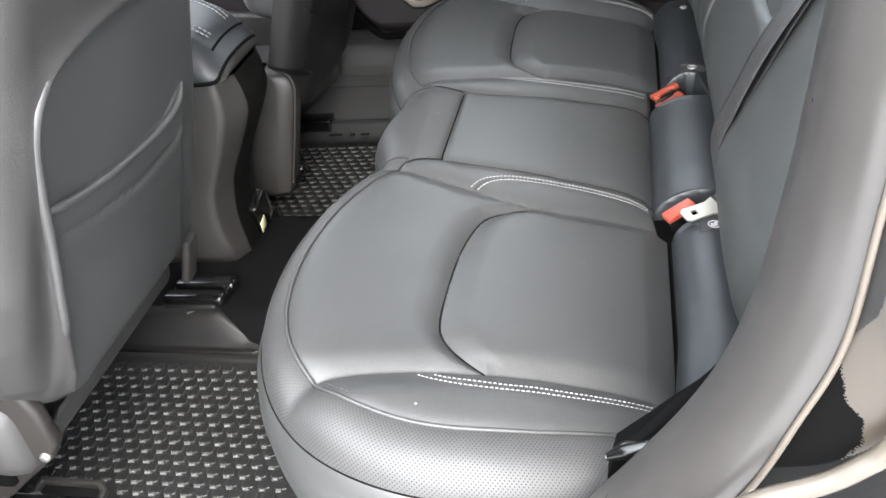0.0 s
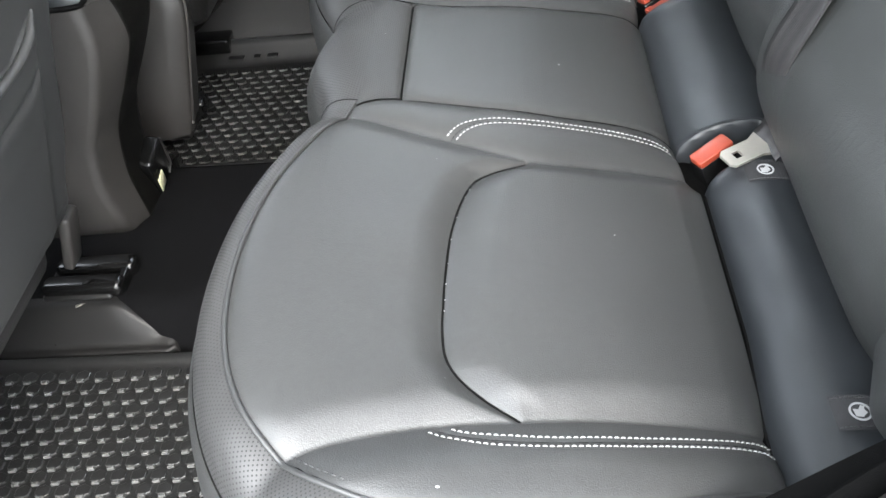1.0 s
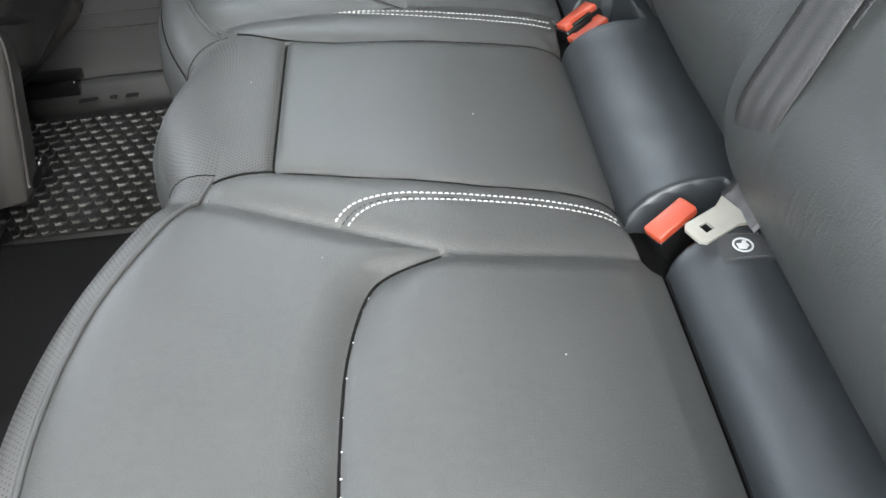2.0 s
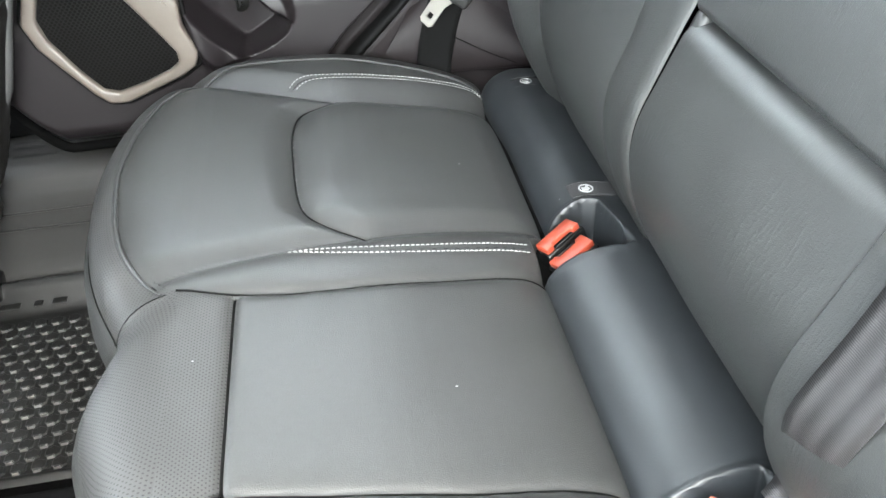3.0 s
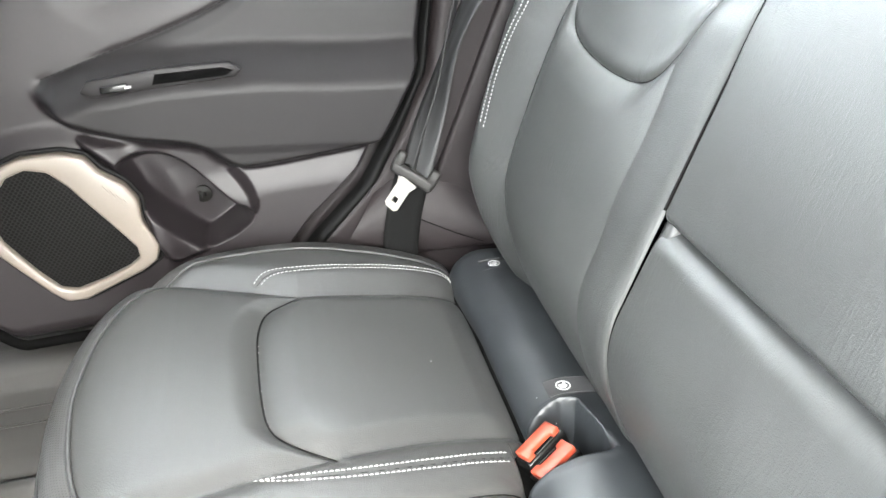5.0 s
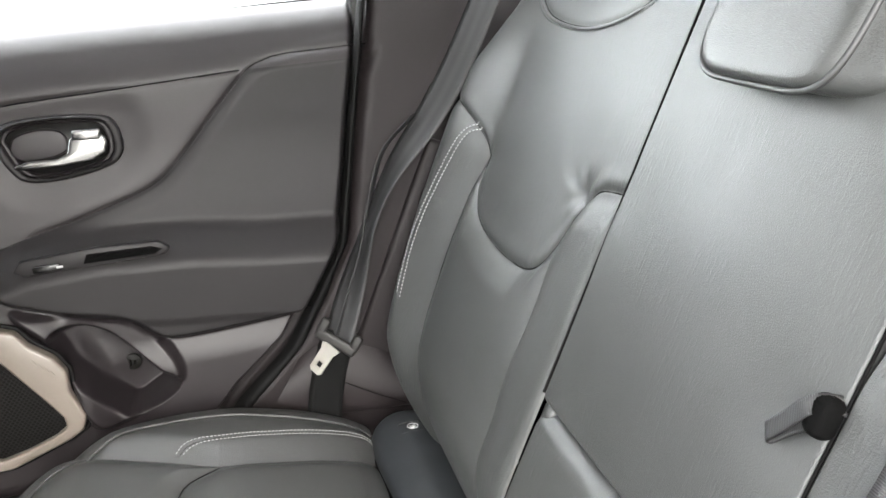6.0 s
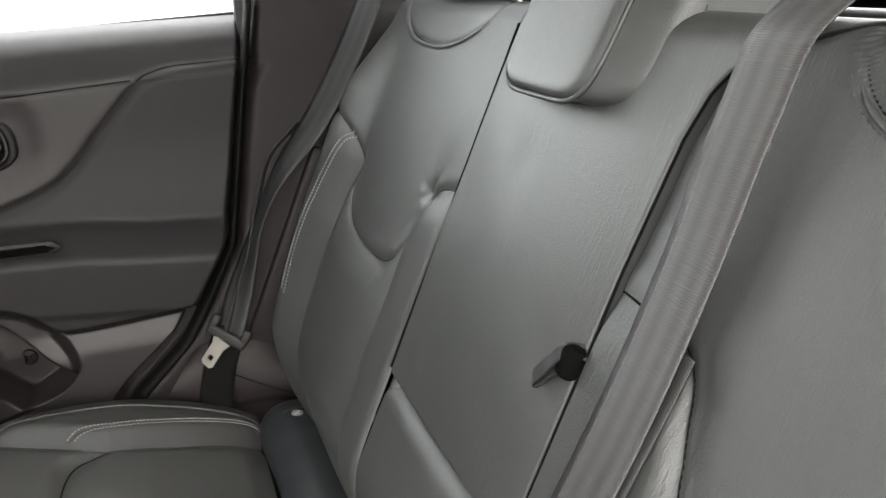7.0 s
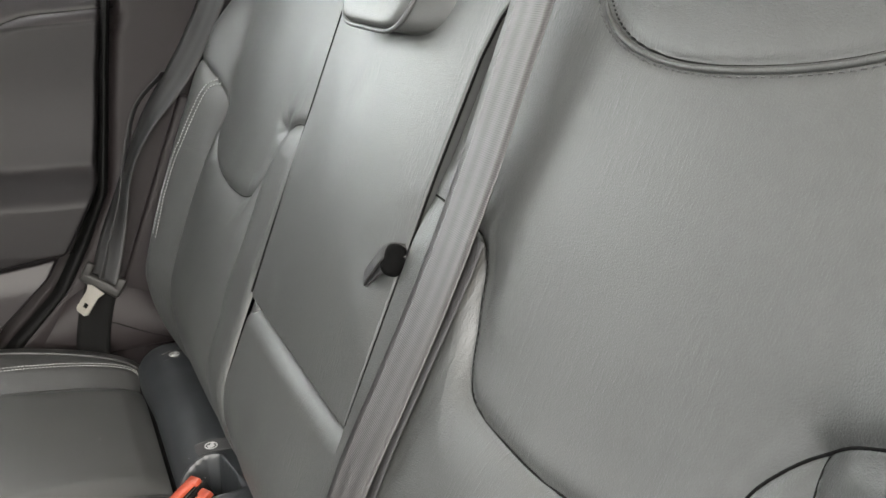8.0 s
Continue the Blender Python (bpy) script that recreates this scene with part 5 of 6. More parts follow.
part("inner_bezel", bm_plate([tuple(q) for q in hi], ax, (0, fy + 0.003, 0), 0.012, 0.002, 2, holes=[[tuple(q) for q in hm]]), M_DOOR, door, "dark inner bezel")
island = spline(np.array([(-0.440, 0.806), (-0.430, 0.822), (-0.400, 0.828), (-0.376, 0.822), (-0.370, 0.806), (-0.378, 0.795), (-0.405, 0.790), (-0.430, 0.793), (-0.440, 0.806)]), 60)[:-1]
part("inner_island", bm_plate([tuple(q) for q in island], ax, (0, fy + 0.002, 0), 0.009, 0.003, 3), M_DOOR, door, "raised island behind the handle")
# Flat plate, coloured dark for the shade of a hollow
part("handle_cup", bm_plate([tuple(q) for q in hc + (hs - hc) * 0.84], ax, (0, fy + 0.004, 0), 0.006, 0.0), M_PLASTIC, door, "flat plate with the cup's shade in its colour")
lever = [(-0.437, 0.7885), (-0.420, 0.7925), (-0.385, 0.7915), (-0.372, 0.797), (-0.368, 0.812), (-0.362, 0.819), (-0.328, 0.816), (-0.322, 0.806), (-0.326, 0.792), (-0.345, 0.783), (-0.385, 0.780), (-0.425, 0.781), (-0.437, 0.784)]
part("handle", bm_plate([tuple(q) for q in lever], ax, (0, fy - 0.004, 0), 0.013, 0.004, 3), M_CHROME, door, "satin chrome pull handle")
part("lock_slider", bm_box((0.034, 0.014, 0.0135), (-0.346, fy - 0.012, 0.8165), Matrix.Rotation(radians(4), 3, "Y"), 0.003, 2), M_CHROME, door, "satin chrome lock slider")
# window switch and pull cup on the armrest
def shelf_y(x, z):
    return float(door_face(np.array([x]), np.array([z]))[0])
sw = [(-0.458, 0.6655), (-0.448, 0.6775), (-0.36, 0.6820), (-0.283, 0.6785), (-0.270, 0.6680), (-0.278, 0.6610), (-0.36, 0.6590), (-0.445, 0.6575)]
sy = shelf_y(-0.36, 0.666)
plate = part("switch_plate", bm_plate([tuple(q) for q in sw], ax, (0, sy + 0.004, 0), 0.010, 0.002, 2), M_DOOR_SOFT, door, "black switch plate")
part("window_switch", bm_box((0.032, 0.006, 0.009), (-0.418, sy - 0.0075, 0.666), None, 0.0015, 2), M_GLOSS_BLACK, plate, "gloss black window switch")
part("switch_sign", bm_box((0.008, 0.001, 0.003), (-0.402, sy - 0.0112, 0.6665), None, 0.0003, 1), M_WHITE, plate, "small pale sign", False)
# Pull cup drawn flat, the shade of its hollow in the colour
cup = [(-0.376, 0.6635), (-0.370, 0.6765), (-0.292, 0.6745), (-0.278, 0.6685), (-0.29, 0.6630)]
part("pull_cup", bm_plate([tuple(q) for q in cup], ax, (0, sy - 0.0035, 0), 0.003, 0.001, 1), M_DEEP, plate, "near-black plate for the pull cup's shade")
# screw cap with a bottle sign in the pocket
cy = shelf_y(-0.356, 0.488)
cap = [(-0.356 + 0.012 * math.cos(q), 0.489 + 0.012 * math.sin(q)) for q in np.linspace(0, 2 * math.pi, 24, endpoint=False)]
cp = part("screw_cap", bm_plate(cap, ax, (0, cy + 0.002, 0), 0.005, 0.001, 1), M_TRIM_INNER, door, "round black screw cap")
for dx, w, h in ((-0.003, 0.003, 0.010), (0.003, 0.004, 0.006)):
    part("cap_mark", bm_box((w, 0.001, h), (-0.356 + dx, cy - 0.0035, 0.489), None, 0.0003, 1), M_GLOSS_BLACK, cp, "", False)
# sill of the window, glass and the frame above
part("window_ledge", bm_box((0.86, 0.030, 0.016), (-0.385, 0.758, 0.935), Matrix.Rotation(radians(-1.0), 3, "Y"), 0.005, 2), M_SEAL, door, "black window seal")
gl = part("window_pane", bm_box((0.80, 0.004, 0.34), (-0.40, 0.752, 1.12), Matrix.Rotation(radians(-8), 3, "X"), 0.0), M_GLASS, door, "clear side window", False)
gl.visible_shadow = False
part("window_frame", bm_box((0.05, 0.03, 0.44), (0.030, 0.745, 1.115), Matrix.Rotation(radians(-8), 3, "X"), 0.006), M_PLASTIC, door, "black window frame")
part("frame_top", bm_box((0.86, 0.03, 0.04), (-0.39, 0.700, 1.285), None, 0.006), M_PLASTIC, door, "black window frame")
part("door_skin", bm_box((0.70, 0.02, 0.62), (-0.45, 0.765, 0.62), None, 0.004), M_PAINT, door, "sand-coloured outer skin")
part("door_core", bm_box((0.74, 0.035, 0.60), (-0.47, 0.735, 0.625), None, 0.004), M_DEEP, door, "black inner door frame")
# Black tube along the bottom edge, painting the gap's shade
bx = np.linspace(-0.735, -0.25, 60)
v, fc = tube(np.column_stack([bx, np.full(60, 0.652), door_bottom(bx) - 0.004]), 0.007, 8)
mesh_part("lower_gap_shade", v, fc, M_DEEP, door, "black strip drawn for the gap's shade")
# seal round the door's rear edge
zs = np.linspace(0.30, 0.97, 60)
lip = np.interp(zs, [0.30, 0.42, 0.50, 0.60, 0.72, 0.97], [0.046, 0.040, 0.028, 0.016, 0.009, 0.007])
P = np.array([[(x - 0.006 + (w + 0.006) * q, 0.690 - 0.028 * math.sin(math.pi * min(1.0, 0.1 + q)) ** 0.6, z) for q in np.linspace(0, 1, 12)] for x, w, z in zip(door_rear(zs), lip, zs)])
seal = mesh_part("door_seal", P.reshape(-1, 3), grid_faces(60, 12)[:, ::-1], M_SEAL)
tagged(seal, "black rubber seal along the closed door", "rubber seal", kind="structure")

# ---- far pillar, wheel-arch lining and sill ----
zs = np.linspace(0.30, 1.22, 90)
aa = np.linspace(0, 1, 60)
x0 = np.interp(zs, [0.20, 0.35, 0.414, 0.478, 0.55, 0.62, 0.717, 0.80, 0.886, 0.96, 1.25], [-0.354, -0.264, -0.208, -0.134, -0.086, -0.044, -0.022, -0.006, 0.012, 0.026, 0.09])
X = x0[:, None] - (0.06 - 0.052 * step((zs - 0.84) / 0.05))[:, None] + (0.48 - x0)[:, None] * aa[None] ** 1.3
Z = np.repeat(zs[:, None], 60, 1)
Y = 0.712 - 0.048 * step((X - x0[:, None] + 0.002) / 0.012) + 0.02 * step((X - 0.1) / 0.25) + 0.05 * step((Z - 0.9) / 0.3)
Y = Y + 0.006 * np.exp(-np.abs(Z - (0.944 + 0.04 * X)) / 0.002)
pil = mesh_part("wall_pillar_far", np.stack([X, Y, Z], -1).reshape(-1, 3), grid_faces(90, 60)[:, ::-1], M_PILLAR)
tagged(pil, "brown-black grained plastic pillar lining", "pillar trim", kind="structure")
arch = thing("wheel_arch_trim", "dark grey moulded lining beside the belt foot", "car trim", (-0.02, 0.62, 0.36))
aa = np.linspace(0, 1, 50)
rows = []
for q in np.linspace(0, 1, 40):
    lo = np.array([-0.20 + 0.23 * q, 0.655 - 0.020 * q, 0.375 - 0.005 * q])
    hi = np.array([-0.125 + 0.150 * q, 0.672 - 0.006 * q, 0.470 + 0.075 * math.sin(q * 1.5) - 0.115 * q ** 2])
    rows.append([lo + (hi - lo) * w + np.array([0, -0.018 * math.sin(math.pi * w) ** 0.7, 0]) for w in aa])
panels(np.array(rows), np.ones((39, 49), int), {1: ("moulding", M_PILLAR, "dark grey grained plastic")}, arch, flip=False)
v, fc = tube(spline([(-0.075, 0.634, 0.428), (-0.03, 0.628, 0.402), (0.01, 0.622, 0.383)], 30), 0.0006, 6)
mesh_part("seam", v, fc, M_SEAM, arch)

sill = thing("door_sill", "grey ribbed plastic door sill beside the floor mat", "door sill", (-0.55, 0.66, 0.13))
sp = [(0.588, 0.118), (0.594, 0.150), (0.600, 0.168), (0.606, 0.180), (0.616, 0.225), (0.625, 0.285), (0.636, 0.314), (0.655, 0.325), (0.74, 0.330)]
xs = np.linspace(-1.1, -0.20, 60)
P = np.array([[(x, y, z + 0.0015 * math.sin(i * 2.4) + 0.01 * math.sin(x * 3)) for i, (y, z) in enumerate(even(sp, 40))] for x in xs])
panels(P, np.ones((59, 39), int), {1: ("cover", M_PLASTIC_GREY, "")}, sill, flip=True)
for z, y in ((0.238, 0.6165), (0.262, 0.6205)):
    v, fc = tube(np.array([(x, y, z + 0.01 * math.sin(x * 3)) for x in np.linspace(-1.0, -0.35, 40)]), 0.0016, 6)
    mesh_part("rib", v, fc, M_PLASTIC_GREY, sill)


# ---- front seats ----
def front_back(y, z, d=0.0, dx=0.0):
    """A point on a front seat's rear face: d stands out towards the rear bench."""
    y, z, d = np.broadcast_arrays(np.asarray(y, float), np.asarray(z, float), np.asarray(d, float))
    return np.stack([-0.76 + dx + 0.33 * (z - 0.27) + 0.95 * d, y, z - 0.31 * d], -1)


PANEL_EDGE = [(-0.460, 0.345), (-0.470, 0.42), (-0.477, 0.50), (-0.482, 0.575), (-0.489, 0.640), (-0.488, 0.695), (-0.468, 0.730), (-0.430, 0.748), (-0.36, 0.756), (-0.28, 0.758), (-0.18, 0.752)]
POCKET_TOP = [(-0.484, 0.606), (-0.409, 0.586), (-0.308, 0.570), (-0.202, 0.566), (-0.146, 0.590)]
POCKET_HEM = [(-0.480, 0.569), (-0.391, 0.545), (-0.283, 0.526), (-0.180, 0.526), (-0.140, 0.548)]


def front_seat(sign, shift, label, dx, inset, shell):
    seat = thing("front_seat", label, "car seat", (-0.85, sign * 0.30 + shift, 0.13), "front seats")
    my = lambda y: sign * y + shift
    zs = np.r_[np.linspace(0.300, 0.33, 10), np.linspace(0.335, 0.98, 190)]
    aa = np.linspace(0, 1, 170)
    lo = np.interp(zs, [0.30, 0.38, 0.46, 0.53, 0.69, 0.82, 0.98], [-0.47, -0.525, -0.553, -0.568, -0.566, -0.535, -0.46])
    hi = np.interp(zs, [0.30, 0.34, 0.42, 0.57, 0.70, 0.98], [-0.13, -0.085, -0.070, -0.078, -0.10, -0.16]) - inset * np.interp(zs, [0.40, 0.44], [2.4, 1.0])
    Y = lo[:, None] + (hi - lo)[:, None] * aa[None]
    Z = np.repeat(zs[:, None], 170, 1)
    edge = np.minimum(Y - lo[:, None], hi[:, None] - Y)
    D = -0.09 * (1 - np.sqrt(np.clip(1 - np.clip(1 - edge / 0.075, 0, 1) ** 2, 0, 1))) * (Y < -0.30) - 0.05 * (1 - np.sqrt(np.clip(1 - np.clip(1 - edge / 0.035, 0, 1) ** 2, 0, 1))) * (Y >= -0.30)
    D = D + 0.012 * np.exp(-near_path(Y, Z, spline(PANEL_EDGE, 60)) / 0.010) - 0.010 * bulge(Y, Z, [(-0.47, 0.34), (-0.487, 0.66), (-0.44, 0.735), (-0.20, 0.745), (-0.12, 0.70), (-0.10, 0.34)], 0.02)
    top = np.interp(Y, [p[0] for p in POCKET_TOP], [p[1] for p in POCKET_TOP])
    hem = np.interp(Y, [p[0] for p in POCKET_HEM], [p[1] for p in POCKET_HEM])
    inw = step((Y + 0.486) / 0.01) * step((-0.140 - Y) / 0.02)
    D = D + 0.008 * inw * step((top - Z) / 0.006) * (0.45 + 0.55 * step((Z - hem + 0.06) / 0.06))
    D = D - 0.004 * inw * np.exp(-np.abs(Z - hem) / 0.004)
    D = D + 0.006 * np.exp(-((Y + 0.28) / 0.12) ** 2) * np.exp(-((Z - 0.45) / 0.1) ** 2)
    D = D - 0.05 * (1 - np.sqrt(np.clip(1 - np.clip(1 - (Z - 0.30) / 0.045, 0, 1) ** 2, 0, 1)))
    P = front_back(my(Y), Z, D, dx)
    cY, cZ = (Y[:-1, :-1] + Y[1:, 1:]) / 2, (Z[:-1, :-1] + Z[1:, 1:]) / 2
    reg = np.ones(cY.shape, int)
    pan = inside(cY, cZ, PANEL_EDGE + [(-0.09, 0.74), (-0.06, 0.50), (-0.06, 0.30), (-0.46, 0.30)])
    reg[pan] = 2
    reg[pan & (cZ < np.interp(cY, [p[0] for p in POCKET_TOP], [p[1] for p in POCKET_TOP]))] = 3
    # shell: darker material that puts the far seat's shade into its colour
    panels(P, reg, {1: ("back_bolster", M_VINYL_WARM if shell is None else shell, "dark bolster"), 2: ("back_panel", shell or M_SEAT_FRONT, ""), 3: ("map_pocket", shell or M_SEAT_FRONT, "flat map pocket with a turned hem")}, seat, flip=sign < 0)
    for path, d, r, name in ((PANEL_EDGE[1:], 0.0025, 0.0060, "panel_rim"), (POCKET_TOP, -0.002, 0.0048, "pocket_hem"), (POCKET_HEM, -0.006, 0.0026, "hem_fold")):
        q = spline(path, 70)
        v, fc = tube(front_back(my(q[:, 0]), q[:, 1], d - 0.006 * (1 - np.clip(np.minimum(np.arange(70), 69 - np.arange(70)) / 5, 0, 1)), dx), r * (0.3 + 0.7 * np.clip(np.minimum(np.arange(70), 69 - np.arange(70)) / 5, 0, 1)), 8)
        mesh_part(name, v, fc, M_SEAT_FRONT, seat, "raised leather welt")
    # lower flap, plastic side cover and the frame under the seat
    fl = np.array([[front_back(my(y), z, d, dx) for z, d in ((0.345, -0.008), (0.325, -0.012), (0.30, -0.03), (0.275, -0.055))] for y in np.linspace(-0.49, -0.12 - 2.4 * inset, 30)])
    panels(fl, np.ones((29, 3), int), {1: ("lower_flap", shell or M_VINYL_WARM, "dark flap")}, seat, flip=sign > 0)
    outline = [(-1.05, 0.12), (-0.97, 0.12), (-0.87, 0.192), (-0.806, 0.246), (-0.780, 0.268), (-0.764, 0.292), (-0.768, 0.345), (-0.785, 0.385), (-0.83, 0.42), (-1.05, 0.44)]
    plate = bm_plate([(x + dx, z) for x, z in outline], ((1, 0, 0), (0, 0, 1), (0, -1, 0)), (0, my(-0.478) if sign > 0 else my(-0.478) + 0.022, 0), 0.022, 0.008, 4)
    part("side_cover", plate, M_COVER, seat, "brown-grey plastic side cover")
    part("seat_base", bm_box((0.50, 0.42, 0.12), (-1.05, my(-0.31), 0.30), None, 0.03, 3), M_VINYL_WARM, seat)
    part("cross_tube", bm_box((0.03, 0.40, 0.03), (-0.86, my(-0.31), 0.235), None, 0.008), M_DEEP, seat)
    if sign > 0:
        part("inner_bracket", bm_box((0.014, 0.034, 0.085), (-0.784, my(-0.086), 0.268), Matrix.Rotation(radians(18), 3, "Y"), 0.005), M_PLASTIC_WARM, seat, "grey plastic bracket")
    part("back_core", bm_box((0.11, 0.36 - inset, 0.62), front_back(my(-0.31 - inset * 0.5), 0.78, -0.085, dx), Matrix.Rotation(math.atan(0.33), 3, "Y"), 0.035, 4), M_SEAT_FRONT, seat, "smooth leather sides of the backrest")
    bolt = bmesh.new()
    bmesh.ops.create_cone(bolt, segments=12, radius1=0.008, radius2=0.006, depth=0.008, cap_ends=True, matrix=Matrix.Translation((-0.786 + dx, my(-0.500), 0.274)) @ Matrix.Rotation(radians(90), 4, "X"))
    part("bolt", bolt, M_DULL_STEEL, seat, "bright bolt head")
    for y, z0 in ((-0.50, 0.16), (-0.10, 0.165)):
        part("rail", bm_box((0.62, 0.045, 0.028), (-1.07, my(y), z0), None, 0.004), M_GLOSS_BLACK, seat, "black seat rail")
    part("head_support", bm_box((0.07, 0.24, 0.18), front_back(my(-0.31), 1.12, -0.03), None, 0.03, 4), M_LEATHER, seat)
    return seat


front_seat(1, 0.0, "dark leather front seat seen from behind, with a map pocket", 0.0, 0.0, None)
# Far seat's back given black plastic in place of the shadow it stands in
front_seat(-1, 0.085, "front seat with leather sides, back blackened for its shade, beyond the console", 0.055, 0.05, M_PLASTIC)


def rail_end(y, label):
    """The moulded end cover and the slide of a seat rail."""
    r = thing("rail_end", label, "seat rail", (-0.76, y, 0.15), "rail ends")
    for k, dy in enumerate((-0.018, 0.018)):
        part("slide", bm_box((0.110, 0.028, 0.026), (-0.793 + 0.006 * k, y + dy, 0.192), None, 0.010, 4), M_GLOSS_BLACK, r, "gloss black slide")
    part("slide_base", bm_box((0.095, 0.070, 0.030), (-0.800, y, 0.176), None, 0.006), M_PLASTIC, r, "black slide base")
    part("slide_stop", bm_box((0.012, 0.050, 0.022), (-0.744, y, 0.190), None, 0.005, 3), M_GLOSS_BLACK, r, "gloss black stop")
    part("spring_clip", bm_box((0.022, 0.004, 0.003), (-0.790, y - 0.040, 0.182), Matrix.Rotation(radians(20), 3, "Z"), 0.001), M_DULL_STEEL, r, "small bright clip")
    return r


rail_end(-0.077, "black rail end below the front seat")
rail_end(0.300, "black rail end below the far front seat")

rc = thing("rail_cover", "black moulded floor cover beside the rubber mat", "floor cover", (-0.72, -0.16, 0.12))
rows = []
for q in np.linspace(0, 1, 60):
    x = -0.92 + 0.245 * q
    t = step((q - 0.66) / 0.34)
    h = 0.184 - 0.042 * t
    a = -0.160 + 0.006 * step((q - 0.96) / 0.04)
    k = 0.030 - 0.020 * t
    prof = [(a, 0.118), (a + 0.001, 0.131), (a + 0.004, 0.134), (a + 0.009, 0.134), (a + 0.013, 0.137), (a + 0.016 + 0.3 * k, 0.134 + 0.55 * (h - 0.134)), (a + 0.012 + 0.85 * k, h - 0.003), (a + 0.018 + k, h), (a + 0.024 + k, h), (-0.068, h - 0.004), (-0.05, 0.150)]
    rows.append([(x, y, z) for y, z in spline(prof, 40)])
rows.append([(x + 0.004, y, min(z, 0.124)) for x, y, z in rows[-1]])
panels(np.array(rows), np.ones((60, 39), int), {1: ("moulding", M_PLASTIC, "")}, rc, flip=True)
v, fc = tube(spline([(-0.858, -0.100, 0.1845), (-0.845, -0.118, 0.172), (-0.838, -0.134, 0.152), (-0.836, -0.146, 0.138)], 20), 0.0012, 6)
mesh_part("seam", v, fc, M_SEAM, rc)

# ---- centre console ----
con = thing("centre_console", "grey-black centre console with a stitched armrest lid", "console", (-0.80, 0.09, 0.19))
rows = []
# height, the two edges of the bevelled corner, far side
for z, xl, yl, xr, yr, yb in ((0.165, -0.772, 0.030, -0.752, 0.052, 0.150), (0.205, -0.764, 0.008, -0.752, 0.047, 0.148), (0.265, -0.769, 0.001, -0.754, 0.045, 0.146), (0.325, -0.761, 0.0, -0.744, 0.045, 0.148), (0.36, -0.746, 0.0, -0.730, 0.045, 0.150), (0.40, -0.727, 0.0, -0.708, 0.045, 0.153), (0.455, -0.705, 0.0, -0.682, 0.045, 0.156), (0.49, -0.700, 0.0, -0.681, 0.044, 0.157), (0.520, -0.702, 0.0, -0.686, 0.040, 0.157)):
    rows.append([(-1.15, yl - 0.012, z), (xl - 0.16, yl - 0.006, z), (xl - 0.012, yl - 0.002, z), (xl - 0.002, yl + 0.001, z), (xl + 0.004, yl + 0.006, z), (xr - 0.003, yr - 0.006, z), (xr + 0.001, yr, z), (xr + 0.002, yr + 0.010, z), (xr + 0.002, yb - 0.03, z), (xr - 0.004, yb - 0.008, z), (xr - 0.02, yb, z), (-1.15, yb, z)])
R = np.array(rows)
R = np.stack([spline(R[:, j], 70) for j in range(R.shape[1])], 1)
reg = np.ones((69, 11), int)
# Rear face and far side take a near-black that stands for shade
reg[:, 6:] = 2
panels(R, reg, {1: ("body", M_PLASTIC_WARM, "warm grey grained plastic"), 2: ("rear_face", M_TRIM_INNER, "rear face coloured near-black for its shade")}, con, flip=False)
# padded lid: its top falls away to a plain end piece over the rear face
rows = []
for x, top, ya, yb in ((-1.10, 0.612, -0.002, 0.170), (-0.95, 0.612, -0.002, 0.170), (-0.86, 0.610, -0.002, 0.170), (-0.80, 0.605, -0.002, 0.169), (-0.765, 0.599, -0.001, 0.168), (-0.735, 0.586, 0.000, 0.166), (-0.712, 0.568, 0.004, 0.163), (-0.697, 0.552, 0.012, 0.160), (-0.690, 0.545, 0.018, 0.157), (-0.686, 0.536, 0.022, 0.155), (-0.686, 0.527, 0.024, 0.153), (-0.690, 0.522, 0.026, 0.151)):
    h = top - 0.520
    rows.append(spline([(x, ya, 0.520), (x, ya - 0.001, 0.520 + 0.25 * h), (x, ya + 0.010, 0.520 + 0.62 * h), (x, ya + 0.026, 0.520 + 0.90 * h), (x, ya + 0.040, top), (x, 0.100, top + 0.04 * h), (x, yb - 0.014, top), (x, yb - 0.003, 0.520 + 0.80 * h), (x, yb, 0.520 + 0.3 * h), (x, yb, 0.520)], 48))
R = np.array(rows)
R = np.stack([spline(R[:, j], 90) for j in range(48)], 1)
reg = np.ones((89, 47), int)
reg[R[:-1, 0, 0] > -0.7005] = 2
panels(R, reg, {1: ("lid", M_LEATHER_ROLL, "leather armrest lid"), 2: ("lid_end", M_PLASTIC_WARM, "grey end piece of the lid")}, con, flip=False)
k = int(np.argmin(np.abs(R[:60 + 20, 20, 0] + 0.7005)))
for path, rad in ((R[k, 12:38] + np.array([0.0, 0, 0.0006]), 0.0020), (np.vstack([R[:84, 1], R[84, 1:47]]) + np.array([0.0, -0.001, -0.002]), 0.0030)):
    v, fc = tube(even(path, 70), rad, 6)
    mesh_part("seam", v, fc, M_SEAM, con)
for j, col in enumerate((17, 19, 31, 33)):
    p = even(R[:k - 1, col], 90) + np.array([0, 0, 0.0012])
    v, fc = stitch_row(p, np.repeat([[0.3, -0.3 if j < 2 else 0.2, 1]], 90, 0), 0.0055, 0.0022, 0.0012)
    mesh_part("decorative_stitching", v, fc, M_THREAD, con, "pale stitching", False)
turn = Matrix.Rotation(radians(10), 3, "Y") @ Matrix.Rotation(radians(20), 3, "X")
sock = part("socket_cover", bm_box((0.022, 0.052, 0.078), (-0.749, 0.112, 0.226), turn, 0.006, 3), M_GLOSS_BLACK, con, "black socket cover")
part("label", bm_box((0.002, 0.020, 0.028), (-0.7362, 0.092, 0.213), turn, 0.0006, 1), M_LABEL, sock, "pale yellow sticker")
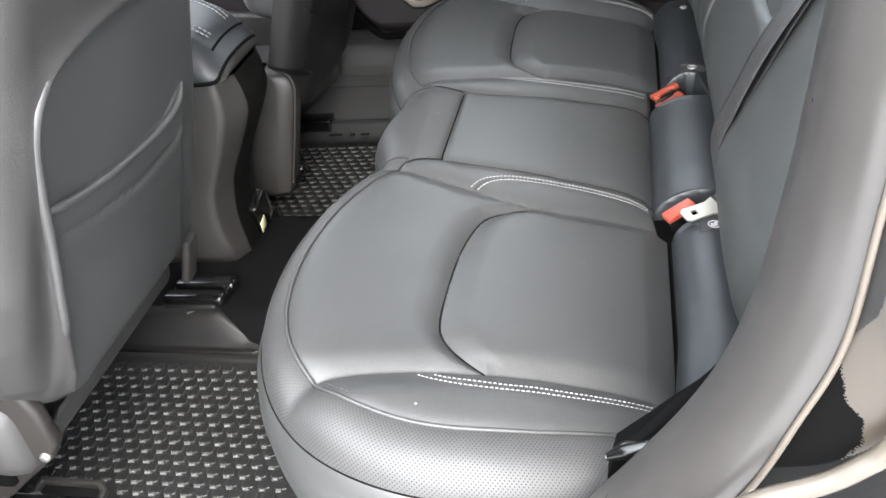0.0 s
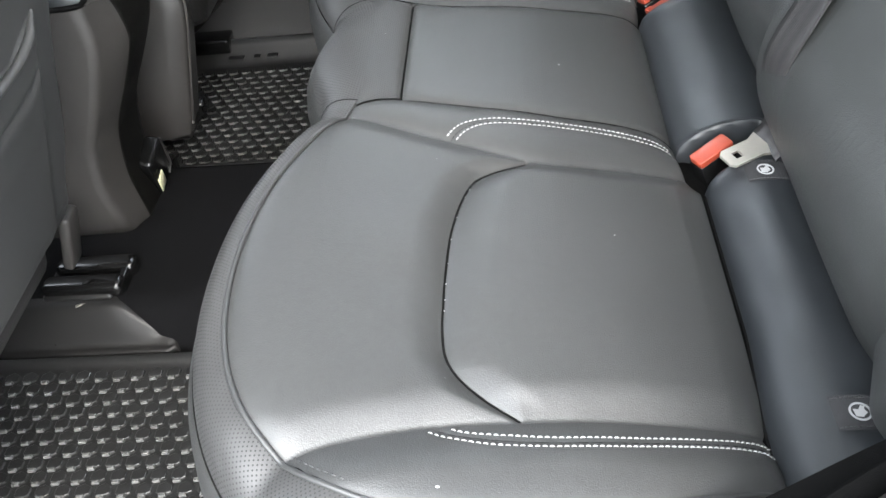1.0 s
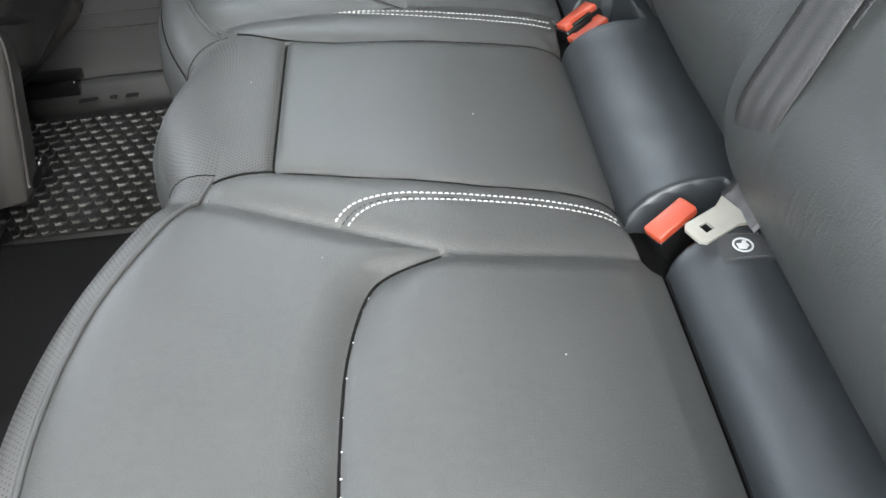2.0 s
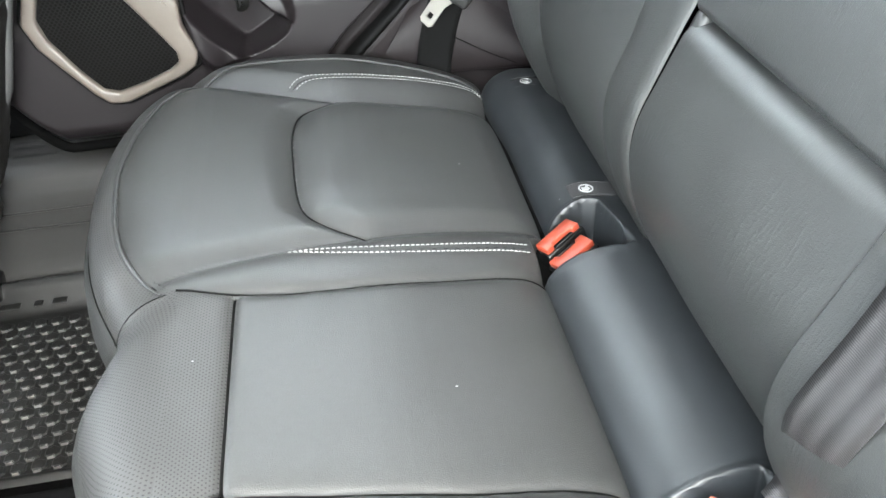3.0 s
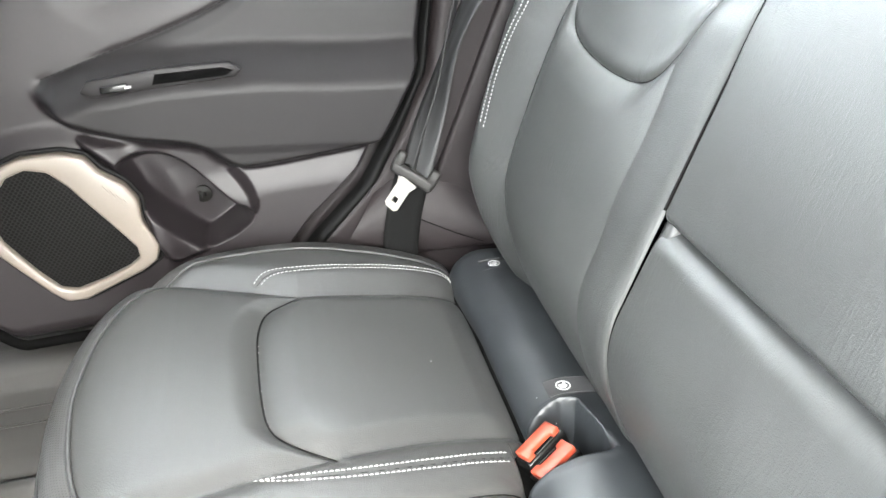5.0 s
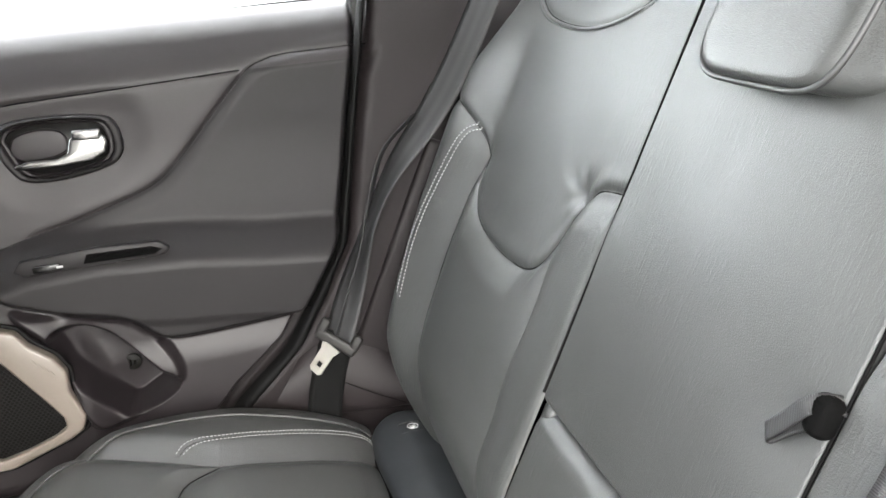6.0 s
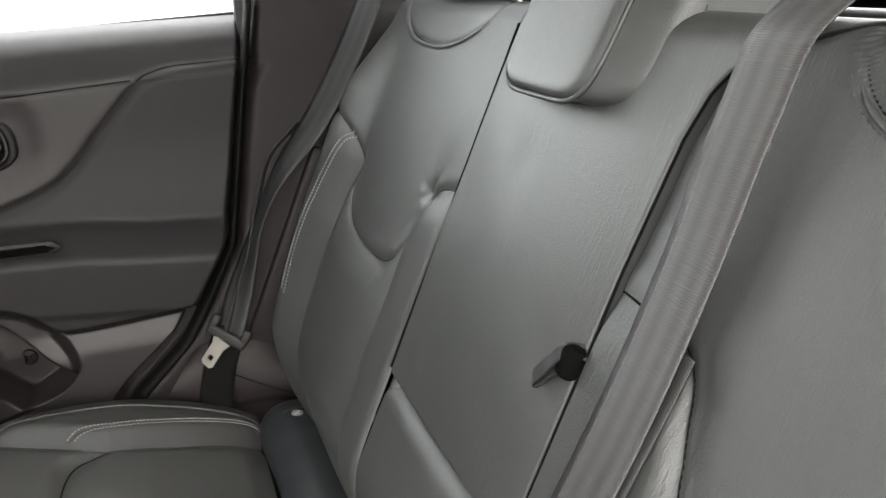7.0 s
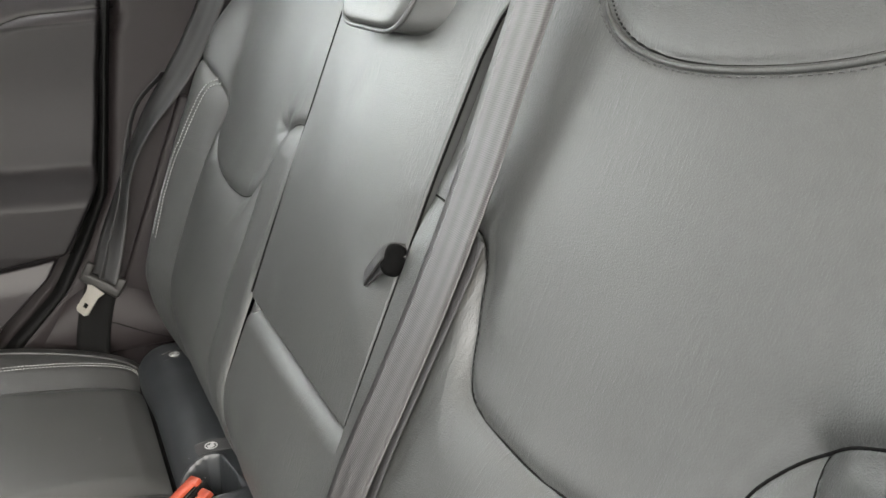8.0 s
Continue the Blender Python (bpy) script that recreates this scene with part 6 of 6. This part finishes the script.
v, fc = tube(np.array([Vector((-0.749, 0.112, 0.226)) + turn @ Vector(q) for q in ((0.010, 0.024, 0.036), (0.011, 0.025, 0.0), (0.011, 0.024, -0.030), (0.010, 0.012, -0.037))]), 0.0016, 6)
mesh_part("cover_rim", v, fc, M_PLASTIC_WARM, sock, "grey rim")
sp = thing("seat_side_panel", "grey plastic side panel of the far front seat", "car trim", (-0.74, 0.24, 0.19))
rows = []
for z, x, ya, yb in ((0.185, -0.742, 0.235, 0.305), (0.24, -0.728, 0.238, 0.310), (0.31, -0.711, 0.243, 0.312), (0.37, -0.697, 0.247, 0.314), (0.40, -0.695, 0.250, 0.314), (0.418, -0.708, 0.252, 0.310), (0.428, -0.745, 0.254, 0.305)):
    rows.append([(-1.0, ya, z), (x - 0.03, ya, z), (x - 0.004, ya + 0.01, z), (x, ya + 0.02, z), (x, yb - 0.012, z), (x - 0.006, yb - 0.002, z), (x - 0.03, yb, z), (-1.0, yb, z)])
R = np.array(rows)
R = np.stack([spline(R[:, j], 40) for j in range(R.shape[1])], 1)
reg = np.ones((39, 7), int)
reg[:, 4:] = 2
panels(R, reg, {1: ("shell", M_PLASTIC_WARM, "grey grained plastic"), 2: ("rear_face", M_PLASTIC, "black grained rear face")}, sp, flip=False)
v, fc = tube(R[2:-3, 3] + np.array([0.001, 0.0, 0.0]), 0.0022, 6)
mesh_part("edge_rim", v, fc, M_PLASTIC_WARM, sp, "raised grey rim")

# ---- floor, mats ----
nx, ny = 120, 150
xs, ys = np.linspace(-1.6, 0.25, nx), np.linspace(-0.72, 0.74, ny)
XX, YY = np.meshgrid(xs, ys, indexing="ij")
hump = step((YY + 0.165) / 0.06) * step((0.215 - YY) / 0.06)
ZZ = 0.117 + 0.068 * hump + 0.0015 * np.array([[noise.noise((x * 14, y * 14, 0.5)) for y in ys] for x in xs])
fl = mesh_part("floor", np.stack([XX, YY, ZZ], -1).reshape(-1, 3), grid_faces(nx, ny)[:, ::-1], M_CARPET)
tagged(fl, "black carpeted car floor with a raised tunnel", "car floor", kind="structure")


def rubber_mat(xa, xb, ya, yb, tray, label):
    """A rubber mat with a raised rim and moulded studs."""
    m = thing("floor_mat", label, "floor mat", ((xa + xb) / 2, (ya + yb) / 2, 0.12), "rubber floor mats")
    n1, n2 = 70, 70
    X, Y = np.meshgrid(np.linspace(xa, xb, n1), np.linspace(ya, yb, n2), indexing="ij")
    d = np.minimum(np.minimum(X - xa, xb - X), np.minimum(Y - ya, yb - Y))
    Z = 0.1265 + 0.009 * np.exp(-((d - 0.008) / 0.006) ** 2) + 0.030 * step((Y - 0.545) / 0.035)
    panels(np.stack([X, Y, Z], -1), np.ones((n1 - 1, n2 - 1), int), {1: ("sheet", M_RUBBER, "")}, m, flip=False)
    V, F = [], []
    px, py = 0.0235, 0.0182

    def block(x, y, z, shape, turn):
        b, n = len(V), len(shape)
        for rr, h in ((1.0, -0.001), (0.97, 0.0024), (0.84, 0.0030)):
            for u, w in shape:
                V.append((x + rr * (u * math.cos(turn) - w * math.sin(turn)), y + rr * (u * math.sin(turn) + w * math.cos(turn)), z + h))
        for k in range(2):
            for a in range(n):
                F.append((b + k * n + a, b + k * n + (a + 1) % n, b + k * n + n + (a + 1) % n, b + k * n + n + a))
        F.append(tuple(b + 2 * n + a for a in range(n)))

    disc = [(0.0103 * math.cos(a * math.pi / 3 + math.pi / 6), 0.0092 * math.sin(a * math.pi / 3 + math.pi / 6)) for a in range(6)]
    bar = [(-0.0042, -0.0020), (0.0042, -0.0020), (0.0042, 0.0020), (-0.0042, 0.0020)]
    B = []
    for i in range(int((xb - xa - 0.05) / px)):
        for j in range(int((yb - ya - 0.03) / py)):
            x, y = xa + 0.028 + (i + 0.5 * (j % 2)) * px, ya + 0.028 + j * py
            if y > yb - 0.014 or any(q[0] < x < q[1] and q[2] < y < q[3] for q in tray):
                continue
            block(x, y, 0.1265, disc, 0.0)
            B.append((x, y - py * 0.5))
    st = mesh_part("stud", V, F, M_RUBBER, m, "moulded rounded studs", False)
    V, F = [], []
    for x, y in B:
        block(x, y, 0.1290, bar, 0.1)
    # Raised bars whose pale colour carries the highlight
    mesh_part("stud_bar", V, F, M_RUBBER_GLINT, m, "small raised bars between the studs, pale for their glint", False)
    return m


near_mat = rubber_mat(-1.12, -0.50, -0.655, -0.158, [(-0.91, -0.785, -0.56, -0.412)], "black rubber floor mat with moulded studs behind the front seat")
far_mat = rubber_mat(-1.12, -0.50, 0.225, 0.590, [(-1.2, -0.5, 0.530, 0.6)], "black rubber floor mat with moulded studs and a plain border")
# plain moulded sign on the far mat's border and the drain tray of the near one
for k, (dx, w) in enumerate(((-0.06, 0.03), (-0.02, 0.012), (0.01, 0.02))):
    part("moulded_bar", bm_box((w, 0.012, 0.003), (-0.69 + dx, 0.556, 0.141), None, 0.001, 1), M_RUBBER, far_mat, "", False)
tr = [(-0.905, -0.540), (-0.805, -0.545), (-0.790, -0.530), (-0.793, -0.436), (-0.808, -0.421), (-0.905, -0.420)]
ti = [(-0.897, -0.532), (-0.810, -0.536), (-0.799, -0.526), (-0.802, -0.440), (-0.812, -0.430), (-0.897, -0.429)]
part("tray_rim", bm_plate(tr, ((1, 0, 0), (0, 1, 0), (0, 0, 1)), (0, 0, 0.124), 0.012, 0.003, 2, holes=[ti]), M_PLASTIC_WARM, near_mat, "pale worn rim")
v, fc = tube(np.array([(-0.890 + 0.010 * math.cos(a), -0.462 + 0.010 * math.sin(a), 0.138) for a in np.linspace(0, 5.2, 24)]), 0.003, 8)
mesh_part("hook", v, fc, M_STEEL, near_mat, "small metal hook")

# ---- near door opening: wheel-arch trim, jamb, seat side ----
trim = thing("door_opening_trim", "grey moulded trim with pale edge round the open doorway", "car trim", (-0.05, -0.66, 0.4))
# stations from the top down: inner edge, crown, outer edge
ST = [((0.03, -0.600, 1.00), (0.030, -0.680, 1.00), (0.050, -0.705, 1.00)),
      ((0.006, -0.622, 0.85), (0.018, -0.680, 0.85), (0.034, -0.702, 0.86)),
      ((-0.006, -0.624, 0.72), (0.014, -0.680, 0.735), (0.026, -0.702, 0.75)),
      ((-0.024, -0.624, 0.61), (0.008, -0.680, 0.655), (0.020, -0.702, 0.66)),
      ((-0.056, -0.624, 0.53), (-0.020, -0.680, 0.563), (0.002, -0.702, 0.597)),
      ((-0.122, -0.626, 0.43), (-0.056, -0.682, 0.488), (-0.030, -0.702, 0.515)),
      ((-0.190, -0.632, 0.34), (-0.130, -0.686, 0.390), (-0.105, -0.704, 0.410)),
      ((-0.30, -0.640, 0.25), (-0.25, -0.690, 0.29), (-0.23, -0.706, 0.30))]
A, B, C = [spline([s[k] for s in ST], 90) for k in range(3)]
rows = []
for a, b, c in zip(A, B, C):
    pts = []
    deep = a + np.array([0.05, 0.03, 0.02])
    for w in np.linspace(0, 1, 10, endpoint=False):
        pts.append(deep + (a - deep) * w)
    out = np.array([-0.60, -0.55, 0.45])
    m1 = a + (b - a) * 0.42 + out * 0.017
    m2 = a + (b - a) * 0.80 + out * 0.020
    m3 = b + (c - b) * 0.45 + out * 0.013
    pts += list(spline([a, m1, m2, m3, c + out * 0.002, c], 44))
    rows.append(pts)
P = np.array(rows)
reg = np.ones((89, P.shape[1] - 1), int)
reg[:, :26] = 2
panels(P, reg, {1: ("smooth_trim", M_TRIM_SMOOTH, "smooth glossy grey trim"), 2: ("grained_edge", M_TRIM_SMOOTH, "inner flank")}, trim, flip=True)
v, fc = tube(C + np.array([-0.001, -0.003, 0.000]), 0.0023, 10)
mesh_part("edge_bead", v, fc, M_CREAM, trim, "pale cream edge bead")

jamb = thing("door_jamb", "sand-painted door jamb with black fuzzy patch and white latch block", "car body", (0.05, -0.72, 0.3))
PATCH = [(-0.06, 0.515), (0.000, 0.600), (0.008, 0.642), (0.019, 0.641), (0.022, 0.628), (0.025, 0.614), (0.034, 0.606), (0.035, 0.590), (0.024, 0.569), (0.006, 0.551), (-0.024, 0.528), (-0.05, 0.495)]
PLATE = [(-0.01, 0.90), (0.000, 0.72), (0.013, 0.654), (0.024, 0.661), (0.033, 0.678), (0.038, 0.72), (0.05, 0.90)]
FLANGE = spline([(-0.12, -0.722, 0.44), (-0.055, -0.724, 0.515), (-0.022, -0.727, 0.547), (0.013, -0.730, 0.570), (0.032, -0.731, 0.588), (0.045, -0.731, 0.606), (0.075, -0.731, 0.68), (0.10, -0.731, 0.85)], 80)
rows = []
for c in C:
    rows.append([c + np.array([0.003 + 0.30 * w, 0.002 - 0.022 * math.sin(min(w * 8, 1.57)), -0.004 - 0.10 * w]) for w in np.linspace(0, 1, 170) ** 1.9])
P = np.array(rows)
P = np.stack([spline(P[:, j], 900) for j in range(P.shape[1])], 1)
mx, mz = (P[:-1, :-1, 0] + P[1:, 1:, 0]) / 2, (P[:-1, :-1, 2] + P[1:, 1:, 2]) / 2
ragged = 0.0007 * np.sin(mx * 2300 + 3 * np.sin(mz * 900)) + 0.0005 * np.sin(mz * 3100)
reg = np.ones(mx.shape, int)
reg[inside(mx + ragged, mz, PATCH)] = 2
reg[inside(mx, mz, PLATE)] = 3
reg[mz < np.interp(mx, FLANGE[:, 0], FLANGE[:, 2]) - 0.008] = 4
panels(P, reg, {1: ("painted_metal", M_PAINT, "sand-coloured paint, darkened in place of shade"), 2: ("sealing_patch", M_DEEP, "black fuzzy sealing patch"), 3: ("cover_plate", M_PLASTIC, "black plate"), 4: ("outer_liner", M_SEAL, "black outer liner")}, jamb, flip=True)
v, fc = tube(FLANGE, 0.0065, 10)
mesh_part("flange", v, fc, M_CREAM, jamb, "pale cream painted flange")
part("striker", bm_box((0.016, 0.018, 0.036), (0.043, -0.722, 0.688), Matrix.Rotation(radians(-8), 3, "Y"), 0.005, 3), M_WHITE, jamb, "white latch block")

# folding lever and the flap beside the seat
lev = thing("seat_lever", "gloss black lever and flap beside the rear cushion", "seat lever", (-0.08, -0.60, 0.44))
v, fc = tube(spline([(-0.118, -0.606, 0.442), (-0.100, -0.606, 0.452), (-0.080, -0.606, 0.460), (-0.050, -0.604, 0.473)], 30), np.r_[np.linspace(0.003, 0.008, 8), np.full(22, 0.008)], 12)
mesh_part("lever_arm", v, fc, M_GLOSS_BLACK, lev, "gloss black lever arm")
v, fc = tube(spline([(-0.112, -0.612, 0.420), (-0.094, -0.614, 0.430), (-0.078, -0.614, 0.440), (-0.060, -0.612, 0.446)], 24), 0.003, 8)
mesh_part("cable", v, fc, M_PLASTIC_GREY, lev, "thin grey cable")
U = spline([(-0.112, -0.604, 0.449), (-0.095, -0.602, 0.466), (-0.062, -0.600, 0.509), (-0.043, -0.598, 0.531), (-0.014, -0.594, 0.568)], 40)
W = spline([(-0.110, -0.607, 0.448), (-0.090, -0.607, 0.463), (-0.055, -0.607, 0.497), (-0.036, -0.606, 0.510), (-0.008, -0.602, 0.538)], 40)
P = np.array([[a + (b - a) * w + np.array([0, -0.002 * math.sin(math.pi * w), 0]) for w in np.linspace(0, 1, 10)] for a, b in zip(U, W)])
panels(P, np.ones((39, 9), int), {1: ("flap", M_DEEP, "black thin flap")}, lev, flip=False)
panels(P + np.array([0.001, 0.0025, -0.001]), np.ones((39, 9), int), {1: ("flap_back", M_DEEP, "")}, lev, flip=True)
# Near-black plate in the gap, standing in for its shade
void = [(-0.118, 0.400), (-0.110, 0.440), (-0.060, 0.492), (-0.012, 0.540), (0.0, 0.52), (-0.04, 0.47), (-0.09, 0.41)]
part("gap_shade_plate", bm_plate(void, ((1, 0, 0), (0, 0, 1), (0, -1, 0)), (0, -0.578, 0), 0.016, 0.0), M_DEEP, lev, "black plate for the gap's shade", False)

# ---- shell that closes the car ----
def slab(name, size, at, mat, label, cat, rot=None, bevel=0.01):
    ob = part(name, bm_box(size, at, rot, bevel, 2), mat)
    return tagged(ob, label, cat, kind="structure")


slab("ceiling", (2.5, 1.30, 0.03), (-0.25, 0.02, 1.32), M_HEADLINER, "pale grey fabric headliner", "car ceiling")
slab("wall_front", (0.04, 1.46, 0.95), (-1.72, 0.0, 0.55), M_PLASTIC, "dark dashboard wall ahead of the front seats", "dashboard")
slab("wall_side_far", (0.62, 0.04, 1.0), (-1.15, 0.74, 0.42), M_DOOR, "dark lining of the far front door", "door lining")
slab("wall_hatch", (0.05, 1.40, 0.62), (0.98, 0.0, 0.58), M_PLASTIC, "dark tailgate lining", "tailgate")
slab("wall_side_luggage_near", (0.85, 0.05, 0.75), (0.55, -0.66, 0.60), M_PILLAR, "dark luggage bay side lining", "luggage bay")
slab("wall_side_luggage_far", (0.62, 0.05, 0.75), (0.68, 0.70, 0.60), M_PILLAR, "dark luggage bay side lining", "luggage bay")
slab("floor_luggage", (1.0, 1.36, 0.03), (0.48, 0.0, 0.30), M_CARPET, "black luggage bay carpet", "luggage bay")
slab("shelf_rear", (0.55, 1.20, 0.015), (0.66, 0.02, 0.955), M_PLASTIC, "black luggage cover behind the backrest", "luggage cover")
slab("trim_pillar_centre_far", (0.12, 0.05, 0.45), (-0.86, 0.70, 1.10), M_PILLAR, "dark centre pillar lining", "pillar")
slab("trim_pillar_centre_near", (0.12, 0.05, 1.1), (-1.14, -0.70, 0.75), M_PILLAR, "dark centre pillar lining", "pillar")
slab("trim_pillar_rear_near", (0.35, 0.05, 0.45), (0.40, -0.68, 1.13), M_PILLAR, "dark rear pillar lining", "pillar", Matrix.Rotation(radians(18), 3, "Y"))

# Unseen black panel that blocks light coming through under the backrest
slab("wall_gap_blocker", (0.02, 1.30, 0.36), (0.075, 0.0, 0.26), M_DEEP, "unseen black panel blocking light under the rear seat", "seat pan")

ground = mesh_part("ground", [(-300, -300, -0.42), (300, -300, -0.42), (300, 300, -0.42), (-300, 300, -0.42)], [(0, 1, 2, 3)], M_ASPHALT, None, "", False)
tagged(ground, "worn grey concrete yard outside the car", "ground", kind="structure")

# Near front door, unseen, added to cut low light from ahead
slab("wall_side_near", (0.62, 0.04, 1.0), (-1.46, -0.72, 0.42), M_DOOR, "unseen near front door, a dark panel blocking low light", "door lining")
# Open rear door, out of view, added to keep light off the backrests
slab("wall_unseen_open_door", (0.93, 0.06, 0.86), (-0.944, -1.19, 0.52), M_DOOR, "unseen open rear door, a dark panel blocking light", "door lining", Matrix.Rotation(radians(-70), 3, "Z"))
